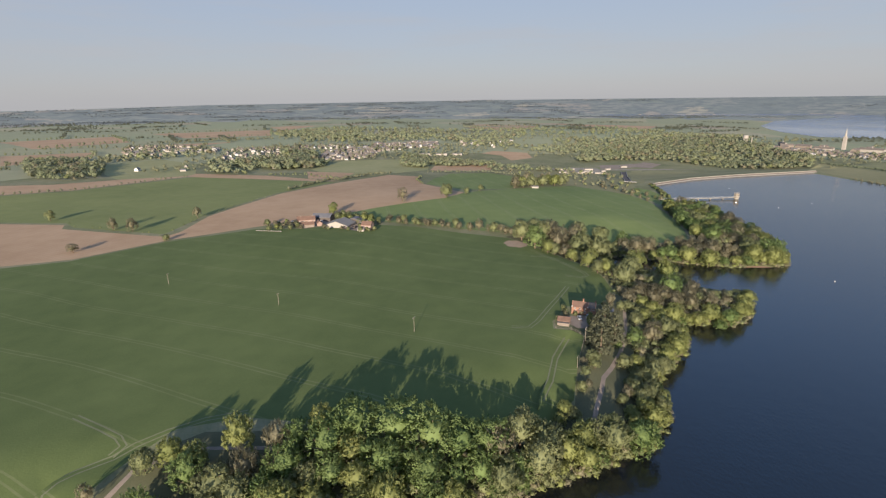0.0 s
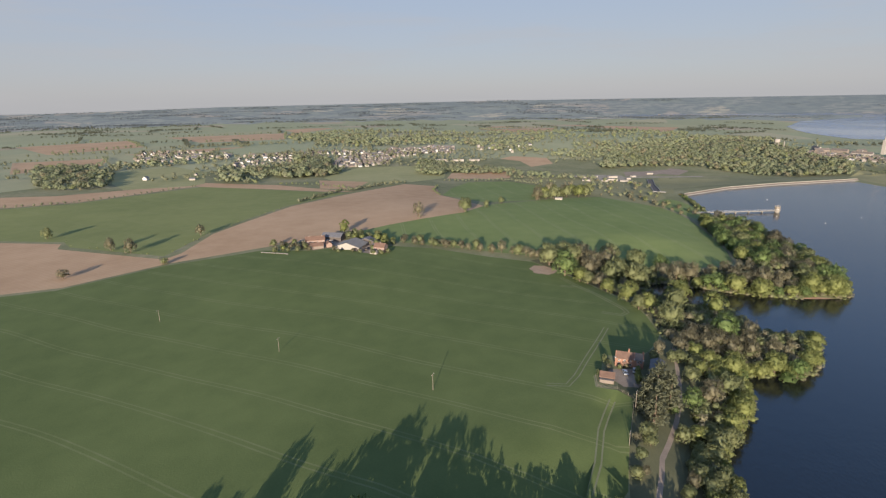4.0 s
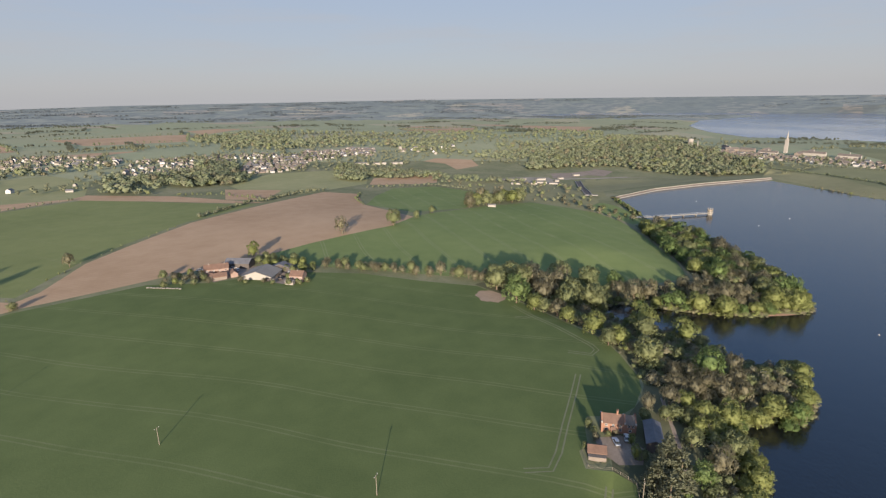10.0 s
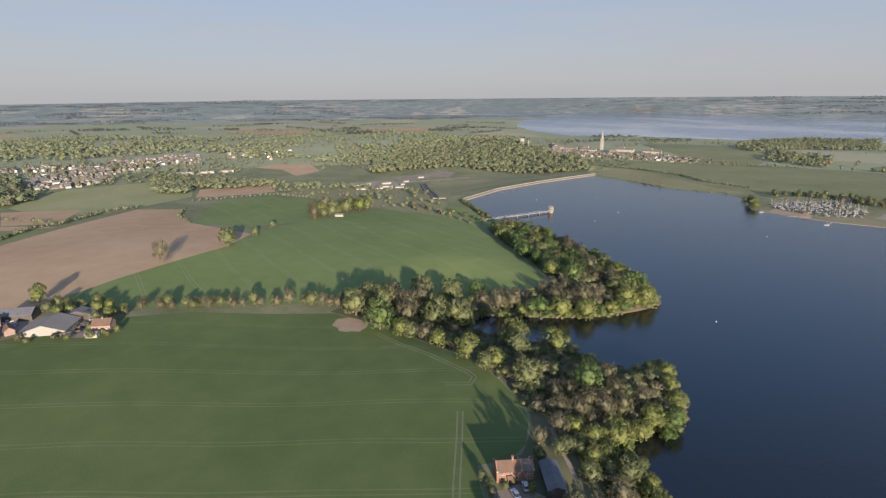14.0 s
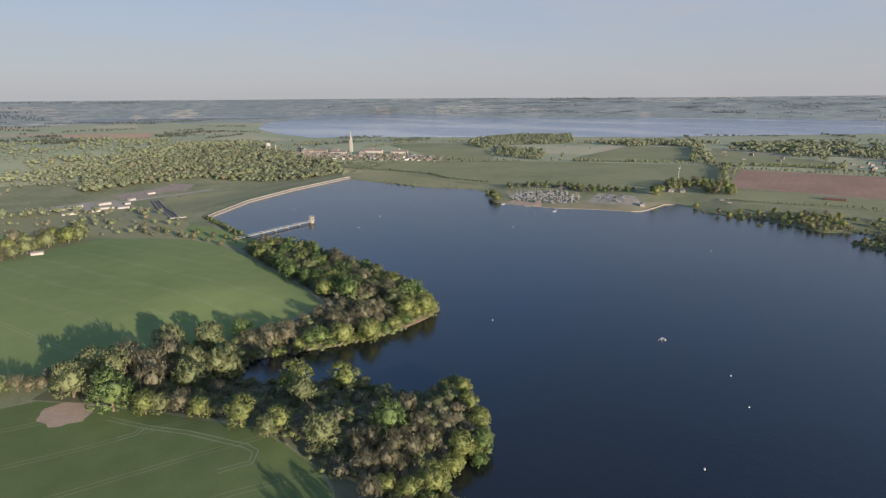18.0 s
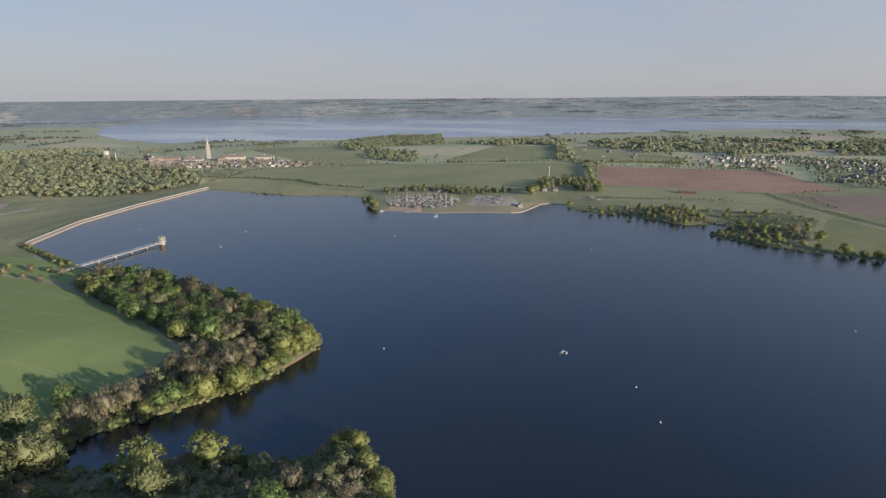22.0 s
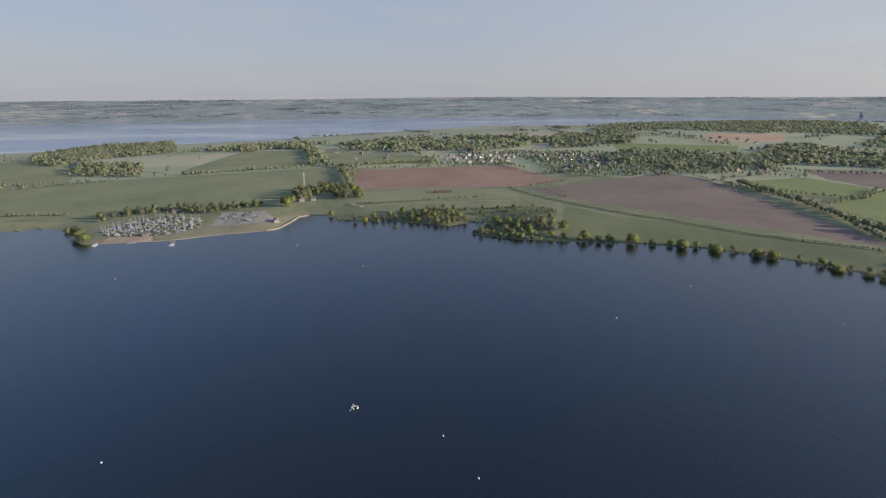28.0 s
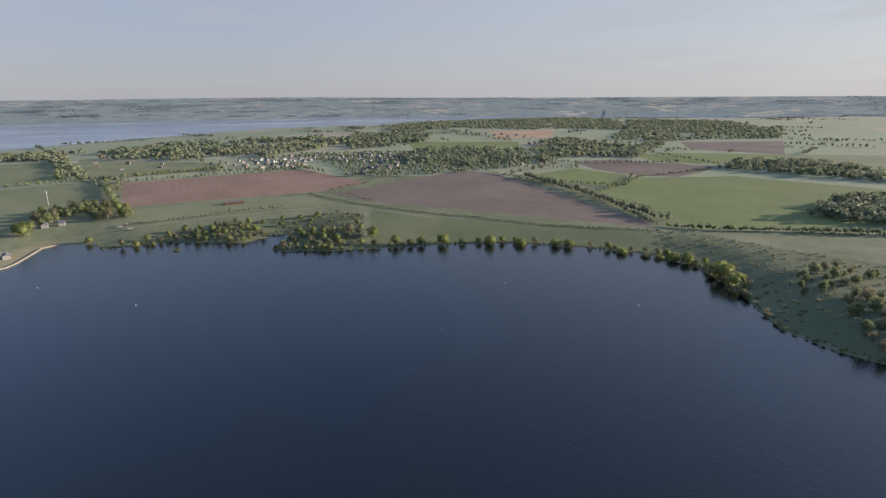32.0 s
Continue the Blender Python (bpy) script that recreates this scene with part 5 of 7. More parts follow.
HEDGES = [  # line, spacing, low, high
    ([(-173, 605), (-144, 681), (-130, 690), (-100, 745), (-70, 765)], 5, 3, 6),
    ([(-23, 650), (-32, 690), (-27, 740)], 8, 2, 4),
    ([(-20, 790), (10, 795), (70, 812), (125, 760)], 9, 3, 6),
    ([(-600, 544), (-474, 572), (-420, 608), (-340, 738)], 12, 2, 4),
    ([(-240, 750), (-190, 745), (-130, 700)], 9, 2, 5),
    ([(-316, 448), (-300, 432), (-212, 400), (-208, 466), (-199, 510), (-178, 587)], 20, 1, 2.2),
    ([(615, 884), (642, 800), (645, 716), (626, 664), (633, 592)], 4, 2, 4.5), ([(600, 840), (690, 872), (720, 835), (860, 670)], 9, 2, 5),
    ([(565, 700), (580, 640), (590, 600)], 22, 1.5, 3),
    ([(900, 600), (945, 515), (992, 392), (1007, 432)], 9, 3, 7), ([(1007, 432), (1050, 445), (1304, 500)], 14, 5, 9),
    ([(990, 390), (960, 345), (900, 344)], 8, 4, 8), ([(951, 346), (970, 270), (985, 180), (1006, 94)], 9, 3, 6),
    ([(1001, 368), (921, 360), (764, 320)], 5, 3.5, 7.5), ([(999, 354), (1027, 297), (1053, 217)], 5, 3.5, 8), ([(1010, 100), (1015, 230), (1040, 226), (1144, 224)], 10, 4, 8),
    ([(590, 412), (640, 421)], 3, 0.7, 1.3), ([(592, 399), (644, 407)], 3, 0.7, 1.3), ([(596, 386), (640, 394)], 4, 0.7, 1.4),
    ([(836, 33), (793, 92), (740, 70), (700, 58)], 11, 2, 4), ([(778, 118), (740, 101), (701, 80), (658, 51), (624, 25), (566, -31), (532, -65), (509, -99), (478, -144)], 1.7, 1.2, 2.2), ([(669, 296), (671, 272), (679, 248), (689, 210)], 4, 1.5, 3), ([(695, 205), (703, 178), (703, 149)], 7, 2, 4.5),
    ([(801, -187), (733, -191), (669, -190), (621, -186), (569, -181), (523, -176), (507, -180)], 9, 6, 11), ([(870, -160), (783, -177), (698, -190), (635, -196), (561, -172), (498, -158)], 6, 2, 6),
    ([(821, -196), (757, -187), (689, -272), (760, -338)], 9, 3, 6), ([(490, -160), (460, -200), (437, -246), (399, -306), (340, -370), (240, -420)], 4, 3, 6), ([(430, -240), (392, -300), (330, -360)], 6, 2, 4),
    ([(905, -132), (910, -200), (857, -309), (907, -342)], 12, 3, 6), ([(666, -217), (739, -335), (763, -490)], 12, 3, 6),
    ([(850, -509), (907, -340), (1010, -300)], 12, 4, 7), ([(655, -721), (815, -546), (1001, -576)], 15, 3, 7),
    ([(-859, 1067), (-702, 1117), (-626, 976), (-707, 874)], 18, 4, 8), ([(-1216, 1522), (-1019, 1718), (-802, 1422), (-922, 1245)], 24, 5, 9),
    ([(-967, 1856), (-618, 2016), (-500, 1625), (-717, 1554)], 26, 5, 9), ([(83, 2079), (379, 2203), (301, 1747), (162, 1790), (83, 2079)], 26, 6, 9),
]
for line, gap, lo_h, hi_h in HEDGES:
    q = []
    for a, b in zip(line, line[1:]):
        n_ = max(1, int(math.dist(a, b) / gap / 0.6))
        q += [(a[0] + (b[0] - a[0]) * (i + rng.uniform(-0.4, 0.4)) / n_, a[1] + (b[1] - a[1]) * (i + rng.uniform(-0.4, 0.4)) / n_) for i in range(n_)]
    q = np.array(q) + rng.uniform(-1.2, 1.2, (len(q), 2))
    mass("hedge", "straggling hedge of bushes and small trees", "hedge", q, rng.uniform(lo_h, hi_h, len(q)), M_LEAF[("far", "hedge", "hedge", "oak")[int(rng.integers(0, 4))]], 1.25, WOOD_T)


def scatter_trees(n, r0, r1, lo_h, hi_h, m_, shapes, level, a0=-1.2, a1=3.6):
    a, r = rng.uniform(a0, a1, n), np.sqrt(rng.uniform(r0 ** 2, r1 ** 2, n))
    q = np.stack([CENTRE[0] + r * np.cos(a), CENTRE[1] + r * np.sin(a)], 1)
    clump = np.array([noise.noise((x * 0.0035, y * 0.0035, 2.0)) + 0.5 * noise.noise((x * 0.012, y * 0.012, 5.0)) for x, y in q])
    ok = (clump > level) & ~inside(q[:, 0], q[:, 1], LAKE) & (edge_distance(q[:, 0], q[:, 1], ESTUARY) > 25) & ~inside(q[:, 0], q[:, 1], ESTUARY) & (edge_distance(q[:, 0], q[:, 1], LAKE) > 60)
    for p in OPEN:
        ok &= ~inside(q[:, 0], q[:, 1], p)
    q = q[ok]
    mass("scattered_trees", "scattered trees and copses over the farmland", "trees", q, rng.uniform(lo_h, hi_h, len(q)), m_, 1.0, shapes)


scatter_trees(300, 780, 1700, 5, 11, M_LEAF["hedge"], WOOD_T, 0.0)


def country_hedges(n, r0, r1, gap, lo_h, hi_h, m_, shapes):
    """Hedgerows with trees, in the two directions of the old field pattern, and small copses."""
    q = []
    for _ in range(n):
        a, r = rng.uniform(-1.2, 3.6), math.sqrt(rng.uniform(r0 ** 2, r1 ** 2))
        x, y = CENTRE[0] + r * math.cos(a), CENTRE[1] + r * math.sin(a)
        if rng.uniform() < 0.22:
            k = int(rng.integers(25, 70))
            s = rng.uniform(18, 45)
            q += [(x + rng.normal() * s * 1.6, y + rng.normal() * s * 0.8) for _ in range(k)]
            continue
        t, ln = rng.choice([0.4, 1.97]) + rng.normal() * 0.12, rng.uniform(90, 320)
        k = int(ln / gap)
        q += [(x + math.cos(t) * (i - k / 2) * gap + rng.normal() * 2.5, y + math.sin(t) * (i - k / 2) * gap + rng.normal() * 2.5) for i in range(k) if rng.uniform() < 0.8]
    q = np.array(q)
    ok = ~inside(q[:, 0], q[:, 1], LAKE) & ~inside(q[:, 0], q[:, 1], ESTUARY) & (edge_distance(q[:, 0], q[:, 1], LAKE) > 130)
    for p in OPEN:
        ok &= ~inside(q[:, 0], q[:, 1], p)
    q = q[ok]
    mass("hedgerows", "hedgerows and copses dividing the farmland", "hedges", q, rng.uniform(lo_h, hi_h, len(q)), m_, 1.1, shapes)


country_hedges(70, 800, 1500, 7, 4, 9, M_LEAF["hedge"], WOOD_T)
country_hedges(60, 800, 1600, 7, 4, 9, M_LEAF["hedge"], WOOD_T)
country_hedges(340, 1400, 3500, 9, 6, 11, M_LEAF["hedge"], DOT_T)
streaks = []
for _ in range(560):
    a, r, n_ = rng.uniform(-1.2, 3.6), math.sqrt(rng.uniform(3300 ** 2, 4780 ** 2)), int(rng.integers(6, 34))
    for k in range(n_):
        aa, rr = a + (k - n_ / 2) * rng.uniform(8, 12) / r, r + rng.normal() * 9
        streaks.append((CENTRE[0] + rr * math.cos(aa), CENTRE[1] + rr * math.sin(aa)))
streaks = np.array(streaks)
streaks = streaks[(edge_distance(streaks[:, 0], streaks[:, 1], ESTUARY) > 90) & ~inside(streaks[:, 0], streaks[:, 1], ESTUARY) & (np.hypot(streaks[:, 0] - CENTRE[0], streaks[:, 1] - CENTRE[1]) < 4820)]
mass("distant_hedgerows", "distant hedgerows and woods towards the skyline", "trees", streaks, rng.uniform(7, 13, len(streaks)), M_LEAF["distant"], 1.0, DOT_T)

# ---- bushes at the water's edge ----


def along(line, gap, off, spread):
    q = []
    for a, b in zip(line, line[1:]):
        d = Vector((b[0] - a[0], b[1] - a[1]))
        n_ = max(1, int(d.length / gap))
        nn = Vector((-d.y, d.x)).normalized()
        for i in range(n_):
            o = off + rng.uniform(-spread, spread)
            q.append((a[0] + d.x * (i + rng.uniform(0, 1)) / n_ + nn.x * o, a[1] + d.y * (i + rng.uniform(0, 1)) / n_ + nn.y * o))
    return np.array(q)


for line, gap, off, lo_h, hi_h in (
    (SHORE_WEST[1:41], 1.8, -0.1, 1.8, 3.6), (SHORE_WEST[1:41], 2.6, 3.0, 2.0, 4.5), (SHORE_WEST[41:44], 3.0, 1.5, 1.5, 3.0),
    (SHORE_EAST[14:31], 3.2, 1.2, 0.8, 2.6), (SHORE_EAST[30:35], 3.0, 2.0, 1.5, 3.5), (SHORE_EAST[0:2], 5.0, 1.0, 1.5, 4.0), (SHORE_EAST[1:4], 9.0, 1.0, 1.0, 3.0),
):
    q = along(line, gap, off, 1.2)
    q = q[~inside(q[:, 0], q[:, 1], BEACH)]
    u = rng.uniform(0, 1, len(q))
    for k, m_ in enumerate((M_LEAF["willow"], M_LEAF["oak"], M_LEAF["budding"])):
        mine = q[(u * 3).astype(int) == k]
        mass("lakeside_scrub", "low bushes and reeds along the waterline", "bushes", mine, rng.uniform(lo_h, hi_h, len(mine)), m_, 1.35, FAR_T, 0.2)

q = fill([(128, 748), (165, 680), (214, 612), (215, 643), (240, 676), (252, 745), (258, 800), (220, 838), (186, 870), (110, 860), (84, 820)], 11)
q = q[rng.uniform(0, 1, len(q)) < 0.32]
for k, m_ in enumerate((M_LEAF["hedge"], M_LEAF["budding"], M_LEAF["oak"])):
    mass("meadow_scrub", "scattered bushes on rough meadow", "bushes", q[k::3], rng.uniform(2.5, 7.5, len(q[k::3])), m_, 1.4, WOOD_T)
q = fill([(590, 250), (625, 236), (642, 200), (650, 148), (655, 102), (640, 82), (566, 98), (545, 108), (548, 160), (560, 171), (590, 157), (608, 154), (609, 172), (592, 196), (604, 225)], 4.2)
q = q[[noise.noise((x * 0.05, y * 0.05, 3.0)) > -0.25 for x, y in q]]
for k, m_ in enumerate((M_LEAF["budding"], M_LEAF["far"], M_LEAF["budding"], M_LEAF["willow"])):
    mass("reeds", "pale reeds and low sallow scrub on the spit", "reeds", q[k::4], rng.uniform(0.6, 1.9, len(q[k::4])), m_, 2.2, WOOD_T, 0.1)
q = fill([(436, -112), (415, -118), (355, -100), (302, -73), (240, -91), (150, -136), (150, -200), (300, -230), (400, -185), (470, -168), (490, -130)], 7.5)
q = q[rng.uniform(0, 1, len(q)) < 0.85]
for k, m_ in enumerate((M_LEAF["budding"], M_LEAF["hedge"], M_LEAF["oak"])):
    mass("bank_scrub", "low brambles and scrub on the south bank", "bushes", q[k::3], rng.uniform(0.6, 1.9, len(q[k::3])), m_, 3.0, WOOD_T, 0.12)
# ---- dam, spillway and valve tower ----


def sweep(line, profile, closed=False):
    """A strip along a line: profile is distance to the outer side and height."""
    p = [Vector(q) for q in line]
    bm = bmesh.new()
    rows = []
    for i, q in enumerate(p):
        d = (p[min(i + 1, len(p) - 1)] - p[max(i - 1, 0)]).normalized()
        nn = Vector((-d.y, d.x))
        rows.append([bm.verts.new((q.x + nn.x * o, q.y + nn.y * o, z)) for o, z in profile])
    for a, b in zip(rows, rows[1:]):
        for i in range(len(profile) - 1):
            bm.faces.new((a[i], b[i], b[i + 1], a[i + 1]))
    bmesh.ops.recalc_face_normals(bm, faces=bm.faces)
    return bm


DAM_LINE = [(274, 692)] + [tuple(Vector(a).lerp(Vector(b), k / 4)) for a, b in zip(SHORE_DAM, SHORE_DAM[1:]) for k in range(4)] + [SHORE_DAM[-1], (548, 790)]
dam = tagged(new("dam"), "long earth dam with pale stone facing and a crest road", "dam", kind="structure")
part("stone_apron", sweep(DAM_LINE, [(-4, -2.2), (0, 0.1), (0.9, 0.7), (1.3, 0.75)]), M_STONE, dam, "pale concrete apron at the waterline")
part("stone_facing", sweep(DAM_LINE, [(1.3, 0.75), (3.6, 2.1)]), plain("brown_pitching", (0.125, 0.105, 0.085), 0.95, 0, 0.3, 0.5), dam, "brown stone pitching")
part("wave_wall", sweep(DAM_LINE, [(3.5, 2.0), (3.6, 2.7), (3.9, 2.7), (4.0, 2.3)]), M_STONE, dam, "pale concrete wave wall")
part("crest_road", sweep(DAM_LINE, [(4.0, 2.35), (7.6, 2.35)]), M_WORN, dam, "gravel road on the crest")
part("grass_slope", sweep(DAM_LINE, [(7.6, 2.35), (8.6, 2.1), (17, -5.5), (30, -8.0)]), M_DRYGRASS, dam, "steep mown grass slope")

SPILL = [(248, 718), (256, 748), (267, 790), (290, 866)]
spill = tagged(new("spillway"), "dark concrete spillway channel with pale walls", "spillway")
zs = [max(ground_z(x + o, y) for o in (-4, 0, 4)) for x, y in SPILL]


def ribbon(line, zs, half, drop=0.0, thick=0.4):
    bm = bmesh.new()
    rows = []
    p = [Vector(q) for q in line]
    for i, q in enumerate(p):
        d = (p[min(i + 1, len(p) - 1)] - p[max(i - 1, 0)]).normalized()
        nn = Vector((-d.y, d.x))
        rows.append([bm.verts.new((q.x + nn.x * o, q.y + nn.y * o, zs[i] + z)) for o, z in ((-half, 0), (half, 0), (half, -thick), (-half, -thick))])
    for a, b in zip(rows, rows[1:]):
        for i in range(4):
            bm.faces.new((a[i], b[i], b[(i + 1) % 4], a[(i + 1) % 4]))
    bm.faces.new(rows[0])
    bm.faces.new(rows[-1][::-1])
    bmesh.ops.recalc_face_normals(bm, faces=bm.faces)
    return bm


part("channel_floor", ribbon(SPILL, [z + 0.3 for z in zs], 3.8), M_DARK, spill, "dark channel floor")
for side in (-1, 1):
    part("side_wall", ribbon([(x + side * 4.1, y) for x, y in SPILL], [z + 1.3 for z in zs], 0.35, 0, 3.0), M_STONE, spill, "pale concrete side wall")
part("footbridge", ribbon([(240, 711), (254, 705)], [max(zs[0], 2.4) + 1.2] * 2, 1.8, 0, 0.8), M_STONE, spill, "pale concrete bridge over the channel")

JA, JB = Vector((262, 588.0)), Vector((323, 592.3))
jd = (JB - JA).normalized()
ja = math.degrees(math.atan2(jd.y, jd.x))
jl = (JB - JA).length
jetty = tagged(new("jetty"), "long narrow concrete footbridge on piers over the water", "footbridge")
jetty.matrix_basis = pose(JA.x, JA.y, -2.8, 0, 0, ja)
part("deck", boxes((-25, jl, -1.3, 1.3, 4.3, 4.8), bevel=0.05), M_STONE, jetty, "pale concrete deck")
for s in (-1, 1):
    bm = boxes((-18, jl, s * 1.22 - 0.03, s * 1.22 + 0.03, 5.75, 5.83), (-18, jl, s * 1.22 - 0.02, s * 1.22 + 0.02, 5.25, 5.3))
    for k in range(0, int(jl + 18), 3):
        box(bm, -18 + k - 0.03, -18 + k + 0.03, s * 1.22 - 0.03, s * 1.22 + 0.03, 4.8, 5.8)
    part("railing", bm, M_METAL, jetty, "thin steel railing")
for x in (6, 20, 34, 48):
    part("pier", boxes((x - 0.35, x + 0.35, -1.0, 1.0, -5, 3.9), (x - 0.5, x + 0.5, -1.2, 1.2, 3.9, 4.3), bevel=0.06), M_STONE, jetty)
tower = tagged(new("valve_tower"), "pale stone valve tower with turrets standing in the water", "tower")
tower.matrix_basis = pose(JB.x + jd.x * 2.8, JB.y + jd.y * 2.8, -1.7, 0, 0, ja) @ Matrix.Diagonal((0.78, 0.78, 0.82, 1))
bm = bmesh.new()
turned(bm, [(3.0, -6), (3.0, 4.0), (4.0, 4.6), (4.0, 5.2)], 20)
part("shaft", bm, M_STONE, tower, "round concrete shaft")
bm = bmesh.new()
turned(bm, [(3.4, 5.2), (3.4, 8.4), (3.9, 8.5), (3.9, 8.9), (2.0, 9.3)], 8)
part("cabin", bm, plain("tan_stone", (0.22, 0.19, 0.15), 0.9, 0, 0.2, 0.8), tower, "eight sided tan stone cabin")
for k in range(4):
    a = k * math.pi / 2 + math.pi / 4
    bm = bmesh.new()
    turned(bm, [(0.55, 8.9), (0.55, 10.2), (0.7, 10.3), (0.1, 11.0)], 8, (2.7 * math.cos(a), 2.7 * math.sin(a)))
    part("turret", bm, M_STONE, tower)
for k in range(8):
    a = k * math.pi / 4 + math.pi / 8
    bm = boxes((-0.04, 0.04, -0.5, 0.5, 6.0, 7.6))
    bmesh.ops.transform(bm, matrix=Matrix.Rotation(a, 4, "Z") @ Matrix.Translation((3.16, 0, 0)), verts=bm.verts)
    part("window", bm, M_GLASS, tower)
bm = bmesh.new()
for k in range(20):
    a = k * math.pi / 10
    rod(bm, (3.9 * math.cos(a), 3.9 * math.sin(a), 5.2), (3.9 * math.cos(a), 3.9 * math.sin(a), 6.2), 0.03, 0.03, 4)
turned(bm, [(3.92, 6.15), (3.92, 6.22), (3.86, 6.22)], 20)
part("railing", bm, M_METAL, tower)

# ---- houses ----


def gable_walls(L, W, H, R):
    bm = bmesh.new()
    s = [bm.verts.new(p) for x in (-L / 2, L / 2) for p in ((x, -W / 2, -0.8), (x, W / 2, -0.8), (x, W / 2, H), (x, 0, H + R), (x, -W / 2, H))]
    bm.faces.new(s[4::-1])
    bm.faces.new(s[5:])
    for i in range(5):
        j = (i + 1) % 5
        bm.faces.new((s[i], s[j], s[j + 5], s[i + 5]))
    bmesh.ops.recalc_face_normals(bm, faces=bm.faces)
    return bm


def gable_roof(L, W, H, R, over=0.4, thick=0.22):
    bm = bmesh.new()
    k = R / (W / 2)
    e = W / 2 + over
    prof = [(-e, H - over * k + 0.04), (0, H + R + 0.04), (e, H - over * k + 0.04), (e, H - over * k + 0.04 + thick), (0, H + R + 0.04 + thick), (-e, H - over * k + 0.04 + thick)]
    rows = [[bm.verts.new((x, y, z)) for y, z in prof] for x in (-L / 2 - over * 0.6, L / 2 + over * 0.6)]
    for i in range(6):
        j = (i + 1) % 6
        bm.faces.new((rows[0][i], rows[0][j], rows[1][j], rows[1][i]))
    for row in rows:
        bm.faces.new((row[0], row[1], row[4], row[5]))
        bm.faces.new((row[1], row[2], row[3], row[4]))
    bmesh.ops.recalc_face_normals(bm, faces=bm.faces)
    return bm


def window_at(parent, x, y, z, w, h, nx, ny):
    """A window on an outer wall that faces (nx, ny)."""
    root = None
    m = Matrix.Translation((x, y, z)) @ Matrix.Rotation(math.atan2(nx, -ny), 4, "Z")
    bm = boxes((-w / 2, w / 2, -0.06, 0.04, 0, 0.08), (-w / 2, w / 2, -0.06, 0.04, h - 0.08, h), (-w / 2, -w / 2 + 0.08, -0.06, 0.04, 0.08, h - 0.08), (w / 2 - 0.08, w / 2, -0.06, 0.04, 0.08, h - 0.08), (-0.04, 0.04, -0.05, 0.04, 0.08, h - 0.08))
    bmesh.ops.transform(bm, matrix=m, verts=bm.verts)
    root = part("window", bm, M_WHITE, parent, "white framed window")
    bm = boxes((-w / 2 + 0.08, w / 2 - 0.08, -0.02, 0.02, 0.08, h - 0.08))
    bmesh.ops.transform(bm, matrix=m, verts=bm.verts)
    part("pane", bm, M_GLASS, root)


def house(name, label, category, x, y, turn, L, W, H, R, wall, roof, chimneys=(0.3,), windows=0, z=None, storeys=2):
    root = tagged(new(name), label, category)
    root.matrix_basis = pose(x, y, ground_z(x, y) if z is None else z, 0, 0, turn)
    part("wall", gable_walls(L, W, H, R), wall, root)
    part("roof", gable_roof(L, W, H, R), roof, root)
    for c in chimneys:
        bm = boxes((c * L - 0.4, c * L + 0.4, -0.35, 0.35, H + R * 0.6, H + R + 0.6), (c * L - 0.25, c * L - 0.02, -0.12, 0.12, H + R + 0.6, H + R + 0.9), (c * L + 0.02, c * L + 0.25, -0.12, 0.12, H + R + 0.6, H + R + 0.9))
        part("chimney", bm, M_BRICK, root)
    for s in range(storeys if windows else 0):
        for k in range(windows):
            for side in (-1, 1):
                window_at(root, -L / 2 + (k + 0.5) * L / windows, side * (W / 2), 0.6 + s * 1.5, 0.8, 0.85, 0, side)
    if windows:
        bm = boxes((-0.5, 0.5, -W / 2 - 0.05, -W / 2 + 0.05, 0, 2.05))
        part("door", bm, M_DARK, root, "dark wooden door")
    return root


# the lakeside cottage and its yard
COT = -19.0
cot = tagged(new("cottage"), "orange brick cottage with red tile roof and parapet gables", "house")
cot.matrix_basis = pose(66.4, 239.7, ground_z(66.4, 239.7), 0, 0, COT)
part("wall", gable_walls(10.6, 5.2, 3.5, 1.8), M_WARMBRICK, cot, "orange red brick wall")
for x0, x1, m_, l_ in ((-5.15, 1.75, M_WARMTILE, "red clay tile roof"), (2.1, 5.1, M_TILE, "darker patched tile roof")):
    bm = gable_roof(x1 - x0 - 0.36, 5.2, 3.5, 1.8, 0.3)
    bmesh.ops.translate(bm, verts=bm.verts, vec=((x0 + x1) / 2, 0, 0))
    part("roof", bm, m_, cot, l_)
for x in (-5.32, 1.92, 5.32):
    bm = gable_walls(0.34, 5.5, 3.75, 1.95)
    bmesh.ops.translate(bm, verts=bm.verts, vec=(x, 0, 0))
    part("parapet", bm, M_WARMBRICK, cot, "brick gable parapet")
    bm = boxes((x - 0.25, x + 0.25, -2.95, -2.55, 3.5, 4.1), (x - 0.25, x + 0.25, 2.55, 2.95, 3.5, 4.1))
    part("kneeler", bm, M_RENDER, cot, "pale parapet shoulder")
for x, top in ((-0.4, 6.7), (5.1, 6.0)):
    st = part("chimney", boxes((x - 0.28, x + 0.28, -0.26, 0.26, 4.4, top - 0.2), (x - 0.34, x + 0.34, -0.32, 0.32, top - 0.2, top), bevel=0.02), M_WARMBRICK, cot)
    for o in (-0.2, 0.2):
        bm = bmesh.new()
        turned(bm, [(0.13, top), (0.11, top + 0.45), (0.14, top + 0.5)], 8, (x + o, 0))
        part("pot", bm, M_WARMTILE, st)
for x in (-3.9, -1.7, 0.5, 3.2, 4.5):
    window_at(cot, x, -2.6, 2.35, 0.85, 0.85, 0, -1)
for x in (-3.9, 0.5, 3.6):
    window_at(cot, x, -2.6, 0.7, 0.95, 1.0, 0, -1)
    window_at(cot, x, 2.6, 2.2, 0.8, 0.85, 0, 1)
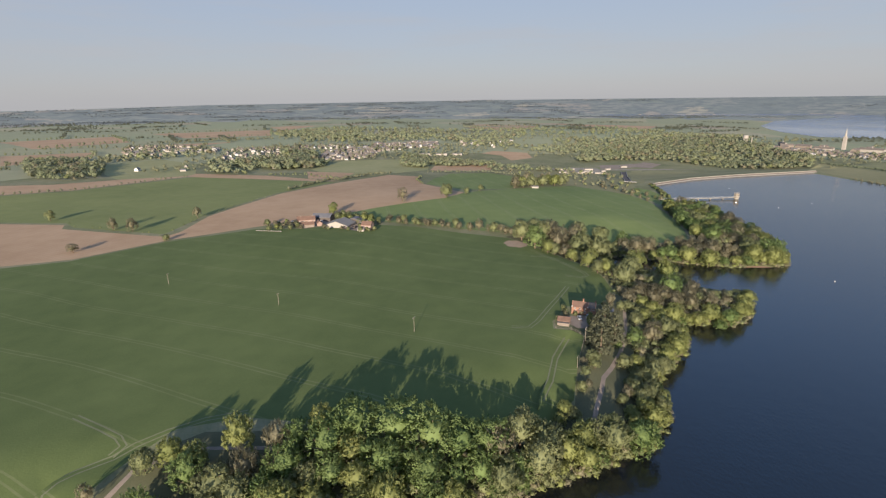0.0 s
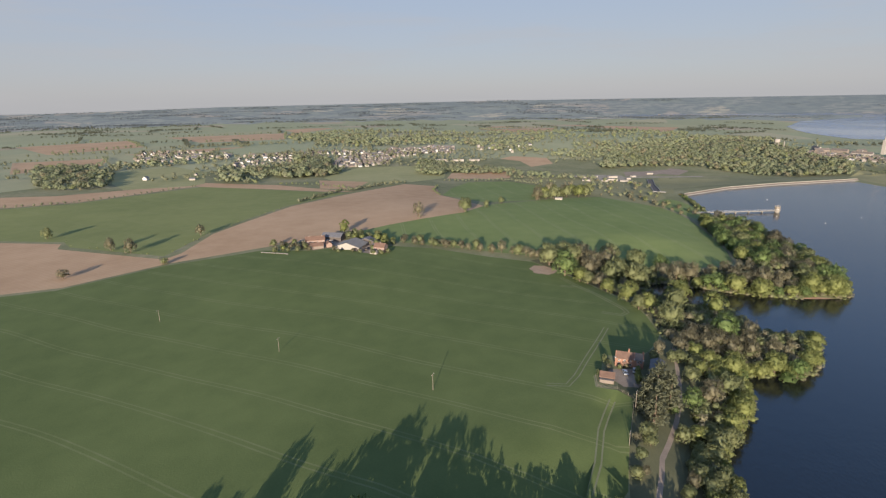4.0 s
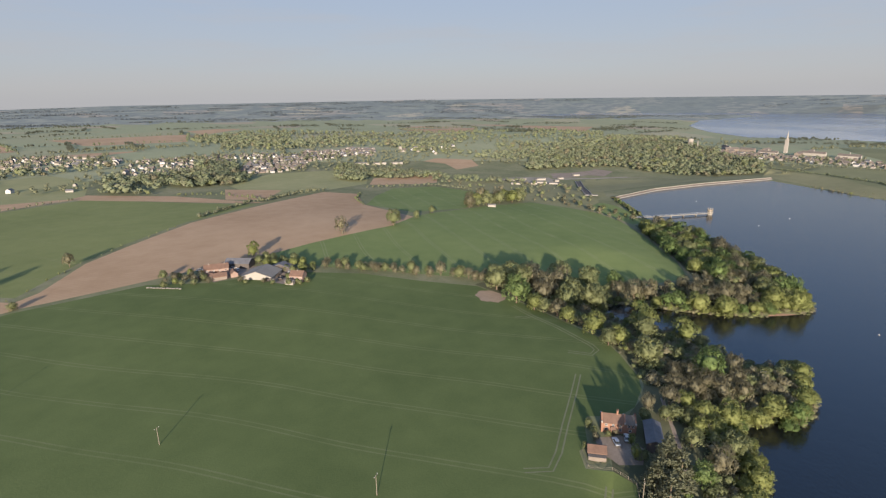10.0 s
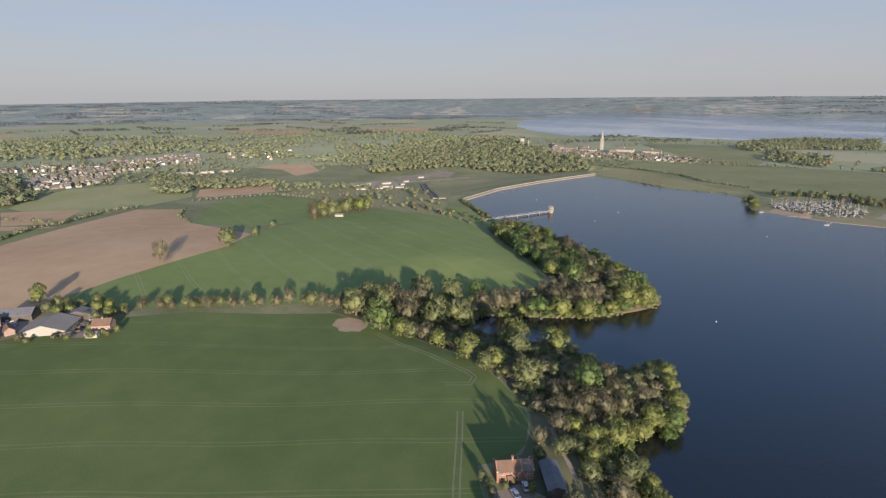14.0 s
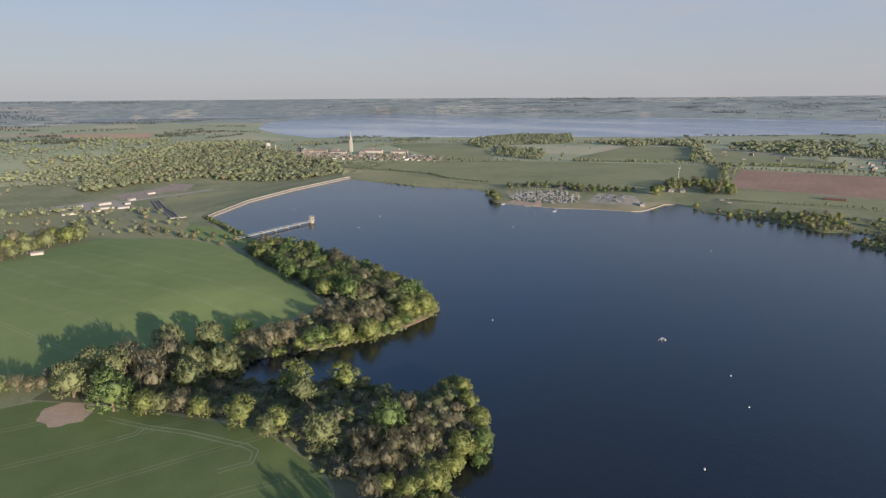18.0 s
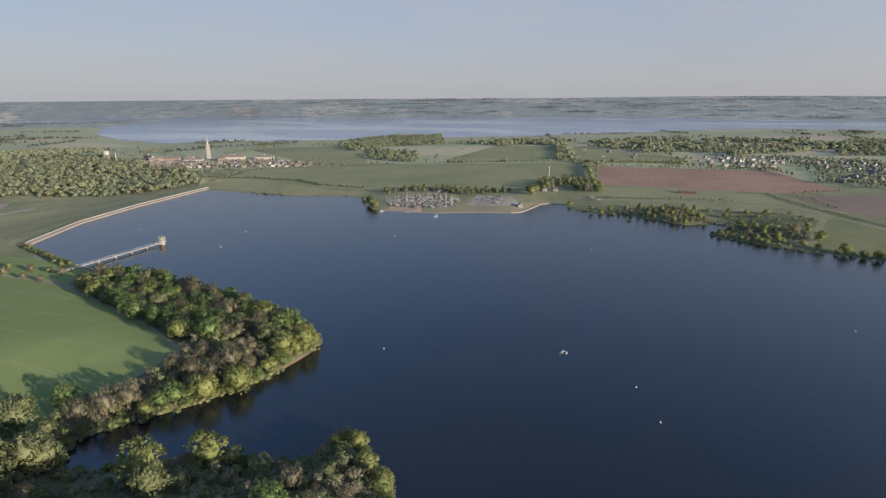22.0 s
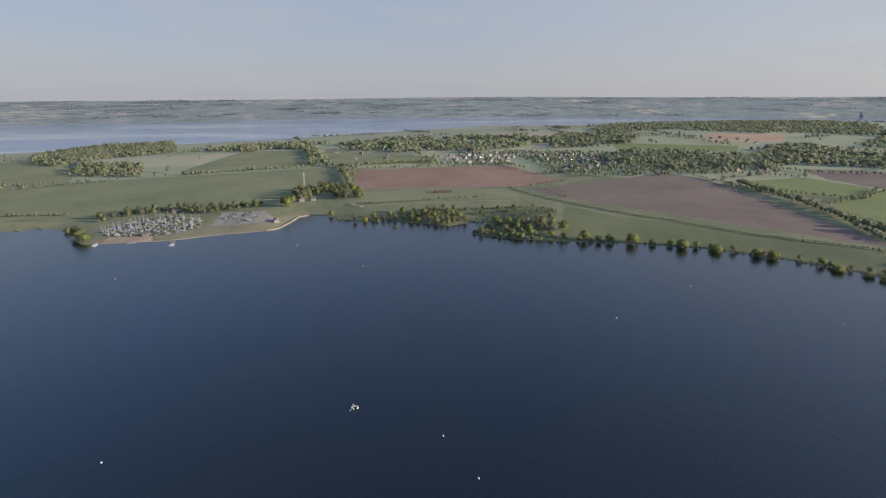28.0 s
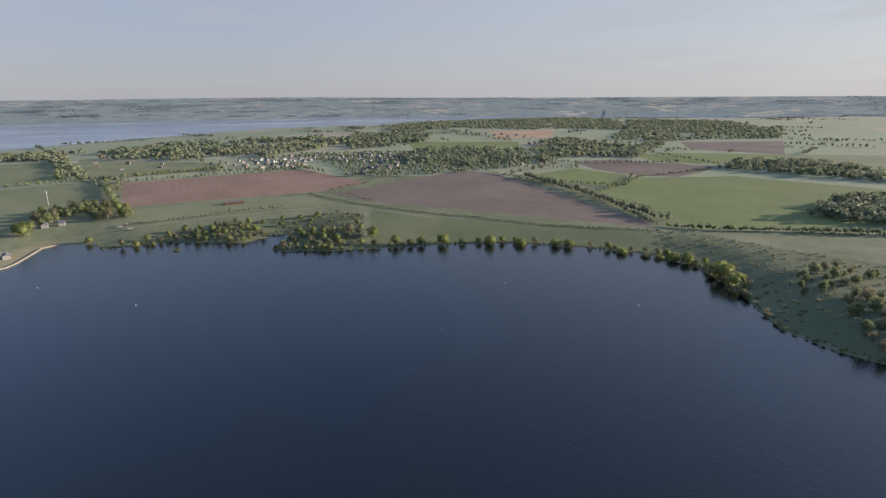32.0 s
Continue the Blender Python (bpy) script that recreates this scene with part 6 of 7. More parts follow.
part("door", boxes((-2.1, -1.3, -2.68, -2.58, 0, 1.95)), M_DARK, cot, "dark wooden door")
bm = gable_roof(1.5, 1.3, 1.9, 0.5, 0.15, 0.12)
bmesh.ops.translate(bm, verts=bm.verts, vec=(-1.7, -3.2, 0))
part("porch_roof", bm, M_WARMTILE, cot, "small tiled porch roof")
part("porch_wall", boxes((-2.35, -2.2, -3.7, -2.6, 0, 1.9), (-1.2, -1.05, -3.7, -2.6, 0, 1.9)), M_WARMBRICK, cot)
out = house("outhouse", "low brick outhouse with a faded tile roof", "shed", 54.6, 228.6, COT, 5.4, 4.0, 1.9, 1.2, M_BRICK, M_WARMTILE, ())
part("lean_to_roof", boxes((-2.7, 2.7, -3.9, -2.2, 1.5, 1.62)), M_TILE, out, "low tiled lean-to")
part("lean_to_wall", boxes((-2.6, 2.6, -3.75, -3.6, -0.6, 1.5), (-2.6, -2.45, -3.6, -2.0, -0.6, 1.5), (2.45, 2.6, -3.6, -2.0, -0.6, 1.5)), M_BRICK, out)
for kind, x, y, h, w in (("oak", 57.0, 241.5, 4, 0.7), ("oak", 57.5, 238.0, 3.5, 0.8), ("budding", 56.5, 234.5, 3.5, 0.8), ("willow", 67.0, 230.8, 4.2, 0.7), ("willow", 64.8, 223.5, 5.5, 0.7), ("oak", 67.0, 222.6, 4.5, 0.7), ("oak", 61.5, 235.8, 2.4, 1.0), ("budding", 64.5, 236.6, 2.2, 1.0), ("oak", 52.0, 231.5, 2.5, 0.9)):
    plant(kind, x, y, h, w, "cottage garden shrubs")
fence = tagged(new("garden_fence"), "low grey timber fence round the cottage garden", "fence")
FENCE = [(50.2, 229.5), (49.4, 222.6), (56.0, 220.2), (60.2, 213.4), (56.5, 203.0), (53.6, 195.0), (51.0, 187.5)]
for (x0, y0), (x1, y1) in zip(FENCE, FENCE[1:]):
    n_ = max(1, int(math.hypot(x1 - x0, y1 - y0) / 2.4))
    pts = [(x0 + (x1 - x0) * i / n_, y0 + (y1 - y0) * i / n_) for i in range(n_ + 1)]
    for (ax, ay), (bx, by) in zip(pts, pts[1:]):
        bm = bmesh.new()
        rod(bm, (ax, ay, ground_z(ax, ay) - 0.3), (ax, ay, ground_z(ax, ay) + 1.1), 0.07, 0.06, 5)
        part("post", bm, M_POLE, fence)
        bm = bmesh.new()
        for z in (0.45, 0.95):
            rod(bm, (ax, ay, ground_z(ax, ay) + z), (bx, by, ground_z(bx, by) + z), 0.04, 0.04, 4)
        part("rail", bm, M_POLE, fence)
house("barn", "long dark sheet roofed barn beside the cottage", "barn", 75.0, 232.4, 68, 12.5, 4.8, 2.4, 1.0, M_DARK, M_SLATE, ())


def car(x, y, turn, paint, label):
    root = tagged(new("parked_car"), label, "car", "parked cars")
    root.matrix_basis = pose(x, y, ground_z(x, y) + 0.05, 0, 0, turn)
    bm = boxes((-2.1, 2.1, -0.85, 0.85, 0.3, 0.85), bevel=0.12)
    part("body", bm, paint, root)
    bm = bmesh.new()
    lo_, hi_ = [(-1.5, -0.78), (0.9, -0.78), (0.9, 0.78), (-1.5, 0.78)], [(-1.1, -0.62), (0.3, -0.62), (0.3, 0.62), (-1.1, 0.62)]
    a = [bm.verts.new((*p, 0.83)) for p in lo_]
    b = [bm.verts.new((*p, 1.42)) for p in hi_]
    bm.faces.new(b)
    for i in range(4):
        bm.faces.new((a[i], a[(i + 1) % 4], b[(i + 1) % 4], b[i]))
    cab = part("cabin", bm, M_GLASS, root, "dark glazed cabin")
    part("roof", boxes((-1.1, 0.3, -0.62, 0.62, 1.42, 1.46)), paint, cab)
    for wx in (-1.3, 1.3):
        for wy in (-0.8, 0.8):
            bm = bmesh.new()
            rod(bm, (wx, wy - 0.1, 0.32), (wx, wy + 0.1, 0.32), 0.32, 0.32, 12)
            part("wheel", bm, M_DARK, root)
    return root


car(66.8, 233.6, 70, M_WHITE, "white car parked in the cottage yard")
car(62.6, 232.2, 85, M_METAL, "silver car parked by the cottage")

# the farm
BALES = ((-142, 403.5), (-122, 397))
home = house("farmhouse", "long pink washed farmhouse with a tile roof", "house", -109, 424, 14, 14, 6.0, 3.6, 2.2, M_PINK, M_WARMTILE, (-0.3, 0.35), 4)
part("gable_front", boxes((-7.08, -7.0, -3.0, 3.0, -0.5, 3.6)), M_WHITE, home, "white painted end wall")
part("porch", boxes((-1.0, 1.0, -4.1, -3.0, -0.4, 2.1), (-1.25, 1.25, -4.3, -2.95, 2.1, 2.25)), M_WARMTILE, home)
house("farm_shed", "small red roofed brick shed", "shed", -104, 411, 20, 8, 4.5, 2.2, 1.6, M_BRICK, M_WARMTILE, ())
house("farm_shed", "small red roofed brick shed beside the yard", "shed", -97, 416, 110, 7, 4, 2.2, 1.5, M_PINK, M_WARMTILE, ())
house("farm_shed", "low red roofed lean-to shed", "shed", -112, 414, 14, 6, 3.6, 1.9, 1.1, M_DARK, M_WARMTILE, ())
house("barn", "big low barn with pale walls and a grey sheet roof", "barn", -80, 413, 76, 16, 19, 1.7, 3.2, M_RENDER, M_SHEET, ())
house("barn", "black roofed shed behind the big barn", "barn", -70, 424, 76, 7, 14, 2.0, 2.4, M_DARK, M_SLATE, ())


def trailer(x, y, turn, label):
    root = tagged(new("farm_trailer"), label, "trailer", "machines in the farmyard")
    root.matrix_basis = pose(x, y, ground_z(x, y), 0, 0, turn)
    part("bed", boxes((-2.4, 2.4, -1.0, 1.0, 0.8, 0.95), (-2.4, 2.4, -1.0, -0.92, 0.95, 1.6), (-2.4, 2.4, 0.92, 1.0, 0.95, 1.6), (-2.4, -2.32, -0.92, 0.92, 0.95, 1.6), (2.32, 2.4, -0.92, 0.92, 0.95, 1.6)), M_DARK, root)
    part("drawbar", boxes((2.4, 3.9, -0.07, 0.07, 0.7, 0.82)), M_METAL, root)
    for wx in (-0.9, 0.4):
        for wy in (-1.05, 1.05):
            bm = bmesh.new()
            rod(bm, (wx, wy - 0.14, 0.42), (wx, wy + 0.14, 0.42), 0.42, 0.42, 12)
            part("wheel", bm, M_DARK, root)


for x, y, t in ((-75, 402, 20), (-68, 404, 100), (-71, 411, 60), (-66, 410, 10)):
    trailer(x, y, t, "dark farm trailer parked beside the big barn")
for x, y, t, paint, label in ((-101, 431, 30, M_WHITE, "white car in the farmyard"), (-97, 426, 100, M_METAL, "silver car in the farmyard"), (-64, 418, 70, M_WHITE, "white van behind the farm cottage"), (-121, 431, 10, M_WHITE, "white car beside the farmhouse trees"), (-117, 415, 80, M_DARK, "dark car beside the farmhouse trees"), (-61, 406, 40, M_DARK, "dark car by the farm cottage")):
    car(x, y, t, paint, label)
bale = None
for k in range(11):
    x, y = BALES[0][0] + (BALES[1][0] - BALES[0][0]) * k / 10, BALES[0][1] + (BALES[1][1] - BALES[0][1]) * k / 10 + 0.3 * math.sin(k * 2.3)
    m = pose(x, y, ground_z(x, y), 0, 0, 40 + 7 * math.sin(k * 1.7))
    if bale is None:
        bale = tagged(new("wrapped_bale"), "small pale plastic wrapped bale at the field edge", "bale", "row of wrapped bales")
        bm = bmesh.new()
        rod(bm, (-0.6, 0, 0.38), (0.6, 0, 0.38), 0.4, 0.4, 14)
        bmesh.ops.bevel(bm, geom=bm.edges[:], offset=0.05, segments=1, affect="EDGES")
        part("wrap", bm, M_STONE, bale)
        bale.matrix_basis = m
    else:
        copy_thing(bale, m)
house("barn", "dark roofed barn at the edge of bare soil", "barn", -98, 436, -12, 16, 9, 3.2, 2.2, M_DARK, M_SLATE, ())
cot = house("farmhouse", "small brick house with a white end wall", "house", -57, 401, -17, 8.0, 6.0, 3.8, 2.2, M_PINK, M_WARMTILE, (0.0,), 3)
part("gable_front", boxes((-4.08, -4.0, -3.0, 3.0, -0.5, 3.8)), M_WHITE, cot, "white painted end wall")
house("farm_shed", "low pale walled shed", "shed", -61, 395, -17, 5, 3.0, 1.8, 0.7, M_RENDER, M_SHEET, ())
house("field_shelter", "low pale field shelter beside trees", "shed", 111, 642, -20, 8, 3.5, 2.0, 0.7, M_RENDER, M_SHEET, ())

# ---- power poles ----
pole_proto = None
for x, y, h in ((-151, 282.5, 6.2), (-81, 249.5, 6.2), (-13, 218, 6.6), (51, 188.5, 7), (58.5, 206.5, 7)):
    m = pose(x, y, ground_z(x, y), 0, 0, 65) @ Matrix.Diagonal((1, 1, h / 9, 1))
    if pole_proto is None:
        pole_proto = tagged(new("power_pole"), "grey wooden power pole with a crossarm", "pole", "power poles in the wheat")
        bm = bmesh.new()
        rod(bm, (0, 0, -1), (0, 0, 9), 0.14, 0.09, 8)
        part("post", bm, M_POLE, pole_proto)
        part("crossarm", boxes((-1.0, 1.0, -0.06, 0.06, 8.5, 8.64)), M_POLE, pole_proto)
        for s in (-0.85, 0.0, 0.85):
            bm = bmesh.new()
            turned(bm, [(0.06, 8.64), (0.09, 8.75), (0.05, 8.9)], 8, (s, 0))
            part("insulator", bm, M_WHITE, pole_proto)
        pole_proto.matrix_basis = m
    else:
        copy_thing(pole_proto, m @ Matrix.Diagonal((1, 1, 1 / pole_proto.scale.z, 1)))

# ---- villages ----
HARBOUR = (18.7, 28.9)  # bearings of the far quays, in degrees
HOUSE_KINDS = []


def village_house(k, x, y, turn, s):
    kinds = [("terraced_house", "small brick house with a tile roof", 9, 7, 4.8, 2.6, M_BRICK, M_TILE), ("village_house", "cream rendered house with a tile roof", 10, 7.5, 4.8, 2.8, M_RENDER, M_TILE), ("detached_house", "pale house with a slate roof", 11, 8, 4.8, 2.6, M_WHITE, M_SLATE), ("bungalow", "low brick bungalow with a brown roof", 12, 8, 2.7, 2.4, M_BRICK, M_TILE), ("semi_detached_house", "pair of pale brick houses under one tile roof", 13, 7.5, 4.8, 2.6, M_STONE, M_TILE), ("cottage_row", "row of pale rendered cottages with a slate roof", 15, 6.5, 4.2, 2.4, M_RENDER, M_SLATE)]
    while len(HOUSE_KINDS) < 6:
        HOUSE_KINDS.append(None)
    m = pose(x, y, ground_z(x, y), 0, 0, turn) @ Matrix.Diagonal((s, s, s, 1))
    if HOUSE_KINDS[k] is None:
        name, label, L, W, H, R, wm, rm = kinds[k]
        HOUSE_KINDS[k] = tagged(house(name, label, "house", x, y, turn, L, W, H, R, wm, rm, ()), group="village houses")
        HOUSE_KINDS[k].matrix_basis = m
        return
    src = HOUSE_KINDS[k]
    copy_thing(src, m @ Matrix.Diagonal((1 / src.scale.x, 1 / src.scale.y, 1 / src.scale.z, 1)))


BUILT = []


def village(poly, gap, turn, cap, odds=(0.42, 0.35, 0.03, 0.2)):
    p = np.array(poly, float)
    lo, hi = p.min(0), p.max(0)
    made = 0
    for _ in range(cap * 30):
        q = rng.uniform(lo, hi)
        if made >= cap:
            break
        if not inside(q[:1], q[1:], poly)[0] or any((q[0] - a) ** 2 + (q[1] - b) ** 2 < gap ** 2 for a, b in BUILT):
            continue
        BUILT.append(tuple(q))
        k = int(rng.choice(4, p=odds))
        village_house(k + 4 if k < 2 and rng.uniform() < 0.33 else k, q[0], q[1], turn + 90 * int(rng.integers(0, 2)) + rng.uniform(-12, 12), rng.uniform(0.52, 0.76))
        made += 1


village([(-207, 932), (-159, 940), (-124, 990), (-126, 1054), (-93, 1086), (-64, 1149), (-11, 1153), (-9, 1276), (-60, 1293), (-85, 1219), (-143, 1196), (-141, 1109), (-222, 1044)], 7.4, 20, 290, (0.34, 0.44, 0.08, 0.14))
village([(-266, 1074), (-210, 1085), (-149, 1111), (-152, 1137), (-238, 1121), (-275, 1112)], 9, 10, 40, (0.2, 0.5, 0.2, 0.1))
village([(68, 1240), (92, 1224), (99, 1293), (73, 1303)], 16, 10, 9, (0.1, 0.4, 0.4, 0.1))
village([(-377, 935), (-330, 890), (-250, 985), (-232, 1040), (-200, 1150), (-335, 1120), (-420, 1080)], 10, 10, 105, (0.34, 0.44, 0.08, 0.14))
village([(-720, 1240), (-600, 1034), (-528, 995), (-430, 1040), (-450, 1130), (-600, 1220)], 13, 10, 90, (0.34, 0.44, 0.08, 0.14))
village([(-480, 760), (-420, 780), (-330, 800), (-240, 830), (-260, 850), (-400, 850)], 45, 10, 7, (0.2, 0.3, 0.4, 0.1))
village([(60, 1215), (110, 1180), (200, 1290), (160, 1340)], 25, 0, 6, (0.1, 0.2, 0.7, 0.0))
village([(300, 1100), (420, 1180), (500, 1260), (400, 1300)], 40, 0, 8)
village([(585, 980), (660, 945), (720, 880), (760, 800), (800, 820), (800, 900), (700, 1000), (640, 1060), (590, 1050)], 11, 30, 120, (0.5, 0.38, 0.04, 0.08))
village([(1157, 60), (1036, -10), (910, 30), (923, -20), (1000, -60), (1037, -134), (1137, -134), (1180, -40)], 12, 40, 110, (0.36, 0.36, 0.10, 0.18))
village([(1164, 203), (1200, 159), (1226, 41), (1150, 60), (1041, 96), (1000, 110)], 16, 30, 40, (0.36, 0.36, 0.10, 0.18))
village([(1004, -215), (1079, -277), (1054, -337), (965, -311), (915, -290), (930, -220)], 17, 20, 45, (0.32, 0.38, 0.2, 0.1))
village([(1137, -134), (1079, -270), (1004, -215), (1037, -134)], 26, 20, 14)
village([(1296, -560), (1330, -500), (1560, -470), (1640, -480), (1500, -560)], 45, 0, 12, (0.1, 0.3, 0.5, 0.1))
village([(1150, 230), (1290, 430), (1260, 450), (1060, 420), (1040, 390), (1120, 300)], 45, 0, 8)
village([(1000, 110), (1150, 215), (1100, 215), (1012, 160)], 22, 35, 14)
village([(3660, -900), (3720, 400), (3640, 950), (3820, 1000), (3900, 300), (3850, -900)], 60, 0, 26, (0.1, 0.2, 0.7, 0.0))
shed = None
for k in range(16):
    a = radians(HARBOUR[0] + (HARBOUR[1] - HARBOUR[0]) * (k + rng.uniform(0, 0.8)) / 16)
    x, y = 118 + 4200 * math.sin(a), 190 + 4200 * math.cos(a)
    m = pose(x, y, ground_z(x, y), 0, 0, -math.degrees(a)) @ Matrix.Diagonal((rng.uniform(0.6, 1.3), 1, rng.uniform(0.7, 1.2), 1))
    if shed is None:
        shed = tagged(new("harbour_shed"), "distant white harbour shed on the far shore", "shed", "harbour sheds")
        part("wall", gable_walls(24, 10, 3.4, 1.0), M_RENDER, shed)
        part("roof", gable_roof(24, 10, 3.4, 1.0), M_SHEET, shed)
        shed.matrix_basis = m
        first = m.copy()
    else:
        copy_thing(shed, m @ Matrix.Diagonal((1 / first.to_scale().x, 1, 1 / first.to_scale().z, 1)))
q = fill([(-420, 760), (-186, 918), (40, 1010), (110, 1180), (60, 1215), (-200, 1150), (-420, 1080)], 17)
mass("garden_trees", "trees among the village gardens", "trees", q, rng.uniform(4, 9, len(q)), M_LEAF["hedge"])
q = fill([(1190, 70), (910, 40), (870, 0), (890, -200), (960, -340), (1090, -350), (1200, -130), (1240, 60), (1190, 190)], 11)
mass("garden_trees", "trees among the village gardens", "trees", q, rng.uniform(3.0, 7.5, len(q)), M_LEAF["far"], 1.2, CANOPY_T)
q = fill([(-720, 1240), (-600, 1034), (-430, 1040), (-450, 1130), (-600, 1220)], 15)
mass("garden_trees", "trees among the village gardens", "trees", q, rng.uniform(3.5, 8, len(q)), M_LEAF["hedge"], 1.1, WOOD_T)
q = fill([(580, 960), (720, 860), (790, 790), (830, 830), (720, 1020), (600, 1080)], 12)
mass("garden_trees", "trees among the village gardens", "trees", q, rng.uniform(3, 6.5, len(q)), M_LEAF["hedge"])
for x, y, L in ((-31, 1040, 24), (-1, 1046, 22), (29, 1054, 20)):
    house("school_block", "long pale two storey block with a flat roof", "school", x, y, 4, L, 7, 3.2, 0.6, M_RENDER, M_SHEET, ())
church = tagged(new("church"), "old flint church with a square tower", "church")
church.matrix_basis = pose(51, 1234, ground_z(51, 1234), 0, 0, 20) @ Matrix.Diagonal((0.7, 0.7, 0.7, 1))
part("tower", boxes((-14, -7, -3.5, 3.5, -1, 15), (-14.3, -13, -3.8, -2.5, 15, 17), (-8, -6.7, -3.8, -2.5, 15, 17), (-14.3, -13, 2.5, 3.8, 15, 17), (-8, -6.7, 2.5, 3.8, 15, 17)), M_RENDER, church)
part("nave", gable_walls(15, 8, 6, 4), M_RENDER, church)
part("roof", gable_roof(15, 8, 6, 4), M_TILE, church)
# works buildings below the dam
for x, y, L, W, H, t in ((230, 851, 14, 8, 3.5, -20), (244, 841, 12, 6, 3, -20), (206, 882, 12, 8, 3.5, 0), (238, 884, 14, 7, 3.5, 5), (258, 868, 6, 5, 3, 0), (189, 878, 16, 8, 3, -10), (209, 885, 12, 7, 3, 10), (214, 839, 9, 6, 3, 0), (188, 837, 14, 6, 3, -10), (273, 894, 8, 5, 3, 15), (309, 925, 10, 6, 3, 5)):
    house("works_building", "low flat works building with a grey roof", "works", x, y, t, L, W, H * 0.7, 0.8, M_RENDER, M_SHEET, ())

# ---- the school with its spire ----
for x, y, t, L in ((690, 1110, 75, 44), (668, 1062, -15, 30), (705, 1010, -55, 40), (745, 985, 35, 26), (775, 985, -58, 48), (800, 935, -58, 42), (735, 1055, 30, 30), (640, 1025, 30, 24), (790, 1010, 30, 30), (700, 1060, -60, 34)):
    b_ = house("school_hall", "long brick school range with a tile roof", "school", x, y, t, L * 0.8, 8, 5.0, 2.8, M_RENDER if L > 36 else M_BRICK, M_TILE, (-0.4, 0.4))
    if L > 36:
        bm = bmesh.new()
        turned(bm, [(0.8, 7.4), (0.8, 9.2), (0.95, 9.3), (0.2, 11.0)], 8)
        part("cupola", bm, M_RENDER, b_, "pale roof cupola")
spire = tagged(new("spire"), "tall pale stone school tower with a slender spire", "tower")
spire.matrix_basis = pose(762, 1038, ground_z(762, 1038), 0, 0, 30) @ Matrix.Diagonal((0.72, 0.72, 1, 1))
part("base", boxes((-3.8, 3.8, -3.8, 3.8, -1, 15), (-4.2, 4.2, -4.2, 4.2, 15, 15.8), bevel=0.15), M_RENDER, spire)
part("belfry", boxes((-3.4, -2.2, -3.4, 3.4, 15.8, 24), (2.2, 3.4, -3.4, 3.4, 15.8, 24), (-2.2, 2.2, 2.2, 3.4, 15.8, 24), (-2.2, 2.2, -3.4, -2.2, 15.8, 24), (-3.8, 3.8, -3.8, 3.8, 24, 24.8)), M_RENDER, spire)
bm = bmesh.new()
turned(bm, [(2.9, 24.8), (2.3, 29), (2.5, 29.3), (1.5, 33), (0.15, 41)], 8)
part("steeple", bm, M_RENDER, spire)
wt = tagged(new("water_tower"), "pale round water tower on concrete legs", "tower")
wt.matrix_basis = pose(622, 1126, ground_z(622, 1126), 0, 0, 0)
bm = bmesh.new()
turned(bm, [(4.4, 13), (5.0, 14), (5.0, 18.5), (4.6, 19.2), (0.5, 20)], 24)
part("tank", bm, M_RENDER, wt)
for k in range(8):
    a = k * math.pi / 4
    bm = bmesh.new()
    rod(bm, (4.0 * math.cos(a), 4.0 * math.sin(a), -1), (4.0 * math.cos(a), 4.0 * math.sin(a), 13.2), 0.4, 0.4, 8)
    part("leg", bm, M_STONE, wt)
stack = tagged(new("brick_chimney"), "tall slim brick chimney near the water tower", "chimney")
stack.matrix_basis = pose(612, 1085, ground_z(612, 1085), 0, 0, 0)
bm = bmesh.new()
turned(bm, [(1.3, -1), (0.9, 17), (1.1, 17.3), (1.1, 18)], 10)
part("shaft", bm, M_STONE, stack)

# ---- sailing club ----


M_CANVAS = plain("grey_canvas", (0.20, 0.20, 0.205), 0.9, 0, 0.2, 1.0)


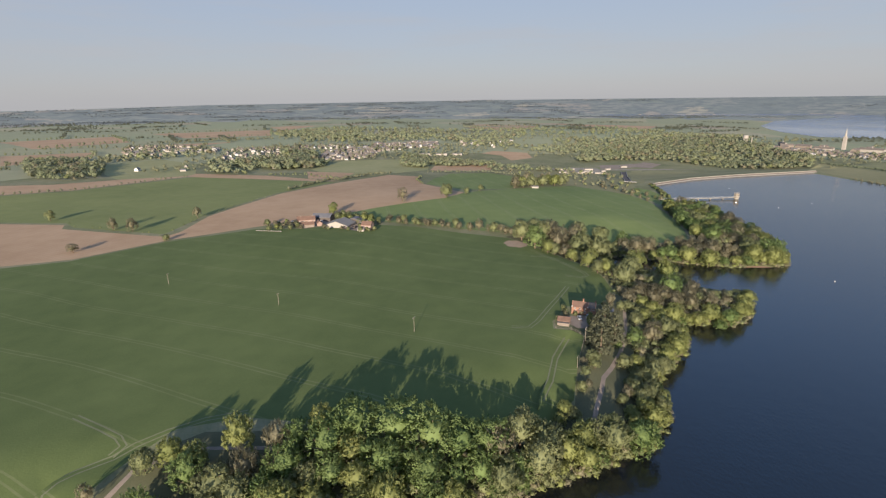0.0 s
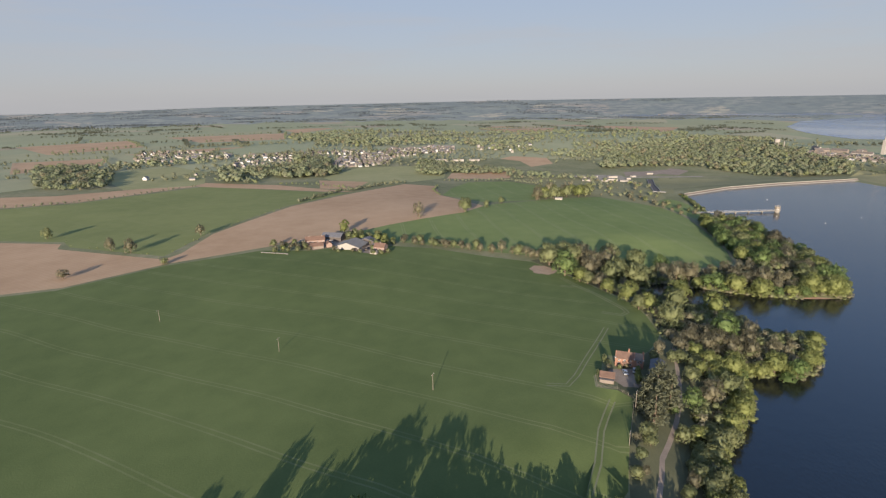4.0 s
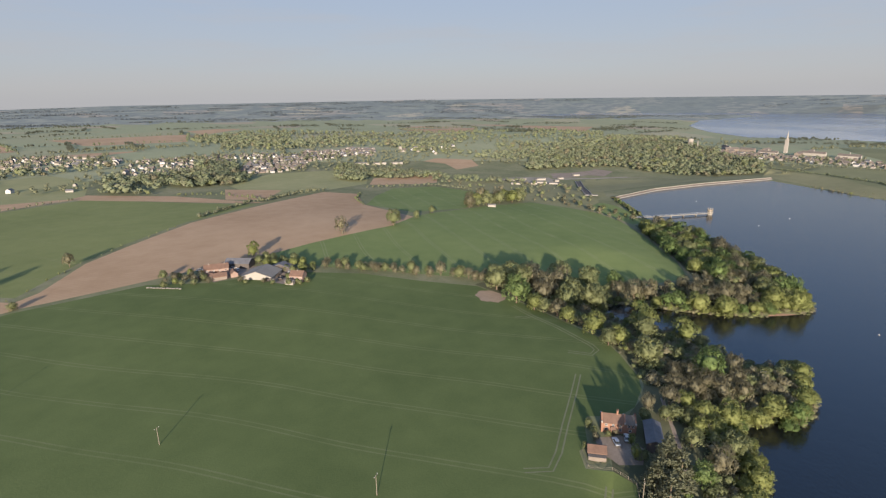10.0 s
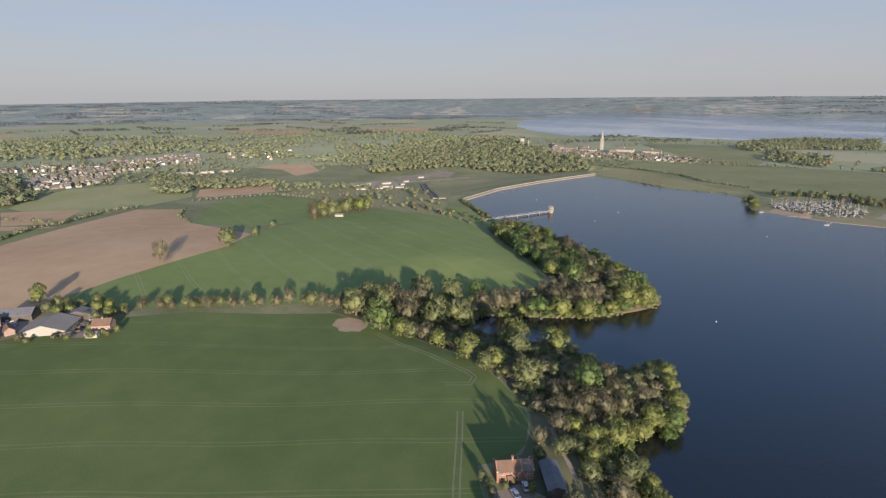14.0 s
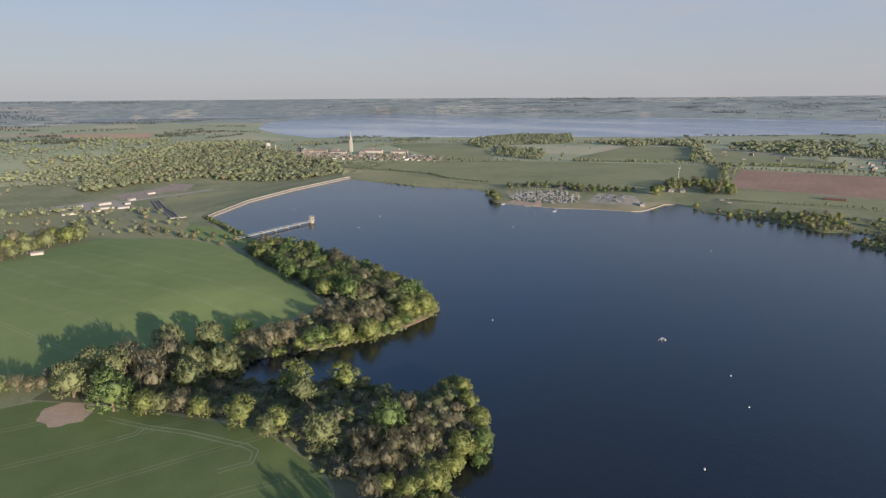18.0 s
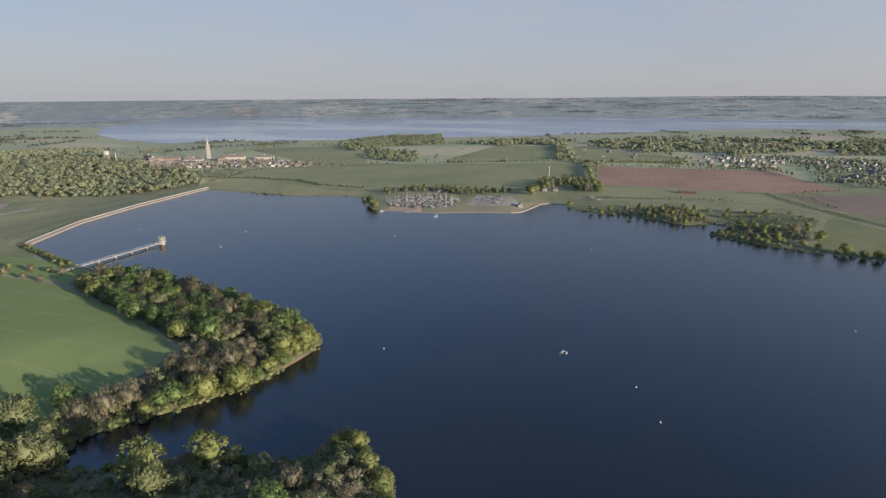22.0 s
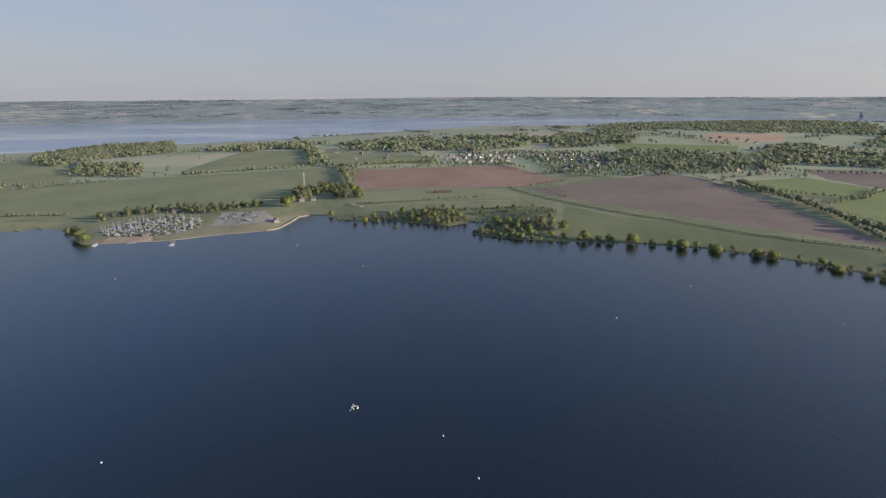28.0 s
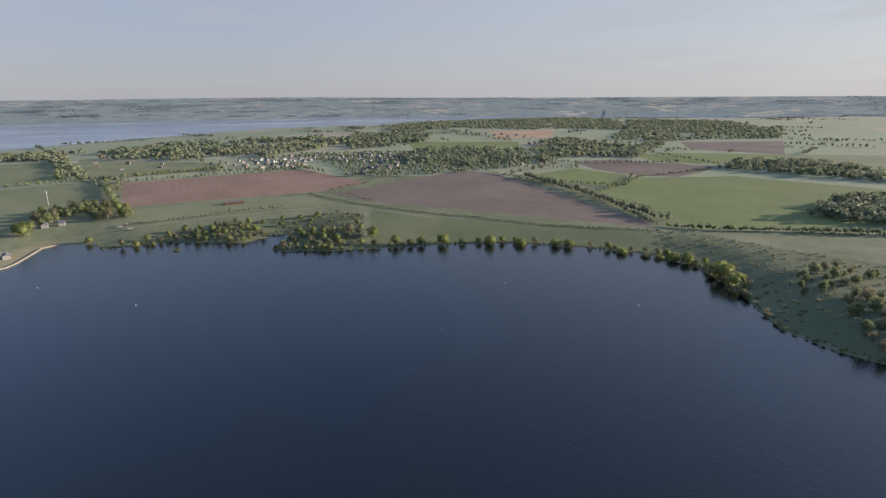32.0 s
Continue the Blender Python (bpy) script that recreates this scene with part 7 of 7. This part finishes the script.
def dinghy_proto(cover, label, mast):
    root = tagged(new("sailing_dinghy"), label, "boat", "dinghies in the boat park")
    bm = bmesh.new()
    n_ = 7
    rows = []
    for i in range(n_):
        t = i / (n_ - 1)
        w = 0.78 * math.sin(math.pi * min(1, 0.32 + 0.68 * (1 - t))) ** 0.8 if t < 1 else 0.03
        rows.append([bm.verts.new((-2.1 + 4.2 * t, y, z)) for y, z in ((-w, 0.75 + 0.1 * t), (-w * 0.75, 0.35), (0, 0.25 + 0.15 * t), (w * 0.75, 0.35), (w, 0.75 + 0.1 * t))])
    for a, b in zip(rows, rows[1:]):
        for i in range(4):
            bm.faces.new((a[i], b[i], b[i + 1], a[i + 1]))
    bm.faces.new(rows[0])
    bmesh.ops.recalc_face_normals(bm, faces=bm.faces)
    part("hull", bm, M_CANVAS, root, "dull white plastic hull")
    bm = bmesh.new()
    top = []
    for i in range(n_):
        t = i / (n_ - 1)
        w = 0.8 * math.sin(math.pi * min(1, 0.32 + 0.68 * (1 - t))) ** 0.8 if t < 1 else 0.03
        top.append([bm.verts.new((-2.1 + 4.2 * t, y, z)) for y, z in ((-w, 0.78 + 0.1 * t), (0, 1.05 + 0.25 * math.sin(3 * t)), (w, 0.78 + 0.1 * t))])
    for a, b in zip(top, top[1:]):
        for i in range(2):
            bm.faces.new((a[i], a[i + 1], b[i + 1], b[i]))
    part("cover", bm, cover, root, "cloth boat cover")
    part("trolley", boxes((-1.6, 2.4, -0.05, 0.05, 0.12, 0.2), (-0.5, -0.4, -0.8, 0.8, 0.12, 0.2), (-0.55, -0.35, -0.9, -0.8, 0.0, 0.36), (-0.55, -0.35, 0.8, 0.9, 0.0, 0.36)), M_METAL, root)
    if mast:
        bm = bmesh.new()
        rod(bm, (0.7, 0, 0.6), (0.65, 0, 6.8), 0.09, 0.06, 6)
        part("mast", bm, M_RENDER, root)
    return root


BOATS = []
spots = fill([(546, 500), (566, 519), (602, 510), (626, 480), (606, 440), (576, 432), (553, 452)], 4.1)
for x, y in rng.permutation(spots)[:205]:
    k = int(rng.choice(4, p=(0.45, 0.2, 0.1, 0.25)))
    m = pose(x, y, ground_z(x, y) + 0.02, 0, 0, float(rng.choice([20, 110, 200])) + rng.uniform(-10, 10))
    while len(BOATS) < 4:
        BOATS.append(None)
    if BOATS[k] is None:
        BOATS[k] = dinghy_proto((M_CANVAS, M_RENDER, M_BLUE, M_DARK)[k], ("white dinghy under a grey cover on its trolley", "white dinghy under a white cover with a mast", "white dinghy under a blue cover with a mast", "white dinghy under a dark cover")[k], k != 3)
        BOATS[k].matrix_basis = m
    else:
        copy_thing(BOATS[k], m)
house("clubhouse", "low brick sailing clubhouse with a tile roof", "clubhouse", 640, 480, 105, 13, 6, 2.4, 1.4, M_BRICK, M_TILE, (), 4, storeys=1)
house("boat_store", "small brick boat store near the beach", "shed", 550, 468, 105, 4.5, 3.2, 2.0, 0.9, M_BRICK, M_TILE, ())
house("cafe_hut", "low timber hut in the picnic ground", "shed", 604, 366, 20, 9, 5, 2.4, 1.0, M_RENDER, M_SHEET, ())
for k, (x, y) in enumerate(((612, 420), (618, 414), (610, 408), (622, 406), (606, 396), (628, 400), (630, 416), (636, 404), (602, 392), (622, 396))):
    car(x, y, 15 + 90 * (k % 2), (M_WHITE, M_METAL, M_BLUE, M_DARK)[k % 4], ("white car in the gravel car park", "silver car in the gravel car park", "blue car in the gravel car park", "dark car in the gravel car park")[k % 4])
for x, y, t, L in ((525, 431, 195, 6), (524, 497, 200, 6)):
    p_ = tagged(new("pontoon"), "small floating white pontoon with a gangway", "pontoon")
    p_.matrix_basis = pose(x, y, 0, 0, 0, t)
    part("float", boxes((0, L, -1.6, 1.6, -0.3, 0.45), bevel=0.08), M_WHITE, p_)
    part("gangway", boxes((-9, 0.3, -0.6, 0.6, 0.5, 0.65)), M_STONE, p_)
    bm = bmesh.new()
    rod(bm, (L * 0.6, 0, 0.4), (L * 0.6, 0, 4.2), 0.06, 0.05, 6)
    part("pile", bm, M_METAL, p_)
slip = tagged(new("slipway"), "pale concrete boat slipway into the water", "slipway")
slip.matrix_basis = pose(533, 470, 0, 0, 0, 15)
part("ramp", boxes((-6, 12, -3, 3, -1.5, 0.55)), M_STONE, slip)

# ---- mast, yard and sheds of the east bank ----
tm = tagged(new("radio_mast"), "pale telephone mast with aerials on top", "mast")
tm.matrix_basis = pose(806, 391, ground_z(806, 391), 0, 0, 0)
bm = bmesh.new()
rod(bm, (0, 0, -1), (0, 0, 14), 0.3, 0.18, 10)
part("pole", bm, M_METAL, tm)
part("platform", boxes((-1.1, 1.1, -1.1, 1.1, 13.2, 13.45)), M_METAL, tm)
for k in range(3):
    a = k * 2.094
    bm = boxes((-0.17, 0.17, -0.12, 0.12, 13.5, 15.6))
    bmesh.ops.transform(bm, matrix=Matrix.Translation((1.2 * math.cos(a), 1.2 * math.sin(a), 0)), verts=bm.verts)
    part("aerial", bm, M_WHITE, tm)
house("long_shed", "long low dark red shed beside the soil field", "shed", 740, 203, 102, 20, 5, 2.6, 1.0, plain("dark_red_board", (0.085, 0.045, 0.038), 0.85, 0, 0.25, 0.8), M_TILE, ())
for x, y, t, L in ((685, 362, 10, 7), (690, 350, 100, 6), (704, 364, 10, 8)):
    house("yard_house", "white house among yard trees", "house", x, y, t, L * 0.8, 5, 2.8, 1.8, M_RENDER, M_SLATE, ())
van_label = "white camping van parked on the grass"
for k, (x, y) in enumerate(((655, 290), (664, 300))):
    if k == 0:
        van = tagged(new("camping_van"), van_label, "van", "camping vans on the grass")
        part("body", boxes((-2.0, 2.0, -0.85, 0.85, 0.4, 1.9), bevel=0.2), M_RENDER, van)
        part("windscreen", boxes((1.82, 2.03, -0.7, 0.7, 1.1, 1.65)), M_GLASS, van)
        for wx in (-1.5, 1.5):
            for wy in (-0.9, 0.9):
                bm = bmesh.new()
                rod(bm, (wx * 0.8, wy * 0.85 - 0.12, 0.36), (wx * 0.8, wy * 0.85 + 0.12, 0.36), 0.36, 0.36, 10)
                part("wheel", bm, M_DARK, van)
        van.matrix_basis = pose(x, y, ground_z(x, y), 0, 0, 100)
    else:
        copy_thing(van, pose(x, y, ground_z(x, y), 0, 0, 100 + rng.uniform(-15, 15)))

# ---- buoys and rafts ----
buoy = None
for x, y in ((240, 314), (256, 196), (463, 258), (182, 187), (233, 184), (353, 661), (341, 540), (389, 561), (434, 426), (520, 323), (419, 36), (366, 100), (357, -20), (514, 100)):
    m = pose(x, y, 0, 0, 0, float(rng.uniform(0, 360))) @ Matrix.Diagonal((0.48, 0.48, 0.48, 1))
    if buoy is None:
        buoy = tagged(new("buoy"), "white round mooring buoy on the water", "buoy", "buoys on the reservoir")
        bm = bmesh.new()
        turned(bm, [(0.35, -0.5), (0.75, -0.2), (0.85, 0.15), (0.7, 0.6), (0.3, 0.85)], 14)
        part("float", bm, M_WHITE, buoy)
        bm = bmesh.new()
        turned(bm, [(0.22, 0.85), (0.18, 1.5), (0.06, 1.7)], 10)
        part("top_mark", bm, M_RENDER, buoy, "pale grey top mark")
        buoy.matrix_basis = m
    else:
        copy_thing(buoy, m @ Matrix.Diagonal((1 / 0.48, 1 / 0.48, 1 / 0.48, 1)))
raft = tagged(new("mooring_raft"), "white horseshoe shaped float on the dark water", "raft")
raft.matrix_basis = pose(274.5, 232, 0, 0, 0, 200)
bm = bmesh.new()
arc = [(1.05 * math.cos(a), 1.3 * math.sin(a), 0.22) for a in np.linspace(0.5, 5.8, 12)]
rings = []
for i, q in enumerate(arc):
    d = (Vector(arc[min(i + 1, 11)]) - Vector(arc[max(i - 1, 0)])).normalized()
    side = d.cross(Vector((0, 0, 1)))
    rings.append([bm.verts.new(Vector(q) + side * 0.3 * math.cos(k * math.pi / 4) + Vector((0, 0, 0.3 * math.sin(k * math.pi / 4)))) for k in range(8)])
for a, b in zip(rings, rings[1:]):
    for k in range(8):
        bm.faces.new((a[k], b[k], b[(k + 1) % 8], a[(k + 1) % 8]))
bm.faces.new(rings[0])
bm.faces.new(rings[-1][::-1])
bmesh.ops.recalc_face_normals(bm, faces=bm.faces)
part("float", bm, M_WHITE, raft, "white tubular float")
part("deck", boxes((-1.0, -0.2, -0.7, 0.7, 0.3, 0.42), bevel=0.03), M_METAL, raft, "grey deck board")
bm = bmesh.new()
rod(bm, (-0.6, 0, 0.4), (-0.6, 0, 1.5), 0.06, 0.04, 6)
part("pole", bm, M_METAL, raft)
for x, y in ((276.9, 233.2), (272.6, 233.6)):
    copy_thing(buoy, pose(x, y, 0) @ Matrix.Diagonal((0.75, 0.75, 0.6, 1)))

# ---- stone edging of the east shore ----
edging = tagged(new("shore_edging"), "low pale stone edging along the sandy shore", "kerb", kind="structure")
part("edge_stones", sweep([(524, 500), (527, 490), (532, 463), (538, 438), (558, 403), (571, 367)], [(-0.5, -0.4), (-0.4, 0.28), (0.5, 0.34), (0.7, 0.05)]), M_PALEGRAVEL, edging)
part("retaining_wall", sweep([(571, 366), (578, 358.5), (588, 355.5), (608, 353), (630, 351), (638, 342)], [(-0.7, -0.5), (-0.6, 0.75), (0.5, 0.8), (0.6, 0.1)]), M_PALEGRAVEL, edging, "pale stone retaining wall")
